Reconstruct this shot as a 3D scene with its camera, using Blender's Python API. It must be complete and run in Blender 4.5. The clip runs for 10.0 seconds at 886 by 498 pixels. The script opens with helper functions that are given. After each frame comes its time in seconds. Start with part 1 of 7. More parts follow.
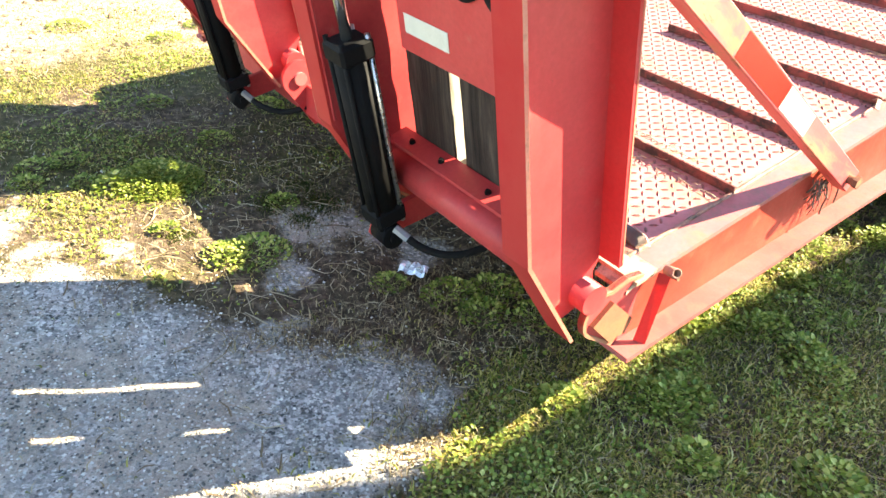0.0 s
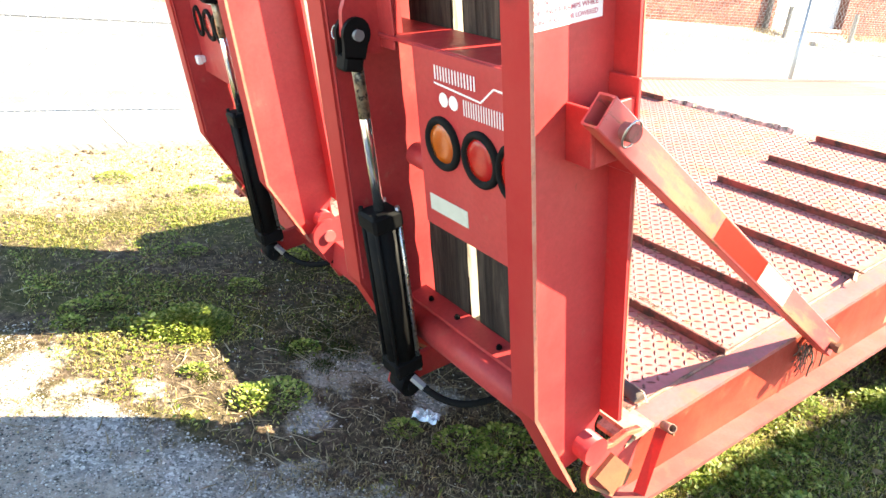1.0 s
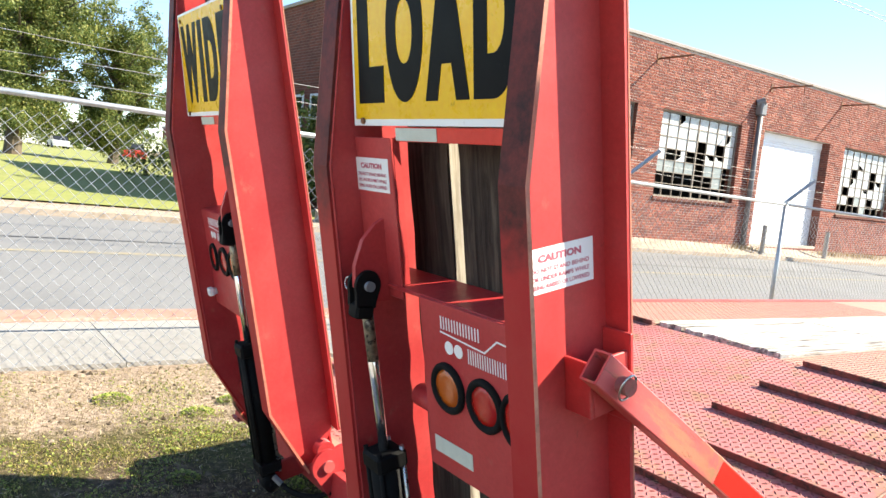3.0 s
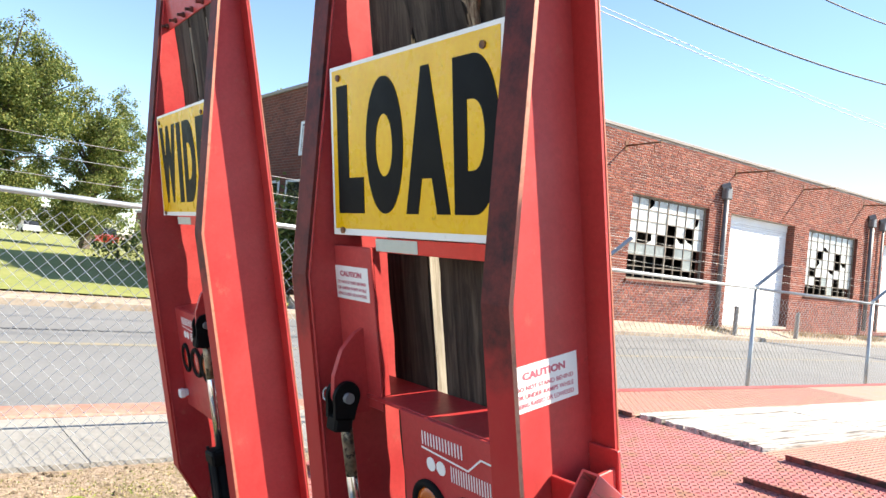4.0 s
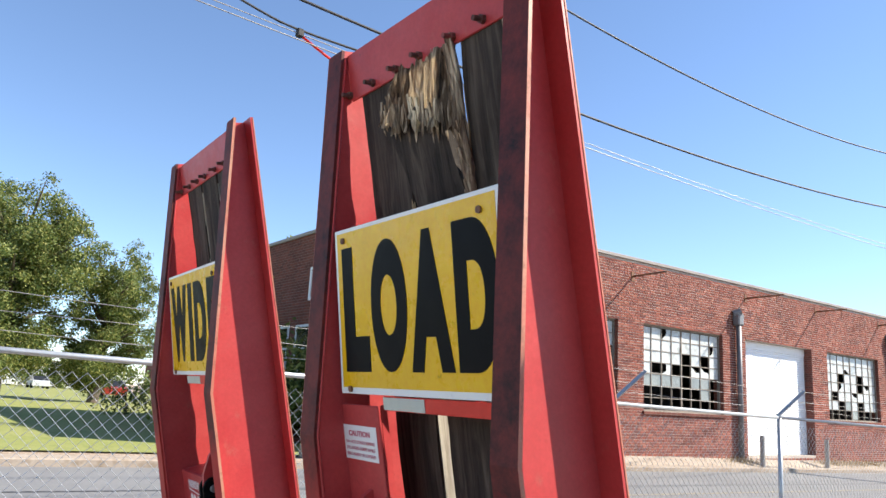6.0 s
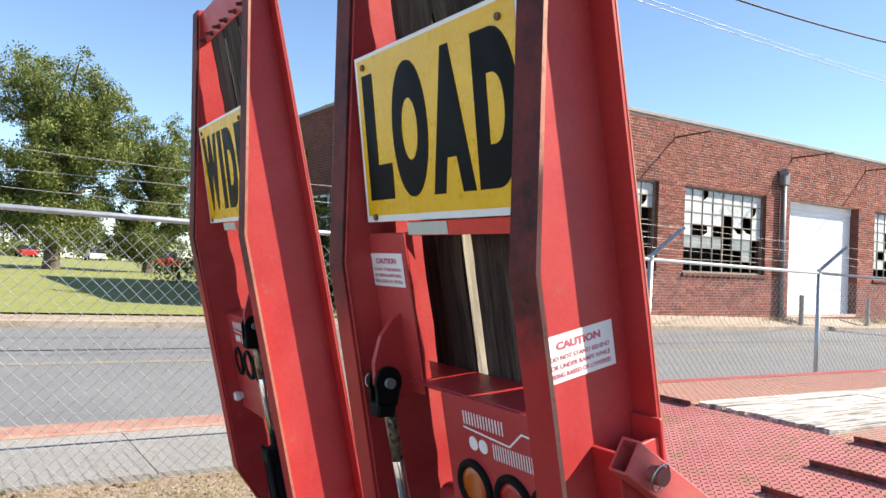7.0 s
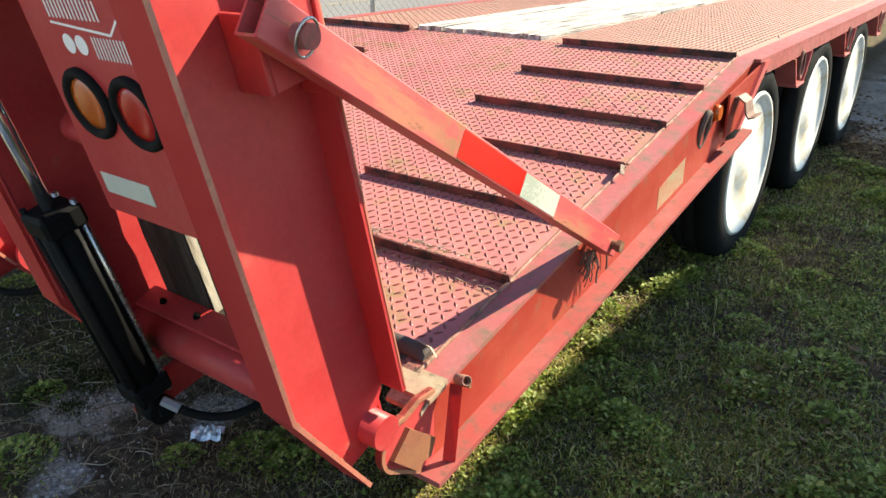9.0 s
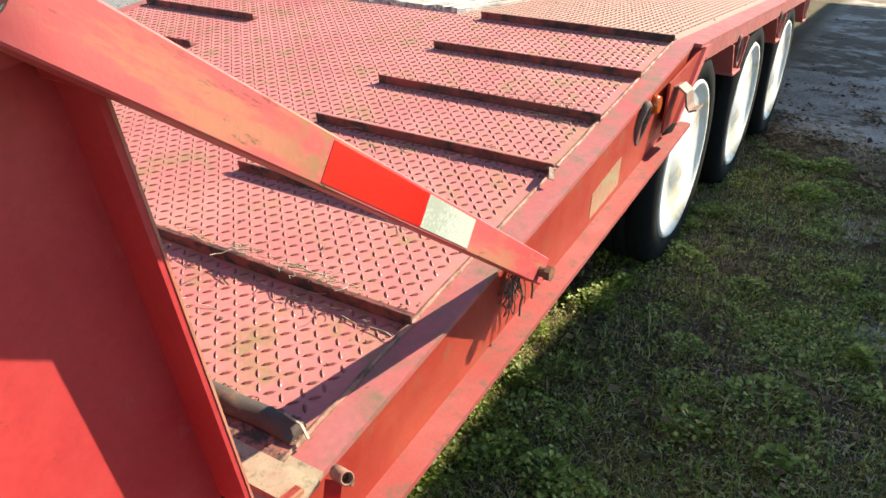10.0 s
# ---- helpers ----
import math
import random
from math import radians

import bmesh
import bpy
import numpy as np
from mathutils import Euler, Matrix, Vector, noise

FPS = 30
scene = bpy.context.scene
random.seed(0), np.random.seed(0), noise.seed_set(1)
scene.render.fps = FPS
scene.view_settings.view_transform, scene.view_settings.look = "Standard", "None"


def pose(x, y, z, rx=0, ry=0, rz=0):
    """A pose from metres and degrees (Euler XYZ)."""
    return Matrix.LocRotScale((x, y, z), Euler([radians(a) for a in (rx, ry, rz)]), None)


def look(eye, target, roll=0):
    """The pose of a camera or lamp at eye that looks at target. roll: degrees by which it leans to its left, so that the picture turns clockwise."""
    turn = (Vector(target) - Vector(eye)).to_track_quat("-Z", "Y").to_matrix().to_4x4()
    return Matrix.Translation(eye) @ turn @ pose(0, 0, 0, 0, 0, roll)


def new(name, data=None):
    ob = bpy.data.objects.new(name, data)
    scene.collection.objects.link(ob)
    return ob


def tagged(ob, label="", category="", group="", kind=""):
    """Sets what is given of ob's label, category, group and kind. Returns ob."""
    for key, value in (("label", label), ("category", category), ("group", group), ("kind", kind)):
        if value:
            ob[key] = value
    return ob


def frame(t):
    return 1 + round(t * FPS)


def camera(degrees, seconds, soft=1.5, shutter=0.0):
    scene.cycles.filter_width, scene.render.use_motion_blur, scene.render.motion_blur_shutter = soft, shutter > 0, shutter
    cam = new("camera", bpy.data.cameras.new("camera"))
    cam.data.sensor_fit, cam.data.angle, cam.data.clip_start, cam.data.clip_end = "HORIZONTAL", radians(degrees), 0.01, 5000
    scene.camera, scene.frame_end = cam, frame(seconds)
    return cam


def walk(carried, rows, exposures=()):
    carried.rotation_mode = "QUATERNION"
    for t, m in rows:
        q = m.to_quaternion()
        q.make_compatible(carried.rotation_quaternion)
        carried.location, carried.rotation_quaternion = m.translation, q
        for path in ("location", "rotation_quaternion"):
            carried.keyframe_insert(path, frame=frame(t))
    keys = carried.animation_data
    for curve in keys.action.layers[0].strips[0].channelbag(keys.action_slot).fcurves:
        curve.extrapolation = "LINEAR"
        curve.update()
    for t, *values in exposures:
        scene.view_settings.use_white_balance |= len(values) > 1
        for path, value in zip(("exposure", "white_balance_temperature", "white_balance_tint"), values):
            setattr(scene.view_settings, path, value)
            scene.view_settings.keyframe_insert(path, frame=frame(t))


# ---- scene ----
cam = camera(61.8, 10.0)
PATH = [
    (0, (0.4426, 0.2992, 1.4149), (-0.8571, 1.387, 0.3528), 6.17),
    (0.5, (0.5351, 0.219, 1.4818), (-0.8677, 1.3559, 0.6214), 7.21),
    (1, (0.5576, 0.1741, 1.5254), (-0.9176, 1.3184, 0.808), 7.01),
    (1.5, (0.5611, 0.1656, 1.5578), (-0.9691, 1.3192, 0.9845), 6.41),
    (2, (0.5755, 0.1459, 1.5815), (-0.9996, 1.2935, 1.1297), 6.34),
    (2.5, (0.5729, 0.1236, 1.6141), (-1.0206, 1.2807, 1.266), 6.54),
    (2.7, (0.5967, 0.1025, 1.6167), (-1.0039, 1.2717, 1.3427), 6.59),
    (4, (0.5693, 0.0869, 1.6887), (-1.0121, 1.3098, 1.7403), 6.29),
    (4.5, (0.5499, 0.0763, 1.7236), (-1.0195, 1.3056, 1.894), 5.32),
    (5, (0.5611, 0.0752, 1.7507), (-0.9979, 1.2872, 2.0696), 5.13),
    (5.2, (0.5778, 0.0709, 1.7572), (-0.9693, 1.2771, 2.1443), 5.39),
    (6.3, (0.6061, 0.0722, 1.7114), (-0.9901, 1.2087, 2.1151), 3.68),
    (6.5, (0.6073, 0.0819, 1.6965), (-1.0348, 1.185, 1.9904), 3.96),
    (7, (0.6032, 0.129, 1.6306), (-1.0624, 1.2347, 1.6902), 3.2),
    (7.5, (0.6176, 0.2114, 1.5624), (-1.1058, 1.2179, 1.4292), 2.94),
    (8, (0.6146, 0.3206, 1.478), (-0.9401, 1.4931, 1.0184), 4.39),
    (8.5, (0.5909, 0.4222, 1.4235), (-0.8113, 1.6063, 0.6272), 2.55),
    (9, (0.4595, 0.51, 1.4098), (-0.6365, 1.9871, 0.6257), -0.13),
    (9.5, (0.3398, 0.6447, 1.3858), (-0.6326, 2.1999, 0.5902), 2.51),
    (10, (0.2479, 0.9193, 1.3442), (-0.649, 2.4965, 0.5031), 2.94),
]
EXPOSURE = [(0.0, 2.98, 8000, 4), (0.5, 2.98, 7900, 4), (1.0, 2.80, 7800, 4), (1.5, 2.52, 7600, 5), (2.0, 2.27, 7300, 6), (2.5, 1.90, 7100, 6), (4.0, 1.64, 6900, 8), (4.5, 1.54, 6900, 9), (5.0, 1.48, 6700, 10),
            (6.5, 1.18, 6500, 10), (7.0, 1.22, 6700, 9), (7.5, 1.26, 6900, 7), (8.0, 1.24, 7000, 5), (8.5, 1.21, 7100, 5), (9.0, 1.49, 7300, 3), (9.5, 1.53, 7300, 3), (10.0, 1.47, 7200, 4)]
walk(cam, [(t, look(eye, target, roll)) for t, eye, target, roll in PATH], EXPOSURE)

# ---------------------------------------------------------------- light
SUN_A, SUN_B = 0.62, 1.02          # how far a shadow runs to -x and to -y for each metre of height
sun_dir = Vector((SUN_A, SUN_B, 1.0)).normalized()
SUN_ELEV = math.asin(sun_dir.z)
world = bpy.data.worlds.new("sky")
scene.world = world
world.use_nodes = True
wn = world.node_tree.nodes
sky = wn.new("ShaderNodeTexSky")
sky.sky_type = "NISHITA"
sky.sun_disc = False
sky.sun_elevation = SUN_ELEV
sky.sun_rotation = math.atan2(SUN_A, SUN_B)
sky.air_density, sky.dust_density, sky.ozone_density, sky.altitude = 0.85, 0.0, 2.6, 900
wn["Background"].inputs["Strength"].default_value = 0.112
world.node_tree.links.new(sky.outputs["Color"], wn["Background"].inputs["Color"])
sun_data = bpy.data.lights.new("sun", "SUN")
sun_data.energy, sun_data.angle, sun_data.color = 5.0, radians(0.53), (1.0, 0.93, 0.82)
sun = new("sun", sun_data)
sun.matrix_world = look(sun_dir * 60, (0, 0, 0))


# ---------------------------------------------------------------- materials
def material(name, rough=0.6, metal=0.0, spec=0.5):
    m = bpy.data.materials.new(name)
    m.use_nodes = True
    b = m.node_tree.nodes["Principled BSDF"]
    b.inputs["Roughness"].default_value = rough
    b.inputs["Metallic"].default_value = metal
    b.inputs["Specular IOR Level"].default_value = spec
    return m, m.node_tree.nodes, m.node_tree.links, b


def ramp_node(nodes, stops):
    r = nodes.new("ShaderNodeValToRGB")
    e = r.color_ramp.elements
    while len(e) < len(stops):
        e.new(0.5)
    for el, (p, c) in zip(e, stops):
        el.position, el.color = p, (*c, 1.0) if len(c) == 3 else c
    return r


def coords(nodes, links, scale=(1, 1, 1)):
    tc = nodes.new("ShaderNodeTexCoord")
    mp = nodes.new("ShaderNodeMapping")
    mp.inputs["Scale"].default_value = scale
    links.new(tc.outputs["Object"], mp.inputs["Vector"])
    return mp.outputs["Vector"]


def noise_node(nodes, links, vec, scale, detail=6, rough=0.6, distort=0.0):
    n = nodes.new("ShaderNodeTexNoise")
    n.inputs["Scale"].default_value = scale
    n.inputs["Detail"].default_value = detail
    n.inputs["Roughness"].default_value = rough
    n.inputs["Distortion"].default_value = distort
    links.new(vec, n.inputs["Vector"])
    return n.outputs["Fac"]


def mix(nodes, links, fac, a, b, mode="MIX"):
    m = nodes.new("ShaderNodeMix")
    m.data_type, m.blend_type = "RGBA", mode
    for key, v in ((0, fac), (6, a), (7, b)):
        if isinstance(v, (int, float)):
            m.inputs[key].default_value = v
        elif isinstance(v, tuple):
            m.inputs[key].default_value = (*v, 1.0)
        else:
            links.new(v, m.inputs[key])
    return m.outputs[2]


def bump(nodes, links, b, height, strength=0.3, dist=0.01):
    n = nodes.new("ShaderNodeBump")
    n.inputs["Strength"].default_value = strength
    n.inputs["Distance"].default_value = dist
    links.new(height, n.inputs["Height"])
    links.new(n.outputs["Normal"], b.inputs["Normal"])


def worn(name, base, alt, dirt, rough=0.45, coarse=1.6, fine=28.0, dirt_at=(0.58, 0.74), spec=0.4, scale=(1, 1, 1), relief=0.12, metal=0.0, spread=0.5):
    """Paint or similar: two tones at a coarse scale, dirt and scratches at a fine one."""
    m, n, l, b = material(name, rough, metal, spec)
    v = coords(n, l, scale)
    big = noise_node(n, l, v, coarse, 5, 0.62, 0.4)
    r1 = ramp_node(n, [(0.5 - spread * 0.36, base), (0.5 + spread * 0.36, alt)])
    l.new(big, r1.inputs[0])
    small = noise_node(n, l, v, fine, 8, 0.7, 0.2)
    r2 = ramp_node(n, [(dirt_at[0], (0, 0, 0)), (dirt_at[1], (1, 1, 1))])
    l.new(small, r2.inputs[0])
    col = mix(n, l, r2.outputs[0], r1.outputs[0], dirt)
    tiny = noise_node(n, l, v, fine * 7, 3, 0.6)
    col = mix(n, l, 0.2, col, tiny, "OVERLAY")
    chips = ramp_node(n, [(0.66, (0, 0, 0)), (0.72, (0.55, 0.55, 0.55))])
    l.new(noise_node(n, l, v, fine * 3.3, 4, 0.75), chips.inputs[0])
    col = mix(n, l, chips.outputs[0], col, tuple(c * 0.35 for c in dirt))
    l.new(col, b.inputs["Base Color"])
    r3 = ramp_node(n, [(0.3, (rough * 0.8,) * 3), (0.75, (min(1, rough * 1.35),) * 3)])
    l.new(small, r3.inputs[0])
    l.new(r3.outputs[0], b.inputs["Roughness"])
    bump(n, l, b, small, relief, 0.004)
    return m


RED = worn("red_paint", (0.375, 0.024, 0.028), (0.475, 0.066, 0.061), (0.40, 0.105, 0.08), 0.42, 1.7, 12, (0.60, 0.78), spec=0.26)
RED_FADED = worn("faded_red_paint", (0.46, 0.115, 0.108), (0.42, 0.055, 0.047), (0.28, 0.17, 0.105), 0.55, 3.0, 16, (0.57, 0.72))
RED_DECK = worn("faded_red_deck_paint", (0.43, 0.136, 0.132), (0.51, 0.205, 0.186), (0.29, 0.17, 0.095), 0.55, 2.2, 9, (0.50, 0.66))
DUSTY_DECK = worn("dusty_red_brown_deck_paint", (0.40, 0.20, 0.155), (0.46, 0.21, 0.165), (0.34, 0.235, 0.165), 0.7, 1.6, 8, (0.44, 0.64))
def flange_material():
    """Red below, weathered almost black above a ragged line."""
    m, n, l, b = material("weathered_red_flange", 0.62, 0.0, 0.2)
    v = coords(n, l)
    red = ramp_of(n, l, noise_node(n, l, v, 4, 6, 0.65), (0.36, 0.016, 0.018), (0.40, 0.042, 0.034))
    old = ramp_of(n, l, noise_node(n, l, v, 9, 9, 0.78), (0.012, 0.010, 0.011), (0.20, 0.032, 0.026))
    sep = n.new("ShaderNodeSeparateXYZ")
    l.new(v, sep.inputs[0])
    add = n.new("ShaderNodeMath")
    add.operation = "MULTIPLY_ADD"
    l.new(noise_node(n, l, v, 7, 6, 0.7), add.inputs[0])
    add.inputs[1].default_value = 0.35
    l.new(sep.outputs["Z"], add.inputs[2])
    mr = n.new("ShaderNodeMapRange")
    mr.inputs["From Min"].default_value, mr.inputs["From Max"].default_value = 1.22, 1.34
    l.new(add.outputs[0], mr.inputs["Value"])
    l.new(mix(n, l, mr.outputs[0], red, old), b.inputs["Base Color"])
    bump(n, l, b, noise_node(n, l, v, 60, 4, 0.6), 0.15, 0.003)
    return m


def ramp_of(n, l, fac, a, c):
    r = ramp_node(n, [(0.3, a), (0.7, c)])
    l.new(fac, r.inputs[0])
    return r.outputs[0]


RED_FLANGE = flange_material()
CHIPPED = worn("chipped_edge", (0.46, 0.215, 0.14), (0.43, 0.11, 0.072), (0.22, 0.10, 0.06), 0.6, 6, 26, (0.54, 0.70))
RIM_WORN = worn("red_paint_worn_to_steel", (0.36, 0.10, 0.06), (0.27, 0.17, 0.09), (0.16, 0.10, 0.06), 0.6, 6, 26, (0.54, 0.70))
PIN_RUST = worn("orange_brown_rust", (0.27, 0.125, 0.055), (0.24, 0.07, 0.04), (0.13, 0.075, 0.045), 0.75, 6, 24, (0.54, 0.70))
CRUST = worn("flaky_dark_rust", (0.13, 0.06, 0.035), (0.07, 0.04, 0.028), (0.30, 0.17, 0.10), 0.9, 9, 40, (0.5, 0.66))
TIE_STEEL = worn("polished_tie_rod", (0.60, 0.60, 0.58), (0.42, 0.41, 0.38), (0.16, 0.14, 0.09), 0.28, 9, 40, (0.55, 0.68), metal=0.9)
RUST = worn("rusty_steel", (0.20, 0.085, 0.042), (0.10, 0.05, 0.035), (0.28, 0.14, 0.06), 0.8, 8, 40, (0.5, 0.7))
TREAD_EDGE = worn("worn_red_angle_iron", (0.27, 0.055, 0.046), (0.12, 0.055, 0.040), (0.035, 0.028, 0.024), 0.75, 7, 15, (0.45, 0.60))
BARE_EDGE = worn("worn_bare_steel", (0.38, 0.33, 0.22), (0.33, 0.19, 0.135), (0.14, 0.11, 0.07), 0.6, 9, 30, (0.5, 0.68))
HOOK_TAN = worn("dusty_brown_steel", (0.25, 0.155, 0.115), (0.17, 0.095, 0.07), (0.33, 0.23, 0.17), 0.6, 8, 30, (0.54, 0.7))
CLEAT_GRIME = worn("black_greasy_grime", (0.060, 0.050, 0.045), (0.11, 0.070, 0.052), (0.20, 0.10, 0.06), 0.7, 9, 34, (0.54, 0.70))
GRIMY_PINK = worn("grimy_flaking_red_paint", (0.40, 0.13, 0.105), (0.30, 0.10, 0.07), (0.050, 0.038, 0.030), 0.7, 9, 22, (0.44, 0.56))
BLACK = worn("black_enamel", (0.005, 0.005, 0.0055), (0.008, 0.008, 0.008), (0.030, 0.027, 0.018), 0.60, 3, 16, (0.6, 0.8), spec=0.07)
RUBBER = worn("black_rubber", (0.008, 0.008, 0.008), (0.012, 0.0115, 0.011), (0.028, 0.025, 0.021), 0.85, 5, 22, (0.58, 0.78), spec=0.1)
CHROME = worn("chrome_rod", (0.84, 0.85, 0.87), (0.74, 0.75, 0.77), (0.45, 0.42, 0.37), 0.13, 6, 30, (0.66, 0.8), metal=0.95, relief=0.01)
GREASY = worn("greasy_chrome", (0.46, 0.37, 0.26), (0.05, 0.038, 0.026), (0.016, 0.014, 0.012), 0.32, 22, 55, (0.50, 0.60), metal=0.5)
STEEL = worn("galvanised_steel", (0.46, 0.48, 0.50), (0.38, 0.40, 0.42), (0.30, 0.31, 0.32), 0.42, 4, 30, (0.6, 0.75), metal=0.65)
WIRE = worn("dull_wire", (0.33, 0.33, 0.32), (0.26, 0.25, 0.24), (0.2, 0.17, 0.14), 0.5, 4, 30, metal=0.4)
CABLE = worn("black_cable", (0.02, 0.02, 0.022), (0.03, 0.03, 0.03), (0.05, 0.05, 0.05), 0.6)
WHITE_PAINT = worn("white_wheel_paint", (0.70, 0.70, 0.67), (0.62, 0.61, 0.56), (0.44, 0.31, 0.12), 0.45, 2.2, 4, (0.54, 0.72))
STICKER = worn("white_sticker", (0.80, 0.79, 0.76), (0.76, 0.75, 0.73), (0.62, 0.58, 0.54), 0.4, 6, 40, (0.62, 0.8))
STICKER_RED = worn("sticker_red_print", (0.50, 0.10, 0.14), (0.55, 0.17, 0.20), (0.7, 0.48, 0.48), 0.45, 8, 60, (0.6, 0.75))
YELLOW = worn("yellow_sign_paint", (0.74, 0.42, 0.006), (0.82, 0.48, 0.008), (0.62, 0.36, 0.02), 0.28, 2.5, 9, (0.6, 0.8), relief=0.02, spec=0.32)
SIGN_BLACK = worn("black_sign_print", (0.005, 0.005, 0.006), (0.007, 0.007, 0.008), (0.014, 0.014, 0.014), 0.42, 3, 12, relief=0.02, spec=0.06)
EDGE_TAN = worn("bare_tan_deck_edge", (0.26, 0.165, 0.11), (0.34, 0.125, 0.10), (0.10, 0.065, 0.042), 0.7, 5, 22, (0.48, 0.64))
RAIL_TOP = worn("dull_grimy_red_paint", (0.36, 0.125, 0.120), (0.39, 0.085, 0.078), (0.19, 0.12, 0.08), 0.5, 2.6, 11, (0.49, 0.66))
LEDGE_RED = worn("gritty_faded_red_paint", (0.33, 0.092, 0.084), (0.31, 0.052, 0.044), (0.18, 0.075, 0.055), 0.6, 3.5, 22, (0.50, 0.66))


def reflective(name, base, line, rough):
    """Retro-reflective sheeting: a fine net of cells, scuffed."""
    m, n, l, b = material(name, rough, 0.0, 0.45)
    v = coords(n, l)
    vor = n.new("ShaderNodeTexVoronoi")
    vor.feature = "DISTANCE_TO_EDGE"
    vor.inputs["Scale"].default_value = 155
    vor.inputs["Randomness"].default_value = 0.18
    l.new(v, vor.inputs["Vector"])
    r = ramp_node(n, [(0.04, line), (0.14, base)])
    l.new(vor.outputs["Distance"], r.inputs[0])
    scuff = ramp_node(n, [(0.60, (0, 0, 0)), (0.70, (0.6, 0.6, 0.6))])
    l.new(noise_node(n, l, v, 22, 7, 0.7), scuff.inputs[0])
    col = mix(n, l, scuff.outputs[0], r.outputs[0], tuple(0.6 * c + 0.08 for c in base))
    l.new(col, b.inputs["Base Color"])
    bump(n, l, b, vor.outputs["Distance"], 0.1, 0.001)
    return m


TAPE_NET = reflective("white_reflective_net_tape", (0.56, 0.58, 0.50), (0.36, 0.38, 0.31), 0.35)
TAPE_RED_NET = reflective("red_reflective_net_tape", (0.62, 0.020, 0.012), (0.46, 0.012, 0.008), 0.32)
TAPE_WHITE = worn("white_reflective_tape", (0.52, 0.54, 0.47), (0.46, 0.48, 0.41), (0.36, 0.36, 0.29), 0.35, 30, 80, (0.6, 0.75))
TAPE_RED = worn("red_reflective_tape", (0.58, 0.018, 0.010), (0.66, 0.03, 0.018), (0.45, 0.05, 0.03), 0.32, 30, 80, (0.6, 0.75))
TAPE_OLD = worn("weathered_tape", (0.30, 0.25, 0.15), (0.36, 0.17, 0.10), (0.40, 0.10, 0.06), 0.5, 9, 40, (0.52, 0.68))
AMBER = worn("amber_lens", (0.44, 0.088, 0.007), (0.38, 0.070, 0.005), (0.38, 0.09, 0.008), 0.18, 20, 90, spec=0.6)
RED_LENS = worn("red_lens", (0.33, 0.008, 0.007), (0.40, 0.012, 0.008), (0.3, 0.01, 0.01), 0.16, 20, 90, spec=0.4)
CONCRETE = worn("pale_concrete", (0.31, 0.295, 0.268), (0.26, 0.245, 0.222), (0.19, 0.175, 0.155), 0.85, 0.9, 9, (0.54, 0.76))
DUSTY = worn("dusty_concrete", (0.36, 0.30, 0.24), (0.28, 0.22, 0.17), (0.20, 0.15, 0.10), 0.9, 0.9, 6, (0.48, 0.7))
KERB_RED = worn("faded_red_kerb_paint", (0.32, 0.145, 0.105), (0.37, 0.21, 0.16), (0.34, 0.28, 0.23), 0.85, 2.5, 8, (0.5, 0.7))
ASPHALT = worn("worn_asphalt", (0.182, 0.181, 0.182), (0.146, 0.146, 0.148), (0.225, 0.22, 0.212), 0.85, 0.35, 12, (0.52, 0.75))
ASPHALT_LINE = worn("asphalt_line", (0.07, 0.07, 0.072), (0.09, 0.09, 0.09), (0.12, 0.12, 0.12), 0.85, 1, 12)
ROAD_YELLOW = worn("worn_yellow_road_line", (0.30, 0.24, 0.13), (0.24, 0.215, 0.16), (0.19, 0.19, 0.185), 0.8, 3, 9, (0.42, 0.62))
RED_WEB = worn("streaked_red_paint", (0.27, 0.024, 0.016), (0.34, 0.055, 0.032), (0.22, 0.085, 0.045), 0.5, 4.0, 14, (0.56, 0.74), spec=0.2)


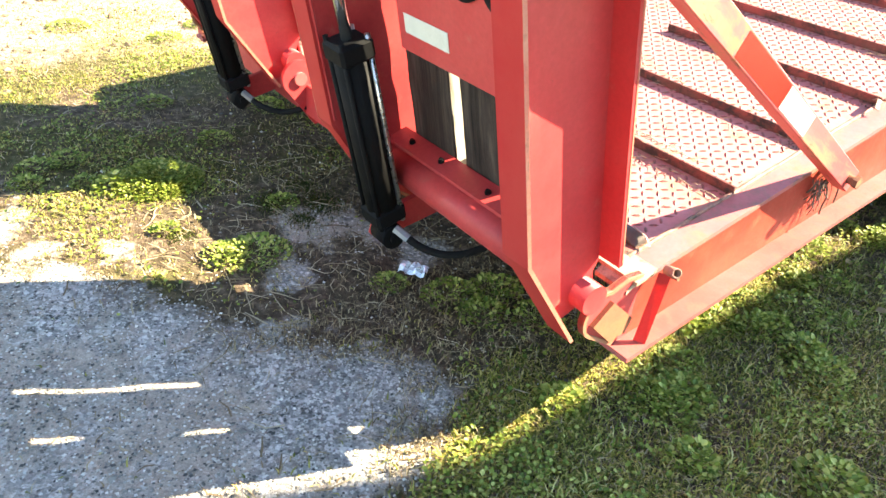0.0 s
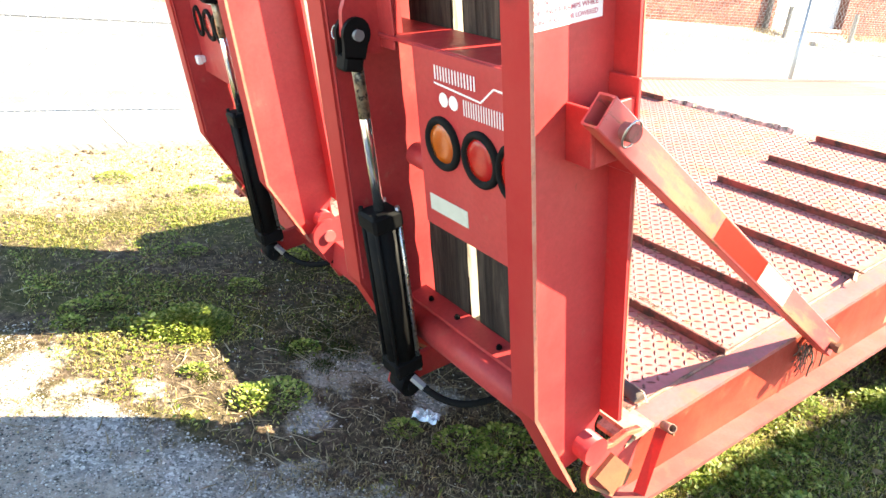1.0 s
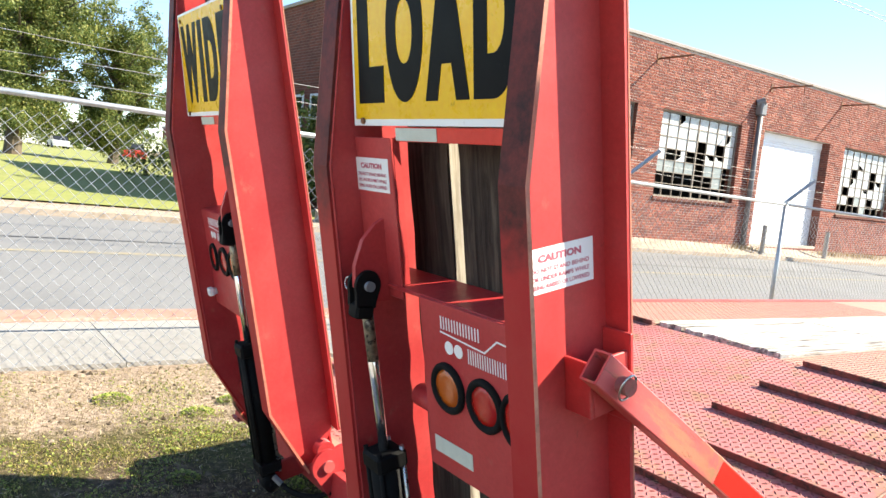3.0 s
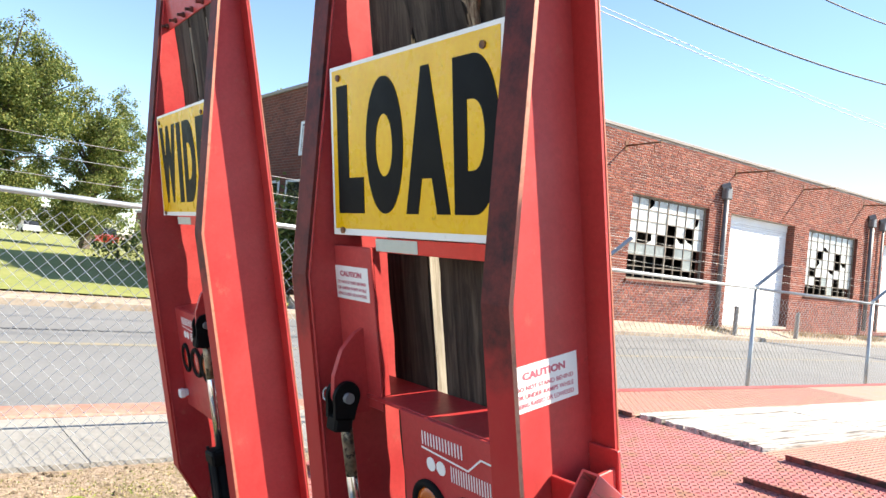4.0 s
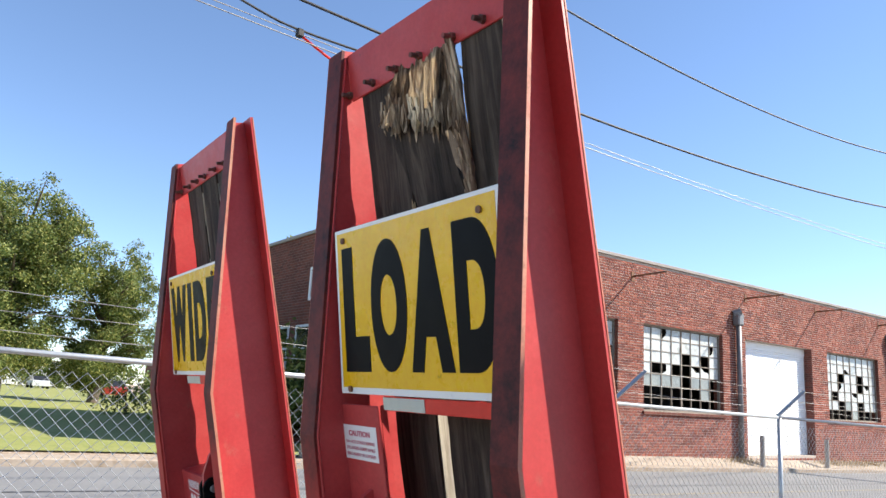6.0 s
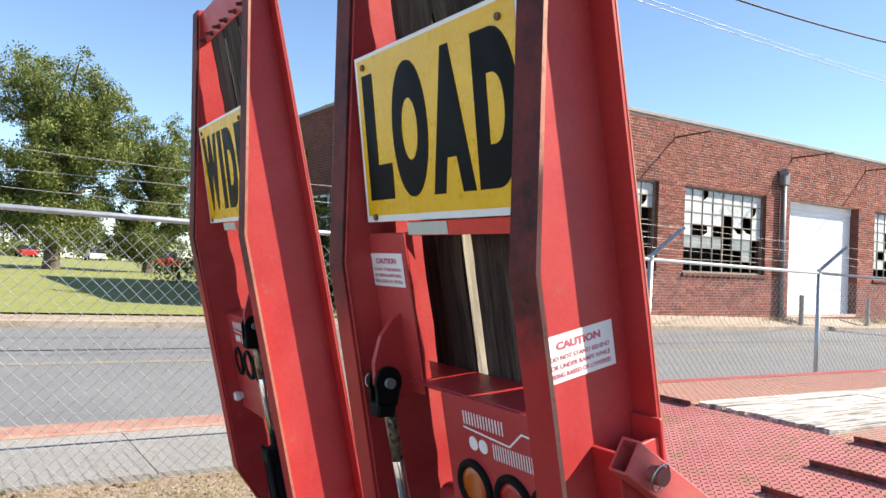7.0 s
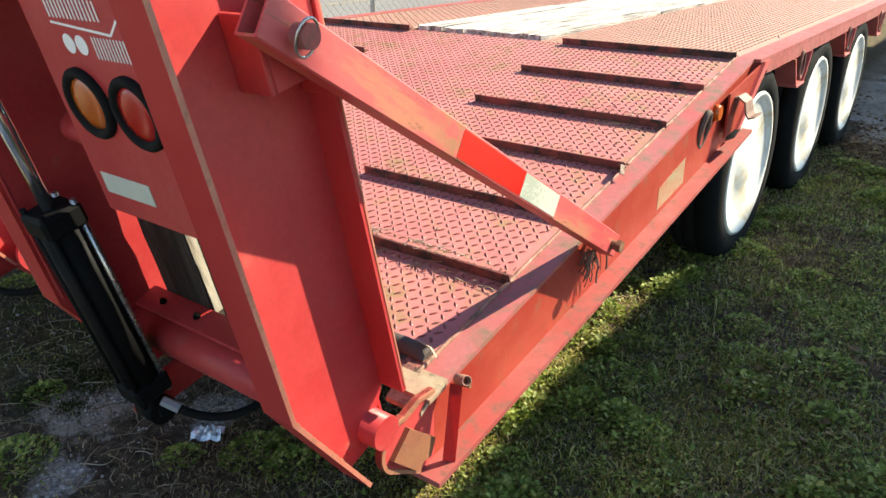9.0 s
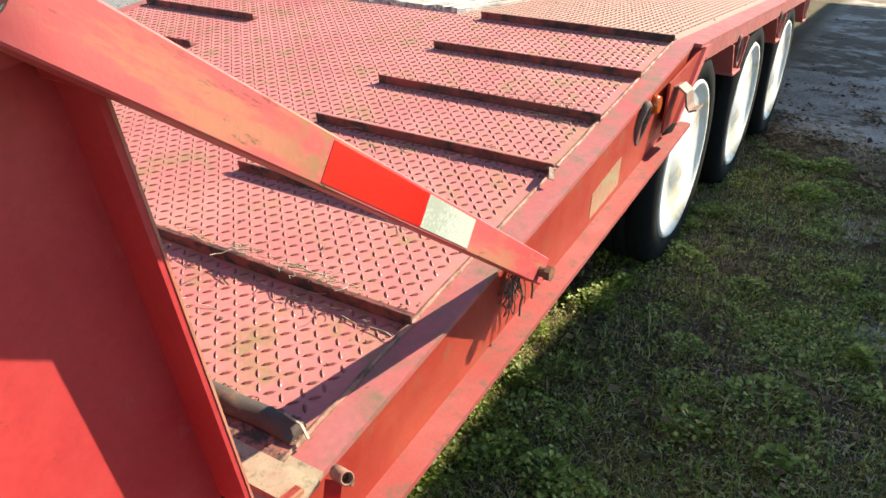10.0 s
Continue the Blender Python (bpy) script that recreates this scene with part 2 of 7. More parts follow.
def strut_material():
    """Faded red paint, rubbed to tan along the bar, with rust smeared beside the tape."""
    m, n, l, b = material("scuffed_red_paint", 0.5, 0.0, 0.4)
    v = coords(n, l)
    w = n.new("ShaderNodeMapping")
    w.inputs["Rotation"].default_value = (math.radians(31), 0, 0)
    w.inputs["Scale"].default_value = (1, 1, 1)
    l.new(v, w.inputs["Vector"])
    st = n.new("ShaderNodeMapping")
    st.inputs["Scale"].default_value = (1, 0.16, 1)
    l.new(w.outputs[0], st.inputs["Vector"])
    base = ramp_of(n, l, noise_node(n, l, st.outputs[0], 9, 6, 0.6), (0.46, 0.056, 0.060), (0.53, 0.118, 0.110))
    rub = ramp_node(n, [(0.53, (0, 0, 0)), (0.62, (0.7, 0.7, 0.7))])
    l.new(noise_node(n, l, st.outputs[0], 16, 8, 0.72), rub.inputs[0])
    col = mix(n, l, rub.outputs[0], base, (0.40, 0.19, 0.10))
    sep = n.new("ShaderNodeSeparateXYZ")
    l.new(v, sep.inputs[0])
    band = n.new("ShaderNodeMapRange")
    band.inputs["From Min"].default_value, band.inputs["From Max"].default_value = 1.50, 1.57
    l.new(sep.outputs["Y"], band.inputs["Value"])
    end = n.new("ShaderNodeMapRange")
    end.inputs["From Min"].default_value, end.inputs["From Max"].default_value = 1.62, 1.60
    l.new(sep.outputs["Y"], end.inputs["Value"])
    mul = n.new("ShaderNodeMath")
    mul.operation = "MULTIPLY"
    l.new(band.outputs[0], mul.inputs[0])
    l.new(end.outputs[0], mul.inputs[1])
    smear = ramp_node(n, [(0.46, (0.05, 0.05, 0.05)), (0.54, (0.9, 0.9, 0.9))])
    l.new(noise_node(n, l, v, 30, 8, 0.75, 1.0), smear.inputs[0])
    amount = mix(n, l, 1.0, smear.outputs[0], mul.outputs[0], "MULTIPLY")
    col = mix(n, l, amount, col, (0.30, 0.15, 0.075))
    pits = ramp_node(n, [(0.58, (0, 0, 0)), (0.63, (0.85, 0.85, 0.85))])
    l.new(noise_node(n, l, st.outputs[0], 48, 8, 0.78), pits.inputs[0])
    col = mix(n, l, pits.outputs[0], col, (0.10, 0.055, 0.03))
    l.new(col, b.inputs["Base Color"])
    bump(n, l, b, noise_node(n, l, v, 60, 4, 0.6), 0.15, 0.003)
    return m


STRUT_RED = strut_material()
STEEL_SASH = worn("grimy_steel_sash", (0.24, 0.205, 0.17), (0.17, 0.145, 0.12), (0.20, 0.12, 0.08), 0.75, 4, 20)
PANE_WHITE = worn("whitewashed_pane", (0.40, 0.42, 0.41), (0.64, 0.65, 0.62), (0.27, 0.27, 0.24), 0.30, 1.1, 4, (0.50, 0.72))
PANE_GREY = worn("dusty_grey_pane", (0.18, 0.2, 0.2), (0.26, 0.28, 0.27), (0.12, 0.12, 0.11), 0.25, 1.4, 5)
DARK_ROOM = worn("unlit_room_black", (0.016, 0.015, 0.014), (0.022, 0.02, 0.018), (0.03, 0.028, 0.025), 0.9)
DOOR_WHITE = worn("white_roller_door_paint", (0.80, 0.81, 0.82), (0.76, 0.77, 0.78), (0.62, 0.60, 0.55), 0.5, 0.8, 5, (0.6, 0.8))
COPING = worn("grey_coping", (0.30, 0.27, 0.25), (0.24, 0.21, 0.19), (0.18, 0.15, 0.13), 0.8, 1, 7)
PIPE = worn("weathered_downpipe", (0.20, 0.20, 0.205), (0.14, 0.14, 0.145), (0.09, 0.085, 0.08), 0.5, 1.5, 8, metal=0.3)
FOIL = worn("crumpled_foil", (0.62, 0.66, 0.70), (0.75, 0.76, 0.78), (0.30, 0.36, 0.45), 0.28, 14, 60, (0.55, 0.68), metal=0.5)
BARK = worn("tree_bark", (0.09, 0.07, 0.05), (0.13, 0.10, 0.075), (0.05, 0.04, 0.03), 0.9, 2, 9)
CAR_GLASS = worn("dark_car_glass", (0.02, 0.022, 0.025), (0.03, 0.033, 0.036), (0.04, 0.04, 0.04), 0.08)


def leaf_material(name, dark, mid, light, rough=0.6):
    m, n, l, b = material(name, rough, 0.0, 0.35)
    g = n.new("ShaderNodeNewGeometry")
    r = ramp_node(n, [(0.0, dark), (0.55, mid), (1.0, light)])
    l.new(g.outputs["Random Per Island"], r.inputs[0])
    v = coords(n, l)
    col = mix(n, l, 0.35, r.outputs[0], noise_node(n, l, v, 0.8, 4, 0.6), "OVERLAY")
    l.new(col, b.inputs["Base Color"])
    b.inputs["Subsurface Weight"].default_value = 0.0
    tr = n.new("ShaderNodeBsdfTranslucent")
    l.new(col, tr.inputs["Color"])
    ms = n.new("ShaderNodeMixShader")
    ms.inputs[0].default_value = 0.3
    l.new(b.outputs[0], ms.inputs[1])
    l.new(tr.outputs[0], ms.inputs[2])
    l.new(ms.outputs[0], n["Material Output"].inputs["Surface"])
    return m


GRASS = leaf_material("grass_blades", (0.075, 0.102, 0.018), (0.270, 0.268, 0.046), (0.60, 0.47, 0.17))
TUFT = leaf_material("tuft_blades", (0.08, 0.13, 0.02), (0.26, 0.33, 0.05), (0.62, 0.55, 0.24))
THATCH = leaf_material("dead_thatch", (0.065, 0.045, 0.025), (0.27, 0.20, 0.11), (0.52, 0.42, 0.25), 0.9)
MOSS = leaf_material("dark_moss", (0.025, 0.032, 0.006), (0.060, 0.070, 0.012), (0.12, 0.12, 0.025), 0.95)
WEED = leaf_material("weed_leaves", (0.080, 0.125, 0.018), (0.23, 0.29, 0.045), (0.48, 0.48, 0.14), 0.5)
LEAF = leaf_material("tree_leaves", (0.045, 0.076, 0.018), (0.130, 0.170, 0.040), (0.31, 0.30, 0.088))
LITTER = leaf_material("leaf_litter", (0.05, 0.033, 0.02), (0.16, 0.10, 0.058), (0.36, 0.25, 0.14), 0.9)
CLOD = leaf_material("dry_clods", (0.10, 0.072, 0.048), (0.26, 0.20, 0.14), (0.44, 0.36, 0.27), 0.95)
PEBBLE = leaf_material("pebbles", (0.075, 0.072, 0.068), (0.33, 0.305, 0.265), (0.80, 0.76, 0.68), 0.9)
PALE_STALK = leaf_material("bleached_stalks", (0.30, 0.26, 0.20), (0.44, 0.39, 0.32), (0.56, 0.51, 0.43), 0.9)
STRAW = leaf_material("straw", (0.16, 0.11, 0.06), (0.36, 0.28, 0.17), (0.55, 0.47, 0.32), 0.9)


def wood(name, dark, light, grain, rough=0.85, along="Z", at=(0.36, 0.52, 0.70)):
    m, n, l, b = material(name, rough, 0.0, 0.25)
    sc = {"Z": (1, 1, 0.06), "Y": (1, 0.06, 1)}[along]
    v = coords(n, l, sc)
    a = noise_node(n, l, v, 34, 8, 0.7, 0.6)
    r = ramp_node(n, [(at[0], dark), (at[1], light), (at[2], grain)])
    l.new(a, r.inputs[0])
    v2 = coords(n, l)
    blotch = noise_node(n, l, v2, 4, 5, 0.6)
    col = mix(n, l, 0.55, r.outputs[0], blotch, "OVERLAY")
    l.new(col, b.inputs["Base Color"])
    bump(n, l, b, a, 0.9, 0.008)
    return m


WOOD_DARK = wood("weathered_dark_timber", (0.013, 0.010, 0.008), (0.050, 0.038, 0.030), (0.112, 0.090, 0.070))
WOOD_RAW = wood("splintered_raw_timber", (0.22, 0.13, 0.06), (0.56, 0.40, 0.22), (0.76, 0.64, 0.45))
WOOD_TORN = wood("torn_grey_brown_timber", (0.03, 0.021, 0.015), (0.26, 0.18, 0.115), (0.78, 0.66, 0.47), at=(0.38, 0.50, 0.62))
WOOD_SUNLIT = wood("sunlit_pale_timber", (0.20, 0.16, 0.12), (0.44, 0.39, 0.31), (0.58, 0.53, 0.46))
WOOD_WHITE = wood("bleached_deck_timber", (0.10, 0.085, 0.075), (0.50, 0.47, 0.43), (0.70, 0.68, 0.63), along="Y")


def brick_material():
    m, n, l, b = material("darkened_red_brown_brick", 0.85, 0.0, 0.25)
    tc = n.new("ShaderNodeTexCoord")
    sep = n.new("ShaderNodeSeparateXYZ")
    com = n.new("ShaderNodeCombineXYZ")
    add = n.new("ShaderNodeMath")
    l.new(tc.outputs["Object"], sep.inputs[0])
    l.new(sep.outputs["X"], add.inputs[0])
    l.new(sep.outputs["Y"], add.inputs[1])
    l.new(add.outputs[0], com.inputs["X"])
    l.new(sep.outputs["Z"], com.inputs["Y"])
    br = n.new("ShaderNodeTexBrick")
    br.inputs["Scale"].default_value = 1.0
    br.inputs["Brick Width"].default_value = 0.235
    br.inputs["Row Height"].default_value = 0.078
    br.inputs["Mortar Size"].default_value = 0.009
    br.inputs["Mortar Smooth"].default_value = 0.2
    # brick and mortar darker than the front's: end wall shade put into the colour
    br.inputs["Color1"].default_value = (0.20, 0.060, 0.042, 1)
    br.inputs["Color2"].default_value = (0.12, 0.042, 0.034, 1)
    br.inputs["Mortar"].default_value = (0.21, 0.13, 0.105, 1)
    l.new(com.outputs[0], br.inputs["Vector"])
    v = coords(n, l)
    stain = ramp_node(n, [(0.35, (0.55, 0.5, 0.48)), (0.65, (1.1, 1.05, 1.0))])
    l.new(noise_node(n, l, v, 0.55, 6, 0.65), stain.inputs[0])
    col = mix(n, l, 0.8, br.outputs["Color"], stain.outputs[0], "MULTIPLY")
    fine = ramp_node(n, [(0.55, (0, 0, 0)), (0.82, (0.7, 0.7, 0.7))])
    l.new(noise_node(n, l, v, 9, 6, 0.7), fine.inputs[0])
    col = mix(n, l, fine.outputs[0], col, (0.27, 0.13, 0.10))
    l.new(col, b.inputs["Base Color"])
    bump(n, l, b, br.outputs["Fac"], -0.4, 0.01)
    return m


BRICK = brick_material()
MORTAR = worn("weathered_mortar", (0.52, 0.45, 0.38), (0.42, 0.35, 0.30), (0.27, 0.20, 0.165), 0.95, 0.8, 12, (0.5, 0.72))


def brick_piece_material(name, by_object):
    """One fired brick: its tone by chance, grain and soot on top."""
    m, n, l, b = material(name, 0.88, 0.0, 0.2)
    if by_object:
        tone = n.new("ShaderNodeObjectInfo").outputs["Random"]
    else:
        tone = n.new("ShaderNodeNewGeometry").outputs["Random Per Island"]
    r = ramp_node(n, [(0.0, (0.13, 0.045, 0.036)), (0.3, (0.20, 0.062, 0.044)), (0.75, (0.265, 0.083, 0.056)), (1.0, (0.33, 0.125, 0.088))])
    l.new(tone, r.inputs[0])
    v = coords(n, l)
    stain = ramp_of(n, l, noise_node(n, l, v, 0.5, 6, 0.65), (0.62, 0.57, 0.55), (1.15, 1.1, 1.05))
    col = mix(n, l, 0.8, r.outputs[0], stain, "MULTIPLY")
    fine = ramp_node(n, [(0.56, (0, 0, 0)), (0.78, (0.6, 0.6, 0.6))])
    l.new(noise_node(n, l, v, 11, 7, 0.75), fine.inputs[0])
    col = mix(n, l, fine.outputs[0], col, (0.34, 0.19, 0.15))
    l.new(col, b.inputs["Base Color"])
    bump(n, l, b, noise_node(n, l, v, 60, 4, 0.7), 0.4, 0.004)
    return m


BRICK_FIELD = brick_piece_material("fired_bricks", False)
BRICK_PIECE = brick_piece_material("fired_brick", True)


def ground_material():
    """Soil, thin grass, dry straw and worn gravel, set out by place."""
    m, n, l, b = material("yard_ground", 0.95, 0.0, 0.15)
    tc = n.new("ShaderNodeTexCoord")
    v = tc.outputs["Object"]

    def calc(op, *args):
        k = n.new("ShaderNodeMath")
        k.operation = op
        for i, a in enumerate(args):
            if isinstance(a, (int, float)):
                k.inputs[i].default_value = a
            else:
                l.new(a, k.inputs[i])
        return k.outputs[0]

    def step(val, lo, hi):
        k = n.new("ShaderNodeMapRange")
        k.inputs["From Min"].default_value, k.inputs["From Max"].default_value = lo, hi
        l.new(val, k.inputs["Value"])
        return k.outputs[0]
    sep = n.new("ShaderNodeSeparateXYZ")
    l.new(v, sep.inputs[0])
    X, Y = sep.outputs["X"], sep.outputs["Y"]
    w1 = calc("SUBTRACT", noise_node(n, l, v, 4.5, 7, 0.68), 0.5)
    w2 = calc("SUBTRACT", noise_node(n, l, v, 1.3, 5, 0.6), 0.5)
    fine = noise_node(n, l, v, 26, 8, 0.72)
    grain = noise_node(n, l, v, 130, 4, 0.7)
    soil = ramp_node(n, [(0.30, (0.026, 0.018, 0.012)), (0.5, (0.095, 0.067, 0.044)), (0.70, (0.27, 0.20, 0.14))])
    l.new(fine, soil.inputs[0])
    turf = ramp_node(n, [(0.28, (0.026, 0.023, 0.010)), (0.5, (0.080, 0.072, 0.026)), (0.75, (0.20, 0.155, 0.075))])
    l.new(fine, turf.inputs[0])
    dry = ramp_node(n, [(0.25, (0.12, 0.085, 0.060)), (0.5, (0.33, 0.25, 0.185)), (0.75, (0.58, 0.48, 0.38))])
    l.new(fine, dry.inputs[0])
    col = mix(n, l, step(calc("ADD", w2, calc("MULTIPLY", w1, 0.7)), -0.06, 0.06), soil.outputs[0], turf.outputs[0])
    # trodden earth behind the ramps
    xx, yy = calc("MULTIPLY_ADD", w1, 0.9, X), calc("MULTIPLY_ADD", w1, 0.9, Y)
    bare = calc("MULTIPLY", calc("MULTIPLY", step(xx, -2.15, -1.9), step(xx, -0.58, -0.75)), calc("MULTIPLY", step(yy, 0.85, 1.0), step(yy, 2.6, 2.2)))
    col = mix(n, l, calc("MULTIPLY", bare, 0.85), col, soil.outputs[0])
    # dry straw-coloured earth beside the pavement
    col = mix(n, l, step(calc("MULTIPLY_ADD", w1, 1.5, calc("MULTIPLY_ADD", w2, 1.0, X)), -3.55, -4.05), col, dry.outputs[0])
    # worn tarmac and gravel: pale sharp aggregate in a grey bed
    vor = n.new("ShaderNodeTexVoronoi")
    vor.inputs["Scale"].default_value = 92
    l.new(v, vor.inputs["Vector"])
    bw = n.new("ShaderNodeSeparateColor")
    l.new(vor.outputs["Color"], bw.inputs[0])
    stones = ramp_node(n, [(0.0, (0.045, 0.043, 0.041)), (0.42, (0.22, 0.207, 0.184)), (0.72, (0.48, 0.450, 0.405)), (1.0, (0.86, 0.81, 0.74))])
    l.new(bw.outputs[0], stones.inputs[0])
    bed = ramp_of(n, l, noise_node(n, l, v, 3.2, 6, 0.65), (0.20, 0.19, 0.178), (0.76, 0.72, 0.66))
    grit = mix(n, l, 0.42, stones.outputs[0], bed)
    grit = mix(n, l, step(calc("ADD", w2, calc("MULTIPLY", w1, 1.2)), -0.10, 0.08), grit, mix(n, l, 0.4, dry.outputs[0], (0.52, 0.47, 0.40)))
    grit = mix(n, l, 0.5, grit, grain, "OVERLAY")
    lip = calc("MULTIPLY_ADD", X, -0.72, calc("ADD", Y, -1.868))          # the line runs up to the right
    lip = calc("MAXIMUM", lip, calc("MULTIPLY_ADD", calc("ADD", Y, -1.0), 0.6, calc("ADD", X, 0.46)))
    lip = calc("MINIMUM", lip, calc("MAXIMUM", calc("MAXIMUM", calc("ADD", Y, -0.46), calc("SUBTRACT", -2.2, X)), calc("ADD", X, 1.7)))
    gravel = step(calc("MULTIPLY_ADD", w2, 0.45, calc("MULTIPLY_ADD", w1, 1.25, lip)), 0.05, -0.10)
    for x, y, r in ((-1.66, 1.44, 0.17), (-1.50, 1.58, 0.13), (-1.36, 1.68, 0.12), (-1.43, 1.19, 0.08), (-1.93, 0.52, 0.10), (-1.82, 0.79, 0.07)  , (0.52, 3.75, 0.17), (0.45, 4.9, 0.25)):
        dx, dy = calc("ADD", X, -x), calc("ADD", Y, -y)
        d = calc("SQRT", calc("ADD", calc("MULTIPLY", dx, dx), calc("MULTIPLY", dy, dy)))
        gravel = calc("MAXIMUM", gravel, step(calc("MULTIPLY_ADD", w1, 0.5, d), r, r - 0.05))
    # grey washed track beyond the wheels
    track = calc("MULTIPLY_ADD", X, 1.1, calc("ADD", Y, -6.35))
    col = mix(n, l, gravel, col, grit)
    wet = calc("MULTIPLY", step(calc("MULTIPLY_ADD", w1, 2.4, track), -0.2, 0.4), step(X, -0.8, -0.5))
    col = mix(n, l, wet, col, mix(n, l, 0.35, ramp_of(n, l, noise_node(n, l, v, 2.2, 8, 0.7), (0.22, 0.185, 0.145), (0.60, 0.53, 0.45)), stones.outputs[0]))
    far_litter = calc("MULTIPLY", step(Y, 8.6, 10.2), 0.16)
    blot = calc("MULTIPLY", wet, step(calc("ADD", far_litter, calc("ADD", w2, calc("MULTIPLY", w1, 0.8))), 0.05, 0.15))
    col = mix(n, l, calc("MULTIPLY", blot, 0.8), col, ramp_of(n, l, fine, (0.04, 0.028, 0.02), (0.16, 0.11, 0.07)))
    col = mix(n, l, 0.3, col, grain, "OVERLAY")
    l.new(col, b.inputs["Base Color"])
    bump(n, l, b, calc("ADD", fine, calc("MULTIPLY", grain, 0.5)), 0.8, 0.015)
    return m


GROUND = ground_material()
LAWN = worn("mown_lawn", (0.205, 0.225, 0.052), (0.27, 0.265, 0.090), (0.14, 0.165, 0.038), 0.9, 0.35, 5, (0.48, 0.72))


# ---------------------------------------------------------------- mesh helpers
def finish(bm, name, mat, smooth=False):
    me = bpy.data.meshes.new(name)
    bm.normal_update()
    bm.to_mesh(me)
    bm.free()
    me.materials.append(mat)
    if smooth:
        for p in me.polygons:
            p.use_smooth = len(p.vertices) < 5          # caps stay flat
    return me


def part(name, bm, mat, parent, label="", smooth=False):
    ob = new(name, finish(bm, name, mat, smooth))
    ob.parent = parent
    if label:
        ob["label"] = label
    return ob


def thing(name, label, category, group="", at=None, kind=""):
    ob = new(name)
    ob.empty_display_size = 0.1
    if at is not None:
        ob.matrix_world = at
    return tagged(ob, label, category, group, kind)


def solid(name, bm, mat, label, category, kind="", smooth=False):
    return tagged(new(name, finish(bm, name, mat, smooth)), label, category, kind=kind)


def box(bm, lo, hi, m=None, bev=0.0):
    lo, hi = Vector(lo), Vector(hi)
    r = bmesh.ops.create_cube(bm, size=1.0)
    vs = r["verts"]
    for v in vs:
        v.co = Vector(((lo[i] + hi[i]) / 2 + v.co[i] * (hi[i] - lo[i]) for i in range(3)))
    if bev:
        es = list({e for v in vs for e in v.link_edges})
        vs = list({v for f in bmesh.ops.bevel(bm, geom=es, offset=bev, segments=1, affect="EDGES")["faces"] for v in f.verts} | {v for v in vs if v.is_valid})
    if m is not None:
        bmesh.ops.transform(bm, matrix=m, verts=vs)
    return vs


def prism(bm, pts, x0, x1, axis="X"):
    """A slab with the outline pts in the plane across the axis, from x0 to x1."""
    def place(p, x):
        return {"X": (x, p[0], p[1]), "Y": (p[0], x, p[1]), "Z": (p[0], p[1], x)}[axis]
    a = [bm.verts.new(place(p, x0)) for p in pts]
    b = [bm.verts.new(place(p, x1)) for p in pts]
    n = len(pts)
    bm.faces.new(a[::-1])
    bm.faces.new(b)
    for i in range(n):
        bm.faces.new((a[i], a[(i + 1) % n], b[(i + 1) % n], b[i]))
    bmesh.ops.recalc_face_normals(bm, faces=bm.faces[:])
    return a + b


def tube(bm, p, q, r, seg=12, r2=None, caps=True):
    p, q = Vector(p), Vector(q)
    d = q - p
    m = Matrix.Translation((p + q) / 2) @ d.to_track_quat("Z", "Y").to_matrix().to_4x4()
    return bmesh.ops.create_cone(bm, cap_ends=caps, cap_tris=False, segments=seg, radius1=r, radius2=r if r2 is None else r2, depth=d.length, matrix=m)["verts"]


def slab(bm, a, b, width, thick, up):
    """A flat bar from a to b, so wide along x, so thick along up."""
    a, b, up = Vector(a), Vector(b), Vector(up).normalized()
    d = (b - a).normalized()
    side = d.cross(up).normalized()
    vs = []
    for p in (a, b):
        for s, t in ((-1, 0), (1, 0), (1, 1), (-1, 1)):
            vs.append(bm.verts.new(p + side * (s * width / 2) + up * (t * thick)))
    for f in ((0, 1, 2, 3), (7, 6, 5, 4), (0, 4, 5, 1), (1, 5, 6, 2), (2, 6, 7, 3), (3, 7, 4, 0)):
        bm.faces.new([vs[i] for i in f])
    bmesh.ops.recalc_face_normals(bm, faces=bm.faces[:])
    return vs


def sweep(name, pts, r, mat, parent=None, res=6, smooth=True):
    """A round wire or hose through the points."""
    cu = bpy.data.curves.new(name, "CURVE")
    cu.dimensions, cu.bevel_depth, cu.bevel_resolution, cu.resolution_u = "3D", r, 1 if r < 0.006 else 3, res
    sp = cu.splines.new("NURBS" if smooth else "POLY")
    sp.points.add(len(pts) - 1)
    for q, p in zip(sp.points, pts):
        q.co = (*p, 1)
    if smooth:
        sp.use_endpoint_u, sp.order_u = True, 3
    cu.materials.append(mat)
    ob = new(name, cu)
    me = bpy.data.meshes.new_from_object(ob)
    bpy.data.objects.remove(ob)
    ob = new(name, me)
    for p in me.polygons:
        p.use_smooth = True
    if parent:
        ob.parent = parent
    return ob


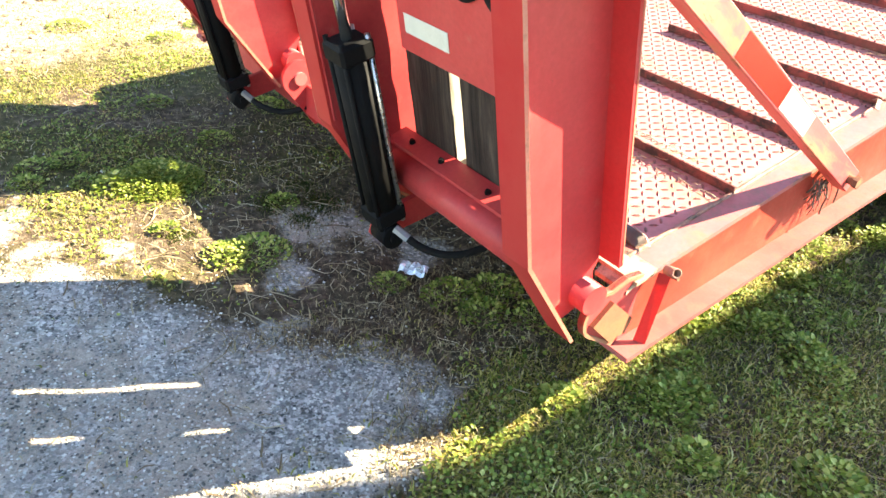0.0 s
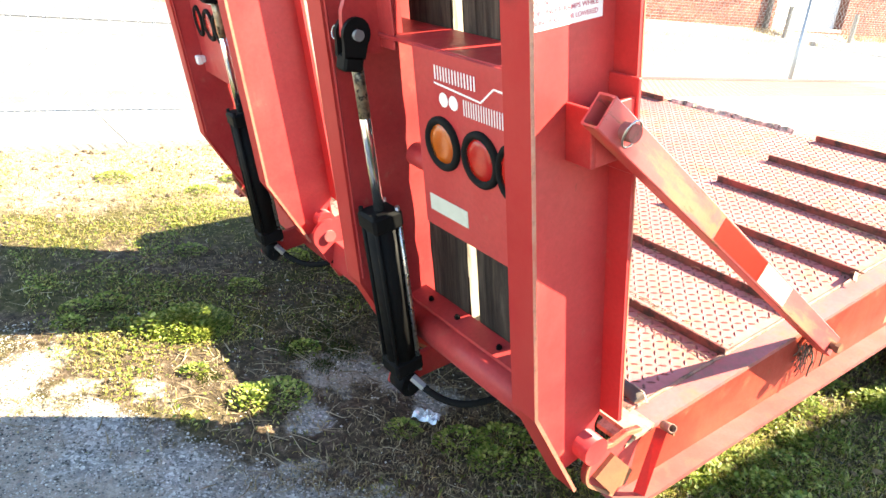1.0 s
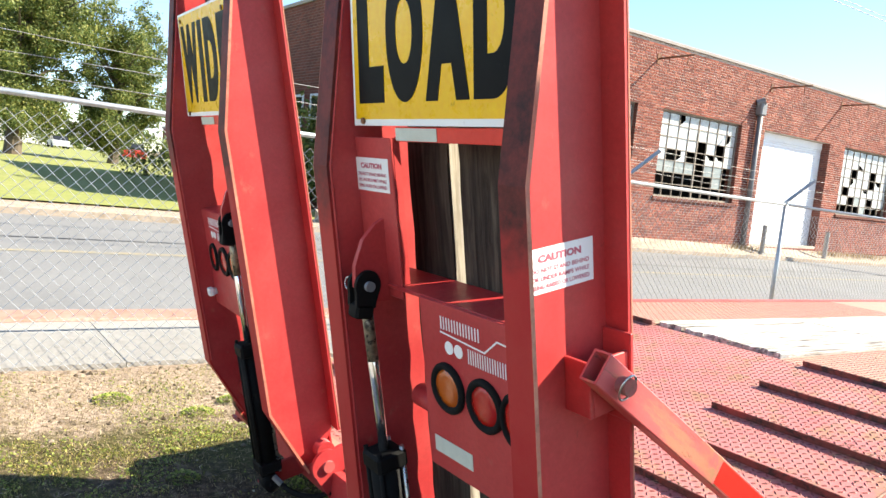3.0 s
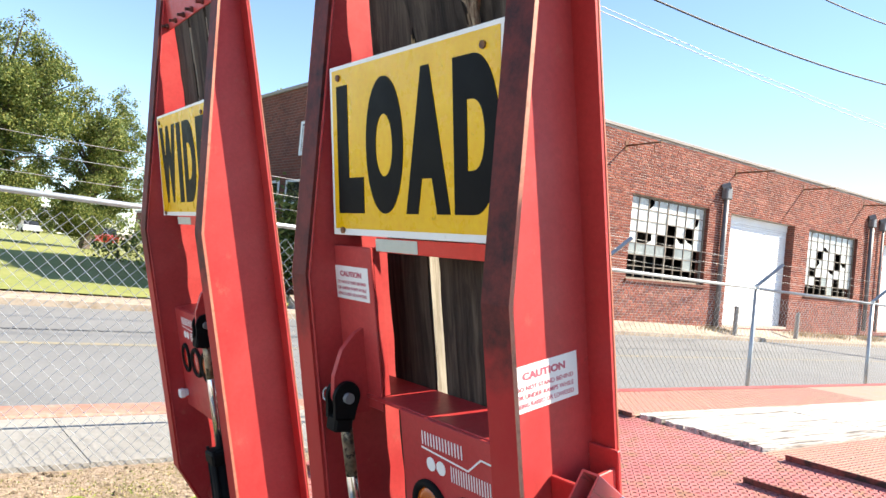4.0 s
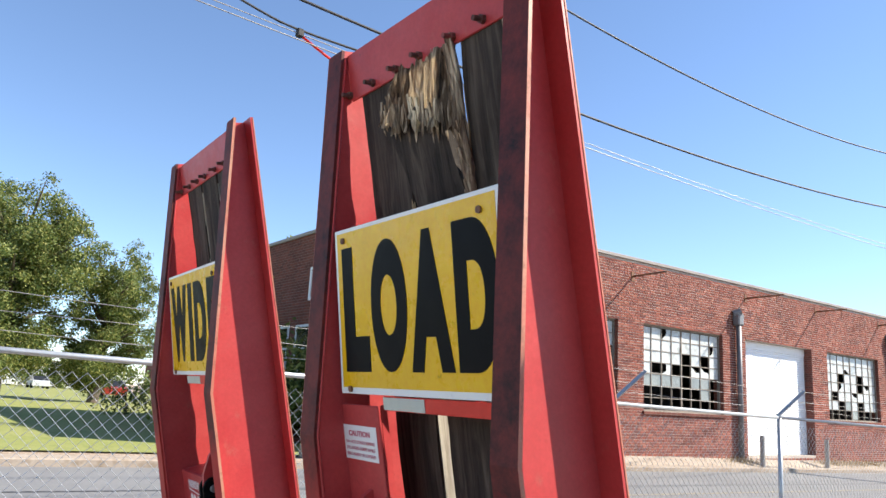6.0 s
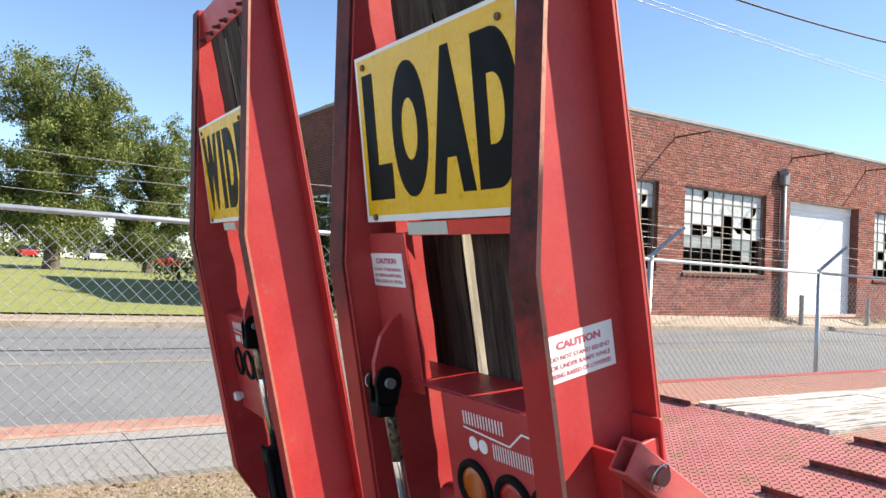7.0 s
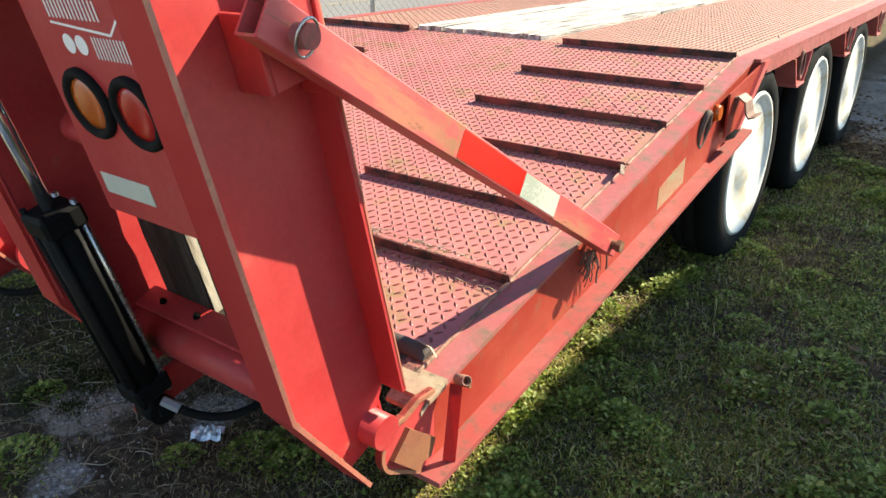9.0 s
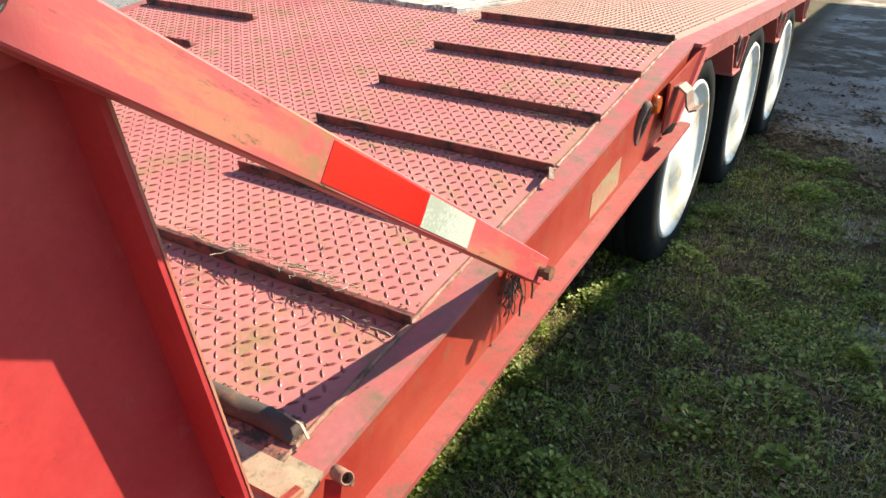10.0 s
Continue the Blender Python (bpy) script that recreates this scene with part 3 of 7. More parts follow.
def lettering(name, text, size, mat, parent, m, width=None, height=None, weight=0.0, thick=0.0006, spacing=1.0):
    cu = bpy.data.curves.new(name, "FONT")
    cu.body, cu.size, cu.offset, cu.extrude, cu.align_x, cu.resolution_u, cu.space_character = text, size, weight, thick, "LEFT", 14 if size > 0.1 else 3, spacing
    ob = new(name, cu)
    bpy.context.view_layer.update()
    me = bpy.data.meshes.new_from_object(ob.evaluated_get(bpy.context.evaluated_depsgraph_get()))
    bpy.data.objects.remove(ob)
    co = np.array([v.co for v in me.vertices])
    lo, hi = co.min(0), co.max(0)
    sx = width / (hi[0] - lo[0]) if width else 1
    sy = height / (hi[1] - lo[1]) if height else 1
    for v in me.vertices:
        v.co = ((v.co.x - lo[0]) * sx, (v.co.y - lo[1]) * sy, v.co.z)
    me.materials.clear()
    me.materials.append(mat)
    ob = new(name, me)
    ob.parent = parent
    ob.matrix_local = m
    return ob


def raw_mesh(name, verts, faces, mat):
    me = bpy.data.meshes.new(name)
    me.from_pydata(verts, [], faces)
    me.materials.append(mat)
    return me


# ---------------------------------------------------------------- ground
def height_at(x, y):
    if x > -6.9:
        return 0.0
    if x > -12.4:
        return 0.42 * (-6.9 - x) / 5.5
    if x > -13.2:
        return 0.42 + 0.14 * (-12.4 - x) / 0.8
    return 0.56


def ground_z(x, y):
    return 0.018 * noise.noise((x * 1.7, y * 1.7, 0.3)) + 0.007 * noise.noise((x * 7, y * 7, 2.0))


def make_ground():
    xs = sorted(set([-900, -400, -200, -120, -80, -50, -30, -20, -16, -13.2, -12.4, -10, -8, -6.9, -6.3] + list(np.round(np.arange(-6, 2.01, 0.08), 3)) + [3, 5, 9, 20, 60, 200, 900]))
    ys = sorted(set([-900, -300, -100, -40, -15, -6, -3] + list(np.round(np.arange(-1.5, 7.01, 0.08), 3)) + [9, 12, 16, 22, 30, 45, 80, 200, 500, 900]))
    verts, faces = [], []
    for y in ys:
        for x in xs:
            h = height_at(x, y)
            if -6 <= x <= 2 and -1.5 <= y <= 7:
                h += ground_z(x, y)
            elif x < -6:
                h -= 0.02
            verts.append((x, y, h))
    w = len(xs)
    for j in range(len(ys) - 1):
        for i in range(w - 1):
            faces.append((j * w + i, j * w + i + 1, (j + 1) * w + i + 1, (j + 1) * w + i))
    me = raw_mesh("ground", verts, faces, GROUND)
    for p in me.polygons:
        p.use_smooth = True
    tagged(new("ground", me), "rough yard of soil, thin grass, weeds and gravel", "ground", kind="structure")


make_ground()


def strip_x(name, x0, x1, y0, y1, lift, mat, label, category, thick=0.0, n=40):
    """A sheet that follows the ground, long in y."""
    bm = bmesh.new()
    rows = []
    for k in range(n + 1):
        y = y0 + (y1 - y0) * k / n
        rows.append([bm.verts.new((x, y, height_at(x, y) + lift)) for x in (x0, (2 * x0 + x1) / 3, (x0 + 2 * x1) / 3, x1)])
    for a, b in zip(rows, rows[1:]):
        for i in range(3):
            bm.faces.new((a[i], a[i + 1], b[i + 1], b[i]))
    bmesh.ops.recalc_face_normals(bm, faces=bm.faces[:])
    if bm.faces[0].normal.z < 0:
        bmesh.ops.reverse_faces(bm, faces=bm.faces[:])
    if thick:
        bmesh.ops.solidify(bm, geom=bm.faces[:], thickness=thick)
    return tagged(new(name, finish(bm, name, mat)), label, category, kind="structure")


strip_x("road", -12.3, -6.95, -300, 300, 0.004, ASPHALT, "grey worn asphalt street behind the fence", "road", n=60)
strip_x("road_line", -9.75, -9.63, -120, 160, 0.009, ROAD_YELLOW, "faded yellow centre line on the asphalt", "road marking")
# narrow strip, darker than the asphalt, along the street
strip_x("asphalt_line", -10.55, -10.51, -60, 120, 0.009, ASPHALT_LINE, "thin dark line along the asphalt", "road seam")
strip_x("lawn", -120, -13.3, -60, 60.0, 0.012, LAWN, "sunlit mown lawn beyond the street", "lawn")
for k in range(30):
    y = -9 + k * 1.5
    bm = bmesh.new()
    box(bm, (-6.48, y + 0.0015, -0.06), (-5.08, y + 1.4985, 0.035), bev=0.003)
    if k == 0:
        pavement = thing("pavement", "pale concrete pavement slabs along the street", "pavement", kind="structure")
    part("slab", bm, CONCRETE, pavement)
bm = bmesh.new()
box(bm, (-6.92, -60, -0.1), (-6.5, 120, 0.055), bev=0.02)
solid("kerb", bm, KERB_RED, "faded red painted kerb beside the pavement", "kerb", "structure")
bm = bmesh.new()
prism(bm, [(-12.75, 0.30), (-12.3, 0.30), (-12.3, 0.52), (-12.33, 0.54), (-12.75, 0.56)], -120, 160, "Y")
solid("kerb_far", bm, DUSTY, "dusty concrete kerb across the street", "kerb", "structure")
bm = bmesh.new()
prism(bm, [(-13.32, 0.4), (-12.76, 0.4), (-12.76, 0.555), (-13.32, 0.80)], 7, 80, "Y")
solid("pavement_far", bm, DUSTY, "sloping concrete apron before the brick building", "pavement", "structure")

# open-sided roof added beyond the yard, never in view, outlined to shade the grass
ROOF_H = 4.4
shed = thing("shade_roof", "unseen flat roof on posts, added to shade the yard", "shed")
bm = bmesh.new()
edge = [(-0.92, 17.5), (-0.92, 8.0), (-0.42, 7.4), (-0.41, 3.8), (-0.455, 3.2), (-0.465, 2.6), (-0.43, 2.00), (-0.41, 1.30), (-0.54, 0.98), (-0.64, 0.73), (-0.87, 0.33), (-1.14, -0.18), (-1.5, -0.8), (1.9, -0.8), (1.9, 8.0), (1.5, 17.5)]
prism(bm, [(x + SUN_A * ROOF_H, y + SUN_B * ROOF_H) for x, y in edge], ROOF_H, ROOF_H + 0.1, "Z")
part("roof_sheet", bm, CONCRETE, shed)
for y in np.arange(4.5, 19, 4.6):
    bm = bmesh.new()
    box(bm, (3.9, y, 0), (4.04, y + 0.14, ROOF_H), bev=0.005)
    part("post", bm, CONCRETE, shed)

# ---------------------------------------------------------------- trailer
TC = -1.70                      # centre line of the trailer
SIDE = -0.355                   # its outer edge
BREAK_Y, DECK_Z, SLOPE = 3.86, 0.915, 0.2017
REAR_Y = 1.615


def deck_z(y):
    return DECK_Z + SLOPE * (min(y, BREAK_Y) - BREAK_Y)


def mirror_x(x):
    return 2 * TC - x


trailer = thing("equipment_trailer", "faded red flatbed equipment trailer with checker-plate beavertail", "trailer")
END_Y = 13.0
bm = bmesh.new()
prism(bm, [(REAR_Y, deck_z(REAR_Y)), (BREAK_Y, DECK_Z), (BREAK_Y, DECK_Z - 0.02), (REAR_Y, deck_z(REAR_Y) - 0.02)], mirror_x(SIDE - 0.10), SIDE - 0.10)
part("beavertail_deck", bm, RED_DECK, trailer, "faded red checker plate, sloping")
bm = bmesh.new()
box(bm, (-1.42, BREAK_Y, DECK_Z - 0.02), (SIDE - 0.10, END_Y, DECK_Z))
part("deck_plate", bm, DUSTY_DECK, trailer, "dusty brown-red checker plate")
bm = bmesh.new()
box(bm, (mirror_x(SIDE - 0.10), BREAK_Y, DECK_Z - 0.02), (-2.27, END_Y, DECK_Z))
part("deck_plate", bm, DUSTY_DECK, trailer, "dusty brown-red checker plate")
bm = bmesh.new()
box(bm, (-2.27, BREAK_Y + 0.0, DECK_Z - 0.06), (-1.42, END_Y, DECK_Z - 0.022))
part("deck_pan", bm, RED_DECK, trailer)
rng = random.Random(12)
for k in range(5):
    x0 = -2.262 + k * 0.168
    y = BREAK_Y + 0.02
    for run in (1.6, 2.2, 2.0, 1.9, 1.2):
        bm = bmesh.new()
        n = 9
        a, w = x0 + rng.uniform(0.001, 0.006), 0.160 - rng.uniform(0.0, 0.006)
        near = [(a + w * i / n, y + 0.03 + (rng.uniform(0, 0.06) if run == 1.6 else rng.uniform(0, 0.006))) for i in range(n + 1)]
        far = [(a + w * (1 - i / n), y + run - rng.uniform(0, 0.008)) for i in range(n + 1)]
        top = DECK_Z + 0.010 + rng.uniform(0, 0.008)
        prism(bm, near + far, DECK_Z - 0.02, top, "Z")
        part("deck_board", bm, WOOD_WHITE, trailer, "bleached splintered board")
        y += run

# raised diamonds of the checker plate
def checker(name, x0, x1, y0, y1, step, mat):
    verts, faces = [], []
    tan = math.atan(SLOPE)
    nx, ny = int((x1 - x0) / step), int((y1 - y0) / step)
    L, Wd, Hh = 0.0138, 0.0042, 0.0032
    for j in range(ny):
        for i in range(nx):
            x, y = x0 + (i + 0.5) * step, y0 + (j + 0.5) * step
            a = radians(45 if (i + j) % 2 else -45)
            c, s = math.cos(a), math.sin(a)
            k = len(verts)
            for lx, ly, lz in ((-L, 0, 0), (-L * .45, -Wd, 0), (L * .45, -Wd, 0), (L, 0, 0), (L * .45, Wd, 0), (-L * .45, Wd, 0), (-L * .4, 0, Hh), (L * .4, 0, Hh)):
                px, py = x + lx * c - ly * s, y + lx * s + ly * c
                verts.append((px, py, deck_z(py) + lz + 0.0003))
            faces += [(k, k + 1, k + 6), (k + 1, k + 2, k + 7, k + 6), (k + 2, k + 3, k + 7), (k + 3, k + 4, k + 7), (k + 4, k + 5, k + 6, k + 7), (k + 5, k, k + 6)]
    ob = new(name, raw_mesh(name, verts, faces, mat))
    ob.parent = trailer
    ob["kind"] = "stuff"


TREAD_TOP = worn("rubbed_tread", (0.30, 0.075, 0.065), (0.22, 0.07, 0.06), (0.13, 0.065, 0.05), 0.5, 3, 18, (0.5, 0.7))
TREAD_DUSTY = worn("dusty_tread", (0.33, 0.155, 0.12), (0.27, 0.125, 0.10), (0.22, 0.15, 0.11), 0.6, 3, 18, (0.5, 0.7))
checker("checker_tread", mirror_x(SIDE - 0.10), SIDE - 0.12, REAR_Y + 0.05, BREAK_Y, 0.0285, TREAD_TOP)
checker("checker_tread", -1.41, SIDE - 0.12, BREAK_Y, 7.5, 0.0305, TREAD_DUSTY)
checker("checker_tread", mirror_x(SIDE - 0.10), -2.28, BREAK_Y, 7.5, 0.0305, TREAD_DUSTY)

# angle-iron cleats across both wheel tracks
BAR_Y = [1.711, 2.04, 2.392, 2.744, 3.09, 3.46, 3.843]
for k, y in enumerate(BAR_Y):
    for x0, x1 in ((-1.285, -0.455), (mirror_x(-0.455), -2.24)):
        if k == 0:
            continue
        bm = bmesh.new()
        tilt = Matrix.Translation((0, y, deck_z(y))) @ Matrix.Rotation(math.atan(SLOPE), 4, "X")
        box(bm, (x0, 0.0, 0.0), (x1, 0.007, 0.030), tilt, 0.0015)
        box(bm, (x0, 0.0072, 0.001), (x1, 0.036, 0.008), tilt, 0.0015)
        part("cleat", bm, TREAD_EDGE, trailer, "worn angle-iron cleat")


def last_cleat(x0, x1, torn):
    """The bent, grime-caked angle along the rear edge."""
    tilt = Matrix.Translation((0, BAR_Y[0], deck_z(BAR_Y[0]))) @ Matrix.Rotation(math.atan(SLOPE), 4, "X")
    bm = bmesh.new()
    n, last = 60, None
    for i in range(n + 1):
        x = x0 + (x1 - x0) * i / n
        q = 0.004 * noise.noise((x * 14, 0, 4)) + 0.0025 * noise.noise((x * 45, 0, 7))
        sag = 0.010 * max(0.0, (x - x1 + 0.10) / 0.10) ** 2 if torn else 0.0
        prof = [(0.014, 0.0), (0.012, 0.026 + q), (0.006, 0.033 + q - sag), (-0.010, 0.032 + q - sag), (-0.026 + q, 0.023 - sag), (-0.030 + q, 0.013), (-0.027, 0.008), (-0.012, 0.0)]
        ring = [bm.verts.new(tilt @ Vector((x, a, b))) for a, b in prof]
        if last:
            for p in range(8):
                bm.faces.new((last[p], last[(p + 1) % 8], ring[(p + 1) % 8], ring[p]))
        else:
            bm.faces.new(ring)
        last = ring
    bm.faces.new(last)
    bmesh.ops.recalc_face_normals(bm, faces=bm.faces[:])
    part("cleat", bm, CLEAT_GRIME, trailer, "bent grime-caked angle-iron cleat", True)
    bm = bmesh.new()
    box(bm, (x0, -0.074, 0.0), (x1 + 0.008, -0.020, 0.0085), tilt, 0.002)
    part("rear_strip", bm, GRIMY_PINK, trailer, "grimy flaking red strip behind the last cleat")
    if torn:
        bm = bmesh.new()
        pts = [(x1 - 0.035, 0.004, 0.036), (x1 + 0.006, 0.000, 0.032), (x1 + 0.030, -0.012, 0.020)]
        for a, b in zip(pts, pts[1:]):
            slab(bm, tilt @ Vector(a), tilt @ Vector(b), 0.006, 0.002, (0, 0.3, 1))
        part("torn_end", bm, EDGE_PALE, trailer, "torn thin steel sliver")


EDGE_PALE = worn("pale_scraped_steel", (0.32, 0.25, 0.19), (0.22, 0.13, 0.10), (0.13, 0.09, 0.06), 0.6, 12, 40, (0.5, 0.68))
last_cleat(-1.285, -0.470, True)
last_cleat(mirror_x(-0.455), -2.24, False)
# torn flap of the deck edge at the end of a middle cleat
bm = bmesh.new()
for a, b, w in (((-0.470, 2.735, 0.704), (-0.445, 2.700, 0.722), 0.018), ((-0.445, 2.700, 0.722), (-0.432, 2.672, 0.700), 0.014), ((-0.458, 2.76, 0.705), (-0.440, 2.735, 0.718), 0.010)):
    slab(bm, a, b, w, 0.0025, (0.3, 0.1, 1))
part("torn_flap", bm, EDGE_PALE, trailer, "torn bent flap of the deck edge")


def side_rail(x, out):
    """The C-shaped side beam; out is +1 where its flanges point to +x."""
    lab = "faded red steel side beam"
    top0, top1 = (REAR_Y - 0.02, deck_z(REAR_Y - 0.02)), (BREAK_Y, DECK_Z)
    low0, low1 = (REAR_Y - 0.06, 0.285), (BREAK_Y - 0.1, 0.64)
    bm = bmesh.new()
    prism(bm, [(top0[0], top0[1] + 0.004), (top1[0], top1[1] + 0.004), (top1[0], top1[1] - 0.010), (top0[0], top0[1] - 0.010)], x - out * 0.10, x - out * 0.030)
    part("top_flange", bm, RAIL_TOP, trailer, lab)
    bm = bmesh.new()
    prism(bm, [(top0[0], top0[1] - 0.010), (top1[0], top1[1] - 0.010), (low1[0] + 0.02, low1[1]), low0], x - out * 0.033, x - out * 0.045)
    part("side_web", bm, RED_WEB, trailer, lab)
    bm = bmesh.new()
    prism(bm, [low0, (low1[0] + 0.02, low1[1]), (low1[0] + 0.02, low1[1] - 0.014), (low0[0], low0[1] - 0.014)], x - out * 0.06, x + out * 0.028)
    part("bottom_flange", bm, LEDGE_RED, trailer, lab)
    # flat forward rail
    bm = bmesh.new()
    box(bm, (min(x, x - out * 0.10), BREAK_Y, DECK_Z - 0.01), (max(x, x - out * 0.10), END_Y, DECK_Z + 0.004))
    box(bm, (min(x - out * 0.012, x), BREAK_Y + 0.12, DECK_Z - 0.07), (max(x - out * 0.012, x), END_Y, DECK_Z - 0.012))
    part("edge_rail", bm, LEDGE_RED, trailer, lab)


side_rail(SIDE, 1)
side_rail(mirror_x(SIDE), -1)
bm = bmesh.new()
edge = None
for k in range(141):
    y = REAR_Y + 0.02 + (BREAK_Y - REAR_Y - 0.02) * k / 140
    mid = SIDE - 0.106 + 0.0022 * noise.noise((y * 9, 0, 3)) + 0.0012 * noise.noise((y * 40, 0, 8))
    wide, tall = 0.0068 + 0.0022 * noise.noise((y * 14, 2, 5)), 0.0105 + 0.002 * noise.noise((y * 30, 4, 1))
    ring = [bm.verts.new((mid + u * wide, y, deck_z(y) + h)) for u, h in ((-1, -0.004), (-0.75, tall * 0.8), (0.1, tall), (0.8, tall * 0.7), (1, -0.004))]
    if edge:
        for p in range(4):
            bm.faces.new((edge[p], edge[p + 1], ring[p + 1], ring[p]))
    edge = ring
part("weld_bead", bm, EDGE_TAN, trailer, "rusty weld along the deck edge")
# rear cross sill, hinge ears and pipes
bm = bmesh.new()
box(bm, (mirror_x(SIDE - 0.1), REAR_Y - 0.098, 0.33), (-0.64, REAR_Y, deck_z(REAR_Y) - 0.02), bev=0.004)
part("rear_sill", bm, RED, trailer)
bm = bmesh.new()
prism(bm, [(REAR_Y - 0.03, deck_z(REAR_Y) + 0.006), (REAR_Y + 0.03, deck_z(REAR_Y) + 0.016), (REAR_Y + 0.03, deck_z(REAR_Y) + 0.008), (REAR_Y - 0.03, deck_z(REAR_Y) - 0.004)], mirror_x(SIDE - 0.1), SIDE - 0.02)
part("rear_lip", bm, BARE_EDGE, trailer, "worn bare steel lip")

# wheels
def make_wheel(y):
    R, r, zc = 0.46, 0.325, 0.42
    hub = new("wheel")
    hub.parent = trailer
    hub.location = (SIDE - 0.01, y, zc)
    bm = bmesh.new()
    prof = [(r, 0.03), (r + 0.02, 0.005), (R - 0.05, 0.0), (R - 0.015, 0.02), (R, 0.05), (R, 0.09), (R - 0.012, 0.092), (R - 0.012, 0.10), (R, 0.102), (R, 0.15), (R - 0.012, 0.152), (R - 0.012, 0.16), (R, 0.162), (R, 0.20), (R - 0.03, 0.235), (r, 0.22)]
    lathe(bm, prof, 56)
    part("tyre", bm, RUBBER, hub, "black tyre", True)
    bm = bmesh.new()
    prof = [(r + 0.012, 0.012), (r + 0.006, 0.002), (r - 0.006, 0.003), (r - 0.014, 0.014), (r - 0.03, 0.022), (0.20, 0.034), (0.12, 0.030), (0.10, 0.018), (0.0, 0.016)]
    lathe(bm, prof, 48)
    part("rim", bm, WHITE_PAINT, hub, "white painted dished rim", True)
    return hub


def lathe(bm, prof, seg):
    """Turn the profile (radius, inward depth) about the x axis."""
    rings = []
    for rad, dep in prof:
        ring = []
        for i in range(seg):
            a = 2 * math.pi * i / seg
            ring.append(bm.verts.new((-dep, rad * math.cos(a), rad * math.sin(a))))
        rings.append(ring)
    for a, b in zip(rings, rings[1:]):
        for i in range(seg):
            bm.faces.new((a[i], a[(i + 1) % seg], b[(i + 1) % seg], b[i]))
    bmesh.ops.remove_doubles(bm, verts=bm.verts[:], dist=0.0004)
    bmesh.ops.recalc_face_normals(bm, faces=bm.faces[:])


for k in range(3):
    make_wheel(4.02 + 1.25 * k)

# ---------------------------------------------------------------- ramps
LEAN = 12.95
HW = 0.41
FL = 0.060


def shard(bm, a, b, width, depth, rng):
    """A tapering splinter from a to b with a ragged end."""
    a, b = Vector(a), Vector(b)
    side = Vector((1, rng.uniform(-0.5, 0.5), 0)).normalized()
    out = (b - a).normalized().cross(side).normalized()
    rows = []
    for f, k in ((0, 0.8), (0.35, 1.0), (0.75, 0.7), (1.0, 0.12)):
        p = a.lerp(b, f) + side * rng.uniform(-0.15, 0.15) * width
        rows.append([bm.verts.new(p + side * width * k * u + out * depth * k * t) for u, t in ((-0.5, -0.5), (0.5, -0.5), (0.5, 0.5), (-0.5, 0.5))])
    for r0, r1 in zip(rows, rows[1:]):
        for i in range(4):
            bm.faces.new((r0[i], r0[(i + 1) % 4], r1[(i + 1) % 4], r1[i]))
    bm.faces.new(rows[0][::-1])
    bm.faces.new(rows[-1])


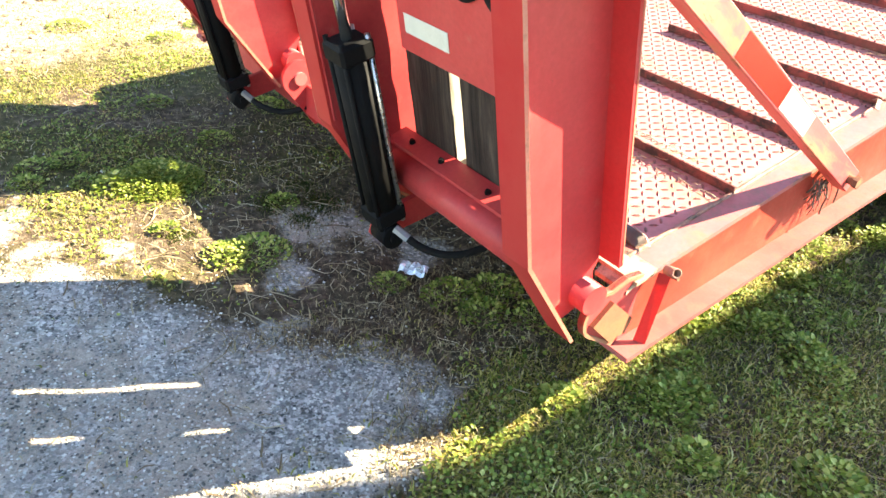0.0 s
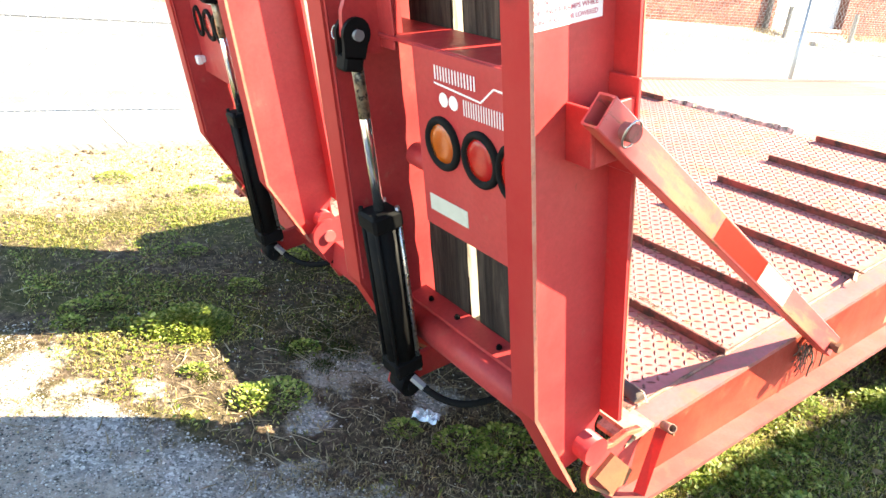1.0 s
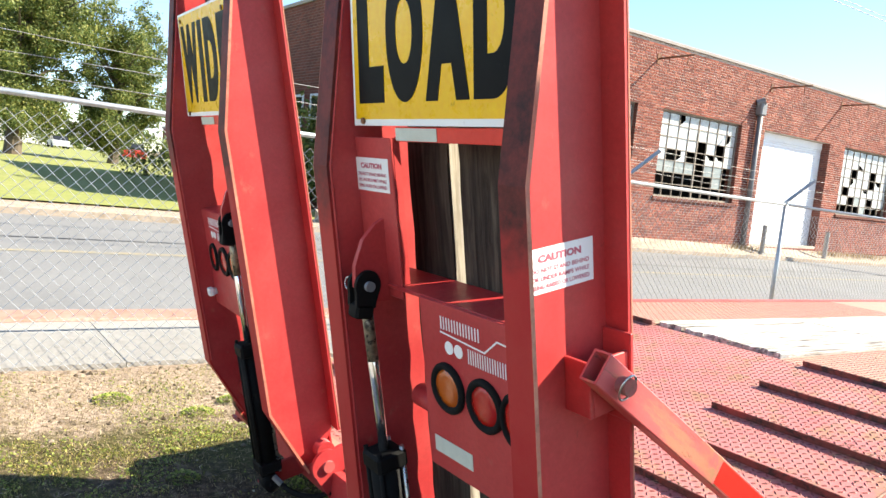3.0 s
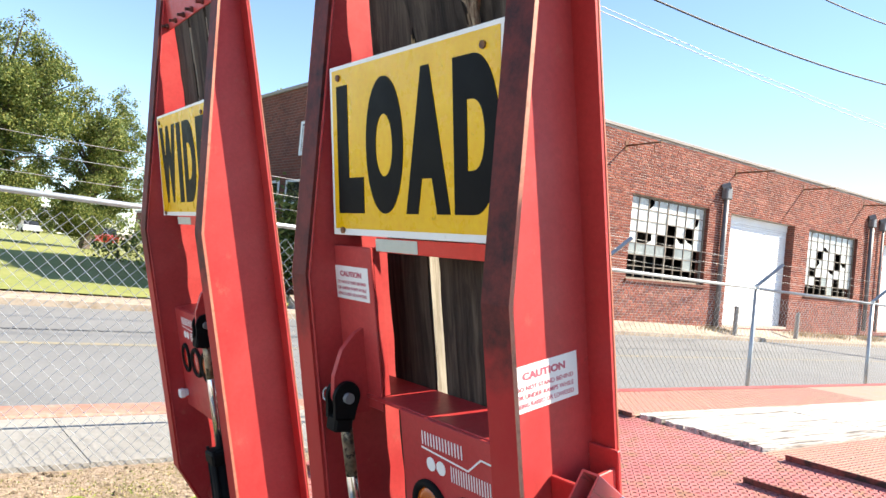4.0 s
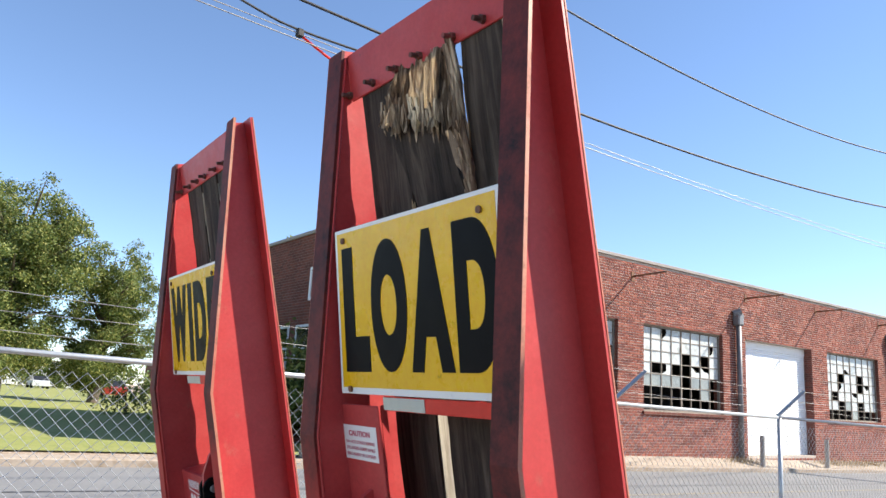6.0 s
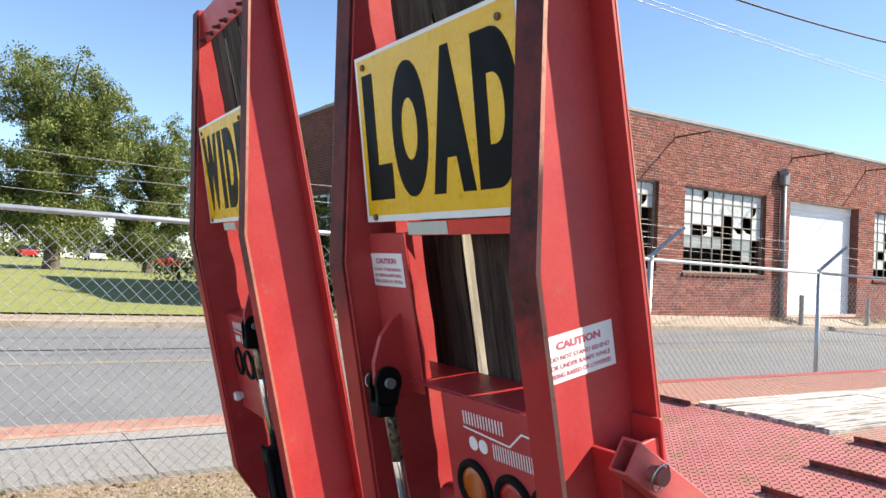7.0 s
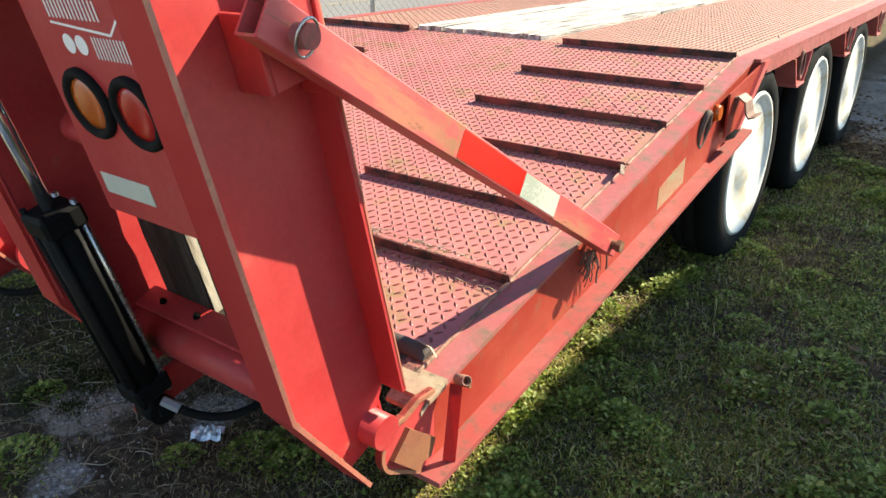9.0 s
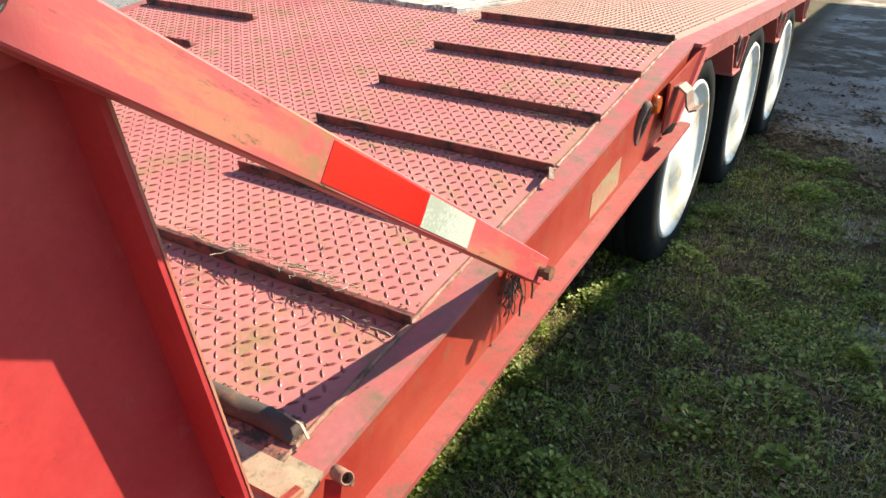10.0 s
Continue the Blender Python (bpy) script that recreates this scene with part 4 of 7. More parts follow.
def splinters(plank):
    """The snapped plank bulges out under the top channel: a mat of torn fibres with a ragged lower lip."""
    rng = random.Random(41)

    def lip(u):
        return 1.955 - 0.085 * u + 0.030 * noise.noise((u * 8, 3.1, 0)) + 0.030 * noise.noise((u * 27, 7.7, 0))
    bm = bmesh.new()
    nu, nv = 90, 22
    rows = []
    for j in range(nv + 1):
        f = j / nv
        row = []
        for i in range(nu + 1):
            u = i / nu
            z = 2.15 + (lip(u) - 2.15) * f
            x = -0.105 + 0.235 * u - (0.060 - 0.075 * u) * f + 0.006 * noise.noise((u * 14, f * 3, 1.0))
            ridge = abs(noise.noise((u * 22, f * 1.6, 5.0))) + 0.6 * abs(noise.noise((u * 55, f * 2.6, 9.0)))
            y = -0.030 - 0.048 * f ** 0.8 - 0.020 * ridge * (0.25 + f) + 0.010 * noise.noise((u * 5, f * 4, 2.0))
            row.append(bm.verts.new((x, y, z)))
        rows.append(row)
    for a, b in zip(rows, rows[1:]):
        for i in range(nu):
            bm.faces.new((a[i], a[i + 1], b[i + 1], b[i]))
    bmesh.ops.solidify(bm, geom=bm.faces[:], thickness=-0.018)
    for i in range(46):
        u = (i + rng.random()) / 46
        x = -0.165 + 0.300 * u
        z = lip(u) + rng.uniform(0.0, 0.05)
        shard(bm, (x + 0.004, -0.080, z + 0.03), (x + rng.uniform(-0.008, 0.008), -0.076 + rng.uniform(-0.010, 0.012), z - rng.uniform(0.015, 0.045)), rng.uniform(0.004, 0.010), rng.uniform(0.003, 0.006), rng)
    bmesh.ops.recalc_face_normals(bm, faces=bm.faces[:])
    part("torn_end", bm, WOOD_TORN, plank, "raw torn timber fibres")
    bm = bmesh.new()
    for i in range(16):
        f = i / 15
        x = 0.118 + 0.012 * rng.random() + 0.022 * f
        z = 2.10 - 0.36 * f
        shard(bm, (x - 0.012, -0.066 + rng.uniform(-0.008, 0.008), z), (x + 0.006 + rng.uniform(-0.004, 0.006), -0.058 + rng.uniform(-0.008, 0.008), z - rng.uniform(0.10, 0.17)), rng.uniform(0.010, 0.020), 0.014, rng)
    bmesh.ops.recalc_face_normals(bm, faces=bm.faces[:])
    part("frayed_edge", bm, WOOD_TORN, plank, "frayed grey-brown edge of the snapped plank")
    bm = bmesh.new()
    for i in range(4):
        x = 0.134 + 0.012 * i
        shard(bm, (x - 0.004, -0.030 + 0.004 * i, 1.985 - 0.02 * i), (x + 0.016, -0.040, 1.66 - 0.03 * (3 - i)), 0.022, 0.014, rng)
    bmesh.ops.recalc_face_normals(bm, faces=bm.faces[:])
    part("split_edge", bm, WOOD_RAW, plank, "long raw tan split along the edge")
    bm = bmesh.new()
    shard(bm, (-0.100, -0.044, 1.58), (-0.122, -0.040, 1.80), 0.020, 0.012, rng)
    bmesh.ops.recalc_face_normals(bm, faces=bm.faces[:])
    part("raw_splinter", bm, WOOD_RAW, plank, "pale raw splinter between the planks")


def make_ramp(cx, inner, offset, word, first, lean=LEAN, turn=0.0, knee=1.202):
    """inner: the side (+1 or -1) that faces the trailer's centre line, where the lift cylinder stands."""
    base = pose(cx, 1.489 + offset[0], 0.521 + offset[1], lean, 0, turn)
    ramp = thing("loading_ramp", "red steel loading ramp with weathered plank tread, folded upright" , "ramp", "trailer ramps", base)
    prof = [(0.0, 0.02), (0.0, 2.22), (-0.055, 2.22), (-0.255, knee), (-0.257, 0.187), (-0.139, -0.099), (-0.07, -0.09)]
    for s in (-1, 1):
        beam = new("side_beam", None)
        beam.parent = ramp
        bm = bmesh.new()
        prism(bm, prof, s * (HW - FL - 0.010), s * (HW - FL))
        part("web", bm, RED, beam, "red painted web plate")
        def bent_bar(thick, xa, xb):
            pts = [Vector(p) for p in prof[2:6]]
            nor = []
            for a, b in zip(pts, pts[1:]):
                d = (b - a).normalized()
                q = Vector((d.y, -d.x))
                nor.append(q if q.x < 0 else -q)
            mit = [nor[0]] + [((p + q) / (1 + p.dot(q))) for p, q in zip(nor, nor[1:])] + [nor[-1]]
            bar = bmesh.new()
            prism(bar, [tuple(p) for p in pts] + [tuple(p + q * thick) for p, q in reversed(list(zip(pts, mit)))], xa, xb)
            return bar
        xo = s * (HW + 0.004)
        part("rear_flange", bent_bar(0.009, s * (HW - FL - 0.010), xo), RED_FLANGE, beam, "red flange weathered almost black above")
        part("worn_edge", bent_bar(0.0092, xo, xo + s * 0.0012), CHIPPED, beam, "chipped bare edge of the flange")
        bm = bmesh.new()
        box(bm, (min(s * HW, s * (HW + 0.0012)), 0.0085, 0.04), (max(s * HW, s * (HW + 0.0012)), 0.0122, 2.22))
        part("worn_edge", bm, CHIPPED, beam, "chipped bare edge of the flange")
        bm = bmesh.new()
        xc = s * (HW - (FL + 0.012) / 2)
        slab(bm, (xc, 0.0, 0.03), (xc, 0.0, 2.225), FL + 0.012, 0.012, (0, 1, 0))
        part("front_flange", bm, RED, beam)
    # top and bottom cross channels
    bm = bmesh.new()
    box(bm, (-HW + FL + 0.012, -0.052, 2.075), (HW - FL - 0.012, -0.044, 2.205), bev=0.002)
    box(bm, (-HW + FL + 0.012, -0.043, 2.197), (HW - FL - 0.012, 0.008, 2.205), bev=0.002)
    part("top_channel", bm, RED, ramp)
    bm = bmesh.new()
    prism(bm, [(-0.049, 0.000), (-0.049, 0.096), (-0.110, 0.086), (-0.112, 0.078), (-0.057, 0.086), (-0.057, 0.000)], -HW + FL + 0.012, HW - FL - 0.012)
    part("bottom_angle", bm, RED, ramp)
    bm = bmesh.new()
    tube(bm, (-HW + FL + 0.012, -0.112, 0.030), (HW - FL - 0.012, -0.112, 0.030), 0.048, 28)
    part("cross_tube", bm, RED, ramp, smooth=True)
    # added plate, drawn low to block sun leaking under the ramp foot
    bm = bmesh.new()
    box(bm, (-HW + FL + 0.012, -0.012, -0.150), (HW - FL - 0.012, -0.002, 0.058), bev=0.002)
    part("sun_stop_plate", bm, RED, ramp)
    bm = bmesh.new()
    tube(bm, (-HW - 0.004, -0.055, -0.045), (HW - 0.014, -0.055, -0.045), 0.038, 24)
    part("hinge_pipe", bm, RED, ramp, smooth=True)
    for x in (-0.36, -0.235, -0.115, -0.005, 0.135, 0.25):
        for zz, col in ((2.092, RUST),):
            bm = bmesh.new()
            tube(bm, (x * 0.93, -0.052, zz), (x * 0.93, -0.082, zz), 0.0065, 8)
            tube(bm, (x * 0.93, -0.052, zz), (x * 0.93, -0.062, zz), 0.011, 6)
            part("bolt", bm, TREAD_EDGE, ramp, "rusty bolt")
    for x in (-0.26, -0.13, 0.06, 0.22):
        bm = bmesh.new()
        tube(bm, (x, -0.080, 0.084), (x, -0.082, 0.101), 0.006, 8)
        tube(bm, (x, -0.080, 0.086), (x, -0.081, 0.095), 0.0095, 6)
        part("bolt", bm, BLACK, ramp, "rusty bolt")
    # planks
    edges = ((-0.294, -0.116), (-0.068, 0.098), (0.150, 0.292)) if first else ((-0.275, -0.10), (-0.072, 0.10), (0.125, 0.30))
    for k, (x0, x1) in enumerate(edges):
        broken = first and k == 1
        top = 1.99 if broken else 2.19
        bm = bmesh.new()
        rng = random.Random(7 + k + int(cx * 10))
        n = 34
        rings = []
        for i in range(n + 1):
            z = 0.06 + (top - 0.06) * i / n
            sw = 0.012 * math.sin(z * 1.3 + k) if first else 0.0
            e0, e1 = x0 + rng.uniform(-0.003, 0.003) + sw * (z > 1.3), x1 + rng.uniform(-0.003, 0.003) + sw * (z > 1.3)
            if first and k == 2 and 1.0 < z < 1.5:
                e0 -= 0.026
            back = 0.0
            if broken and z > 1.62:
                f = (z - 1.62) / 0.37
                e0, e1, back = e0 - 0.10 * f * f, e1 + 0.02 * (1 - f) - 0.035 * f * f, 0.030 * f
            ys = [-0.046 - back + rng.uniform(-0.002, 0.002) for _ in range(2)]
            rings.append([bm.verts.new(p) for p in ((e0, ys[0], z), ((e0 * 2 + e1) / 3, ys[0] + 0.001, z), ((e0 + e1 * 2) / 3, ys[1] - 0.001, z), (e1, ys[1], z), (e1, 0.026 - back, z), (e0, 0.026 - back, z))])
        for a, b in zip(rings, rings[1:]):
            for i in range(6):
                bm.faces.new((a[i], a[(i + 1) % 6], b[(i + 1) % 6], b[i]))
        if broken:
            for vtx, dz in zip(rings[-1], (-0.03, -0.075, -0.02, -0.10, -0.02, 0.0)):
                vtx.co.z += dz
        bm.faces.new(rings[0][::-1])
        bm.faces.new(rings[-1])
        bmesh.ops.recalc_face_normals(bm, faces=bm.faces[:])
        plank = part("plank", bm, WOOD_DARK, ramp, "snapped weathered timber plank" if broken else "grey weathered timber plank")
        # pale strip: sun on the plank's side is put into the colour
        if k < 2 and not broken:
            bm = bmesh.new()
            for i in range(14):
                za, zb = 0.08 + 0.14 * i, 0.08 + 0.14 * (i + 1)
                if zb < (1.75 if first else 2.05):
                    box(bm, (x1 + 0.002, -0.044 + 0.004 * rng.random(), za), (x1 + 0.0045, 0.002, zb))
            part("sunlit_side", bm, WOOD_SUNLIT, plank, "pale strip for the sunlit side of the plank")
        if broken:
            splinters(plank)
    # light panel with its shelf
    PX = 0.0 if first else -0.267
    panel_x0, panel_x1 = -0.068 + PX, HW - FL - 0.011 + PX
    pm = (panel_x0 + 0.02, -0.178)
    bm = bmesh.new()
    box(bm, (panel_x0, -0.190, 0.462), (panel_x1, -0.182, 0.895), bev=0.002)
    part("light_panel", bm, RED, ramp)
    bm = bmesh.new()
    box(bm, (-HW + FL + 0.011, -0.1815, 0.887), (HW - FL - 0.011, -0.048, 0.897), bev=0.002)
    part("panel_shelf", bm, RED, ramp)
    bm = bmesh.new()
    box(bm, (panel_x0, -0.1815, 0.462), (panel_x1, -0.05, 0.470), bev=0.002)
    part("panel_lip", bm, RED, ramp)
    bm = bmesh.new()
    q = panel_x0 if first else panel_x1
    tube(bm, (q - inner * -0.095, -0.145, 0.60), (q + inner * -0.03, -0.150, 0.60), 0.030, 16)
    part("stub_tube", bm, RED, ramp, smooth=True)
    for k, (lx, mat, lab) in enumerate(((0.032, AMBER if first else RED_LENS, "round amber lamp" if first else "round red lamp"), (0.170, RED_LENS, "round red lamp"), (0.294, RED_LENS if first else AMBER, "round red lamp" if first else "round amber lamp"))):
        lamp = new("tail_lamp")
        lamp.parent = ramp
        lamp.location = (lx + PX, -0.190, 0.690)
        if (k == 2) == first and k in (0, 2):
            lamp.location.x = (0.272 if first else 0.032) + PX
            lamp.scale = (0.72, 1, 1)
        bm = bmesh.new()
        ring_y(bm, [(0.063, 0.0), (0.063, -0.007), (0.058, -0.012), (0.049, -0.011), (0.045, -0.003)], 36)
        part("grommet", bm, RUBBER, lamp, "black rubber ring", True)
        bm = bmesh.new()
        ring_y(bm, [(0.046, -0.002), (0.044, -0.006), (0.028, -0.0085), (0.0001, -0.0095)], 36)
        part("lens", bm, mat, lamp, lab, True)
    # panel graphics: pale bars and dots in place of the maker's mark
    for (x0, z0, x1, z1) in ((0.016, 0.836, 0.166, 0.862), (0.116, 0.776, 0.252, 0.806)):
        letters = 7 if z0 > 0.8 else 8
        for i in range(letters):
            wq = (x1 - x0) / letters
            bm = bmesh.new()
            for f, w in ((0.0, 0.17), (0.5, 0.17)):
                box(bm, (PX + x0 + (i + f) * wq, -0.1912, z0 - 0.002), (PX + x0 + (i + f + w) * wq, -0.1902, z1 + 0.003))
            part("mark_bar", bm, STICKER, ramp)
    bm = bmesh.new()
    for a, b in (((0.012, 0.826), (0.176, 0.815)), ((0.176, 0.815), (0.220, 0.851)), ((0.220, 0.851), (0.262, 0.849))):
        slab(bm, (PX + a[0], -0.1902, a[1]), (PX + b[0], -0.1902, b[1]), 0.004, 0.0008, (0, -1, 0))
    part("mark_line", bm, STICKER, ramp)
    for x in (PX + 0.044, PX + 0.080):
        bm = bmesh.new()
        tube(bm, (x, -0.1900, 0.793), (x, -0.1912, 0.793), 0.0160, 24)
        part("mark_dot", bm, STICKER, ramp)
    if first:
        bm = bmesh.new()
        box(bm, (PX - 0.041, -0.1914, 0.506), (PX + 0.109, -0.1902, 0.548))
        part("reflector_strip", bm, TAPE_WHITE, ramp, "pale reflective strip")
    # rear pocket plate with its small sticker
    i = inner
    bm = bmesh.new()
    xa, xb = i * (HW - FL - 0.011), i * 0.165
    lo, hi = min(xa, xb), max(xa, xb)
    box(bm, (lo, -0.176, 0.862), (hi, -0.168, 1.268), bev=0.002)
    box(bm, (min(xb, xb + i * 0.008), -0.1678, 0.90), (max(xb, xb + i * 0.008), -0.150, 1.268))
    part("pocket_plate", bm, RED, ramp)
    bm = bmesh.new()
    fx = i * 0.235
    prism(bm, [(-0.176, 0.85), (-0.250, 0.86), (-0.274, 0.905), (-0.268, 0.96), (-0.240, 1.02), (-0.20, 1.055), (-0.176, 1.065)], fx - 0.008, fx + 0.008)
    part("cylinder_lug", bm, RED, ramp, "red lug plate for the cylinder pin")
    # two-tone strip under the sign
    bm = bmesh.new()
    box(bm, (-0.125, -0.182, 1.262), (0.30, -0.176, 1.295), bev=0.001)
    part("sign_rail", bm, TAPE_RED, ramp, "red reflective rail")
    bm = bmesh.new()
    box(bm, (-0.125, -0.1835, 1.264), (0.042, -0.1825, 1.293))
    part("rail_tape", bm, TAPE_WHITE, ramp, "pale reflective tape")
    # wide-load sign board, a thing of its own
    b0, b1 = Vector((0, -0.182, 1.298)), Vector((0, -0.156, 1.711))
    up = (b1 - b0).normalized()
    nrm = Vector((1, 0, 0)).cross(up)
    m = Matrix(((1, 0, 0, -0.314), (0, up.y, nrm.y, b0.y), (0, up.z, nrm.z, b0.z), (0, 0, 0, 1)))
    sign = thing("load_sign", "yellow " + word.lower() + " sign board with black letters on the ramp", "sign", "load signs", base @ m)
    Wd, Ht = 0.650, 0.414
    bm = bmesh.new()
    box(bm, (0, 0, 0), (Wd, Ht, 0.004), bev=0.001)
    part("board", bm, STICKER, sign, "white-edged metal board")
    bm = bmesh.new()
    box(bm, (0.012, 0.016, 0.0042), (Wd - 0.012, Ht - 0.010, 0.0050))
    part("yellow_face", bm, YELLOW, sign)
    spots = ((0.034, 0.118), (0.166, 0.152), (0.326, 0.156), (0.496, 0.138)) if word == "LOAD" else ((0.034, 0.212), (0.268, 0.050), (0.345, 0.142), (0.512, 0.118))
    for ch, (x0, wch) in zip(word, spots):
        lettering("letter", ch, 0.3, SIGN_BLACK, sign, Matrix.Translation((x0, 0.054, 0.0056)), wch, 0.310, 0.021)
    for bx, by in ((0.045, Ht - 0.03), (Wd - 0.06, Ht - 0.04), (0.05, 0.012), (Wd - 0.03, 0.012)):
        bm = bmesh.new()
        tube(bm, (bx, by, 0.0045), (bx, by, 0.010), 0.008, 8)
        part("bolt", bm, RUST, sign)
    # small caution sticker on the pocket plate
    sx = -0.345 + 0.002 if inner < 0 else 0.175
    small = thing("caution_sticker", "small white caution sticker with red print", "sticker", "caution stickers", base @ Matrix.Translation((sx, -0.1762, 1.132)) @ Matrix.Rotation(radians(90), 4, "X"))
    caution(small, 0.160, 0.085)
    return ramp, base


def ring_y(bm, prof, seg):
    """Turn the profile (radius, y) about the y axis."""
    rings = []
    for rad, yy in prof:
        rings.append([bm.verts.new((rad * math.cos(2 * math.pi * i / seg), yy, rad * math.sin(2 * math.pi * i / seg))) for i in range(seg)])
    for a, b in zip(rings, rings[1:]):
        for i in range(seg):
            bm.faces.new((a[i], a[(i + 1) % seg], b[(i + 1) % seg], b[i]))
    bmesh.ops.remove_doubles(bm, verts=bm.verts[:], dist=0.0002)
    bmesh.ops.recalc_face_normals(bm, faces=bm.faces[:])


def caution(ob, w, h):
    """Sticker in its own plane: x along the words, y up, z out."""
    bm = bmesh.new()
    box(bm, (0, 0, 0), (w, h, 0.0008))
    part("sheet", bm, STICKER, ob)
    lettering("headline", "CAUTION", 0.02, STICKER_RED, ob, Matrix.Translation((w * 0.17, h * 0.68, 0.0013)), w * 0.64, h * 0.17, 0.0010, 0.0002)
    for k, line in enumerate(("DO NOT STAND BEHIND", "OR UNDER RAMPS WHILE", "BEING RAISED OR LOWERED")):
        lettering("line", line, 0.02, STICKER_RED, ob, Matrix.Translation((w * 0.07, h * (0.46 - 0.18 * k), 0.0013)), w * 0.86, h * 0.10, 0.0003, 0.0002)


RX = -0.775
ramp_r, base_r = make_ramp(RX, -1, (0, 0), "LOAD", True)
ramp_l, base_l = make_ramp(-2.325, 1, (0.070, 0.05), "WIDE", False, 14.4, -2.0, 1.25)
bm = bmesh.new()
box(bm, (-0.322, -0.228, 0.505), (-0.288, -0.204, 0.542), bev=0.004)
box(bm, (-0.316, -0.204, 0.51), (-0.294, -0.191, 0.537))
part("plate_lamp", bm, STICKER, ramp_l, "small white lamp housing")
# weld beads where the webs meet their rear flanges
def weld_bead(ramp, x, pts, r, seed):
    rows, k = [], 0
    for a, b in zip(pts, pts[1:]):
        a, b = Vector((x, *a)), Vector((x, *b))
        n = max(2, int((b - a).length / 0.011))
        for i in range(n):
            q = a.lerp(b, i / n)
            rows.append((q, r * (1.0 + 0.35 * noise.noise((k * 0.8, seed, 0))) * (1.15 if k % 2 else 0.8)))
            k += 1
    bm = bmesh.new()
    last = None
    for q, w in rows:
        ring = [bm.verts.new(q + Vector((w * math.cos(t), w * math.sin(t), 0.3 * w * math.sin(t)))) for t in np.linspace(0, 2 * math.pi, 7)[:-1]]
        if last:
            for i in range(6):
                bm.faces.new((last[i], last[(i + 1) % 6], ring[(i + 1) % 6], ring[i]))
        last = ring
    bmesh.ops.recalc_face_normals(bm, faces=bm.faces[:])
    return part("weld_bead", bm, RED, ramp, "rough painted weld bead", True)


for r_, kz in ((ramp_r, 1.202), (ramp_l, 1.25)):
    for x in (HW - FL + 0.001, -(HW - FL - 0.011)):
        weld_bead(r_, x, [(-0.054, 2.20), (-0.253, kz), (-0.254, 0.19)], 0.0038, x)
bead = weld_bead(ramp_r, HW - FL + 0.001, [(-0.252, 0.185), (-0.141, -0.085)], 0.006, 4.0)
bead.data.materials[0] = RUST
# large sticker on the outer web of the near ramp
rot = Matrix(((0, 0, 1, 0), (1, 0, 0, 0), (0, 1, 0, 0), (0, 0, 0, 1)))
big = thing("caution_sticker", "large white caution sticker with red print on the ramp web", "sticker", "caution stickers",
            base_r @ Matrix.Translation((HW - FL + 0.0008, -0.215, 0.980)) @ rot)
caution(big, 0.180, 0.090)


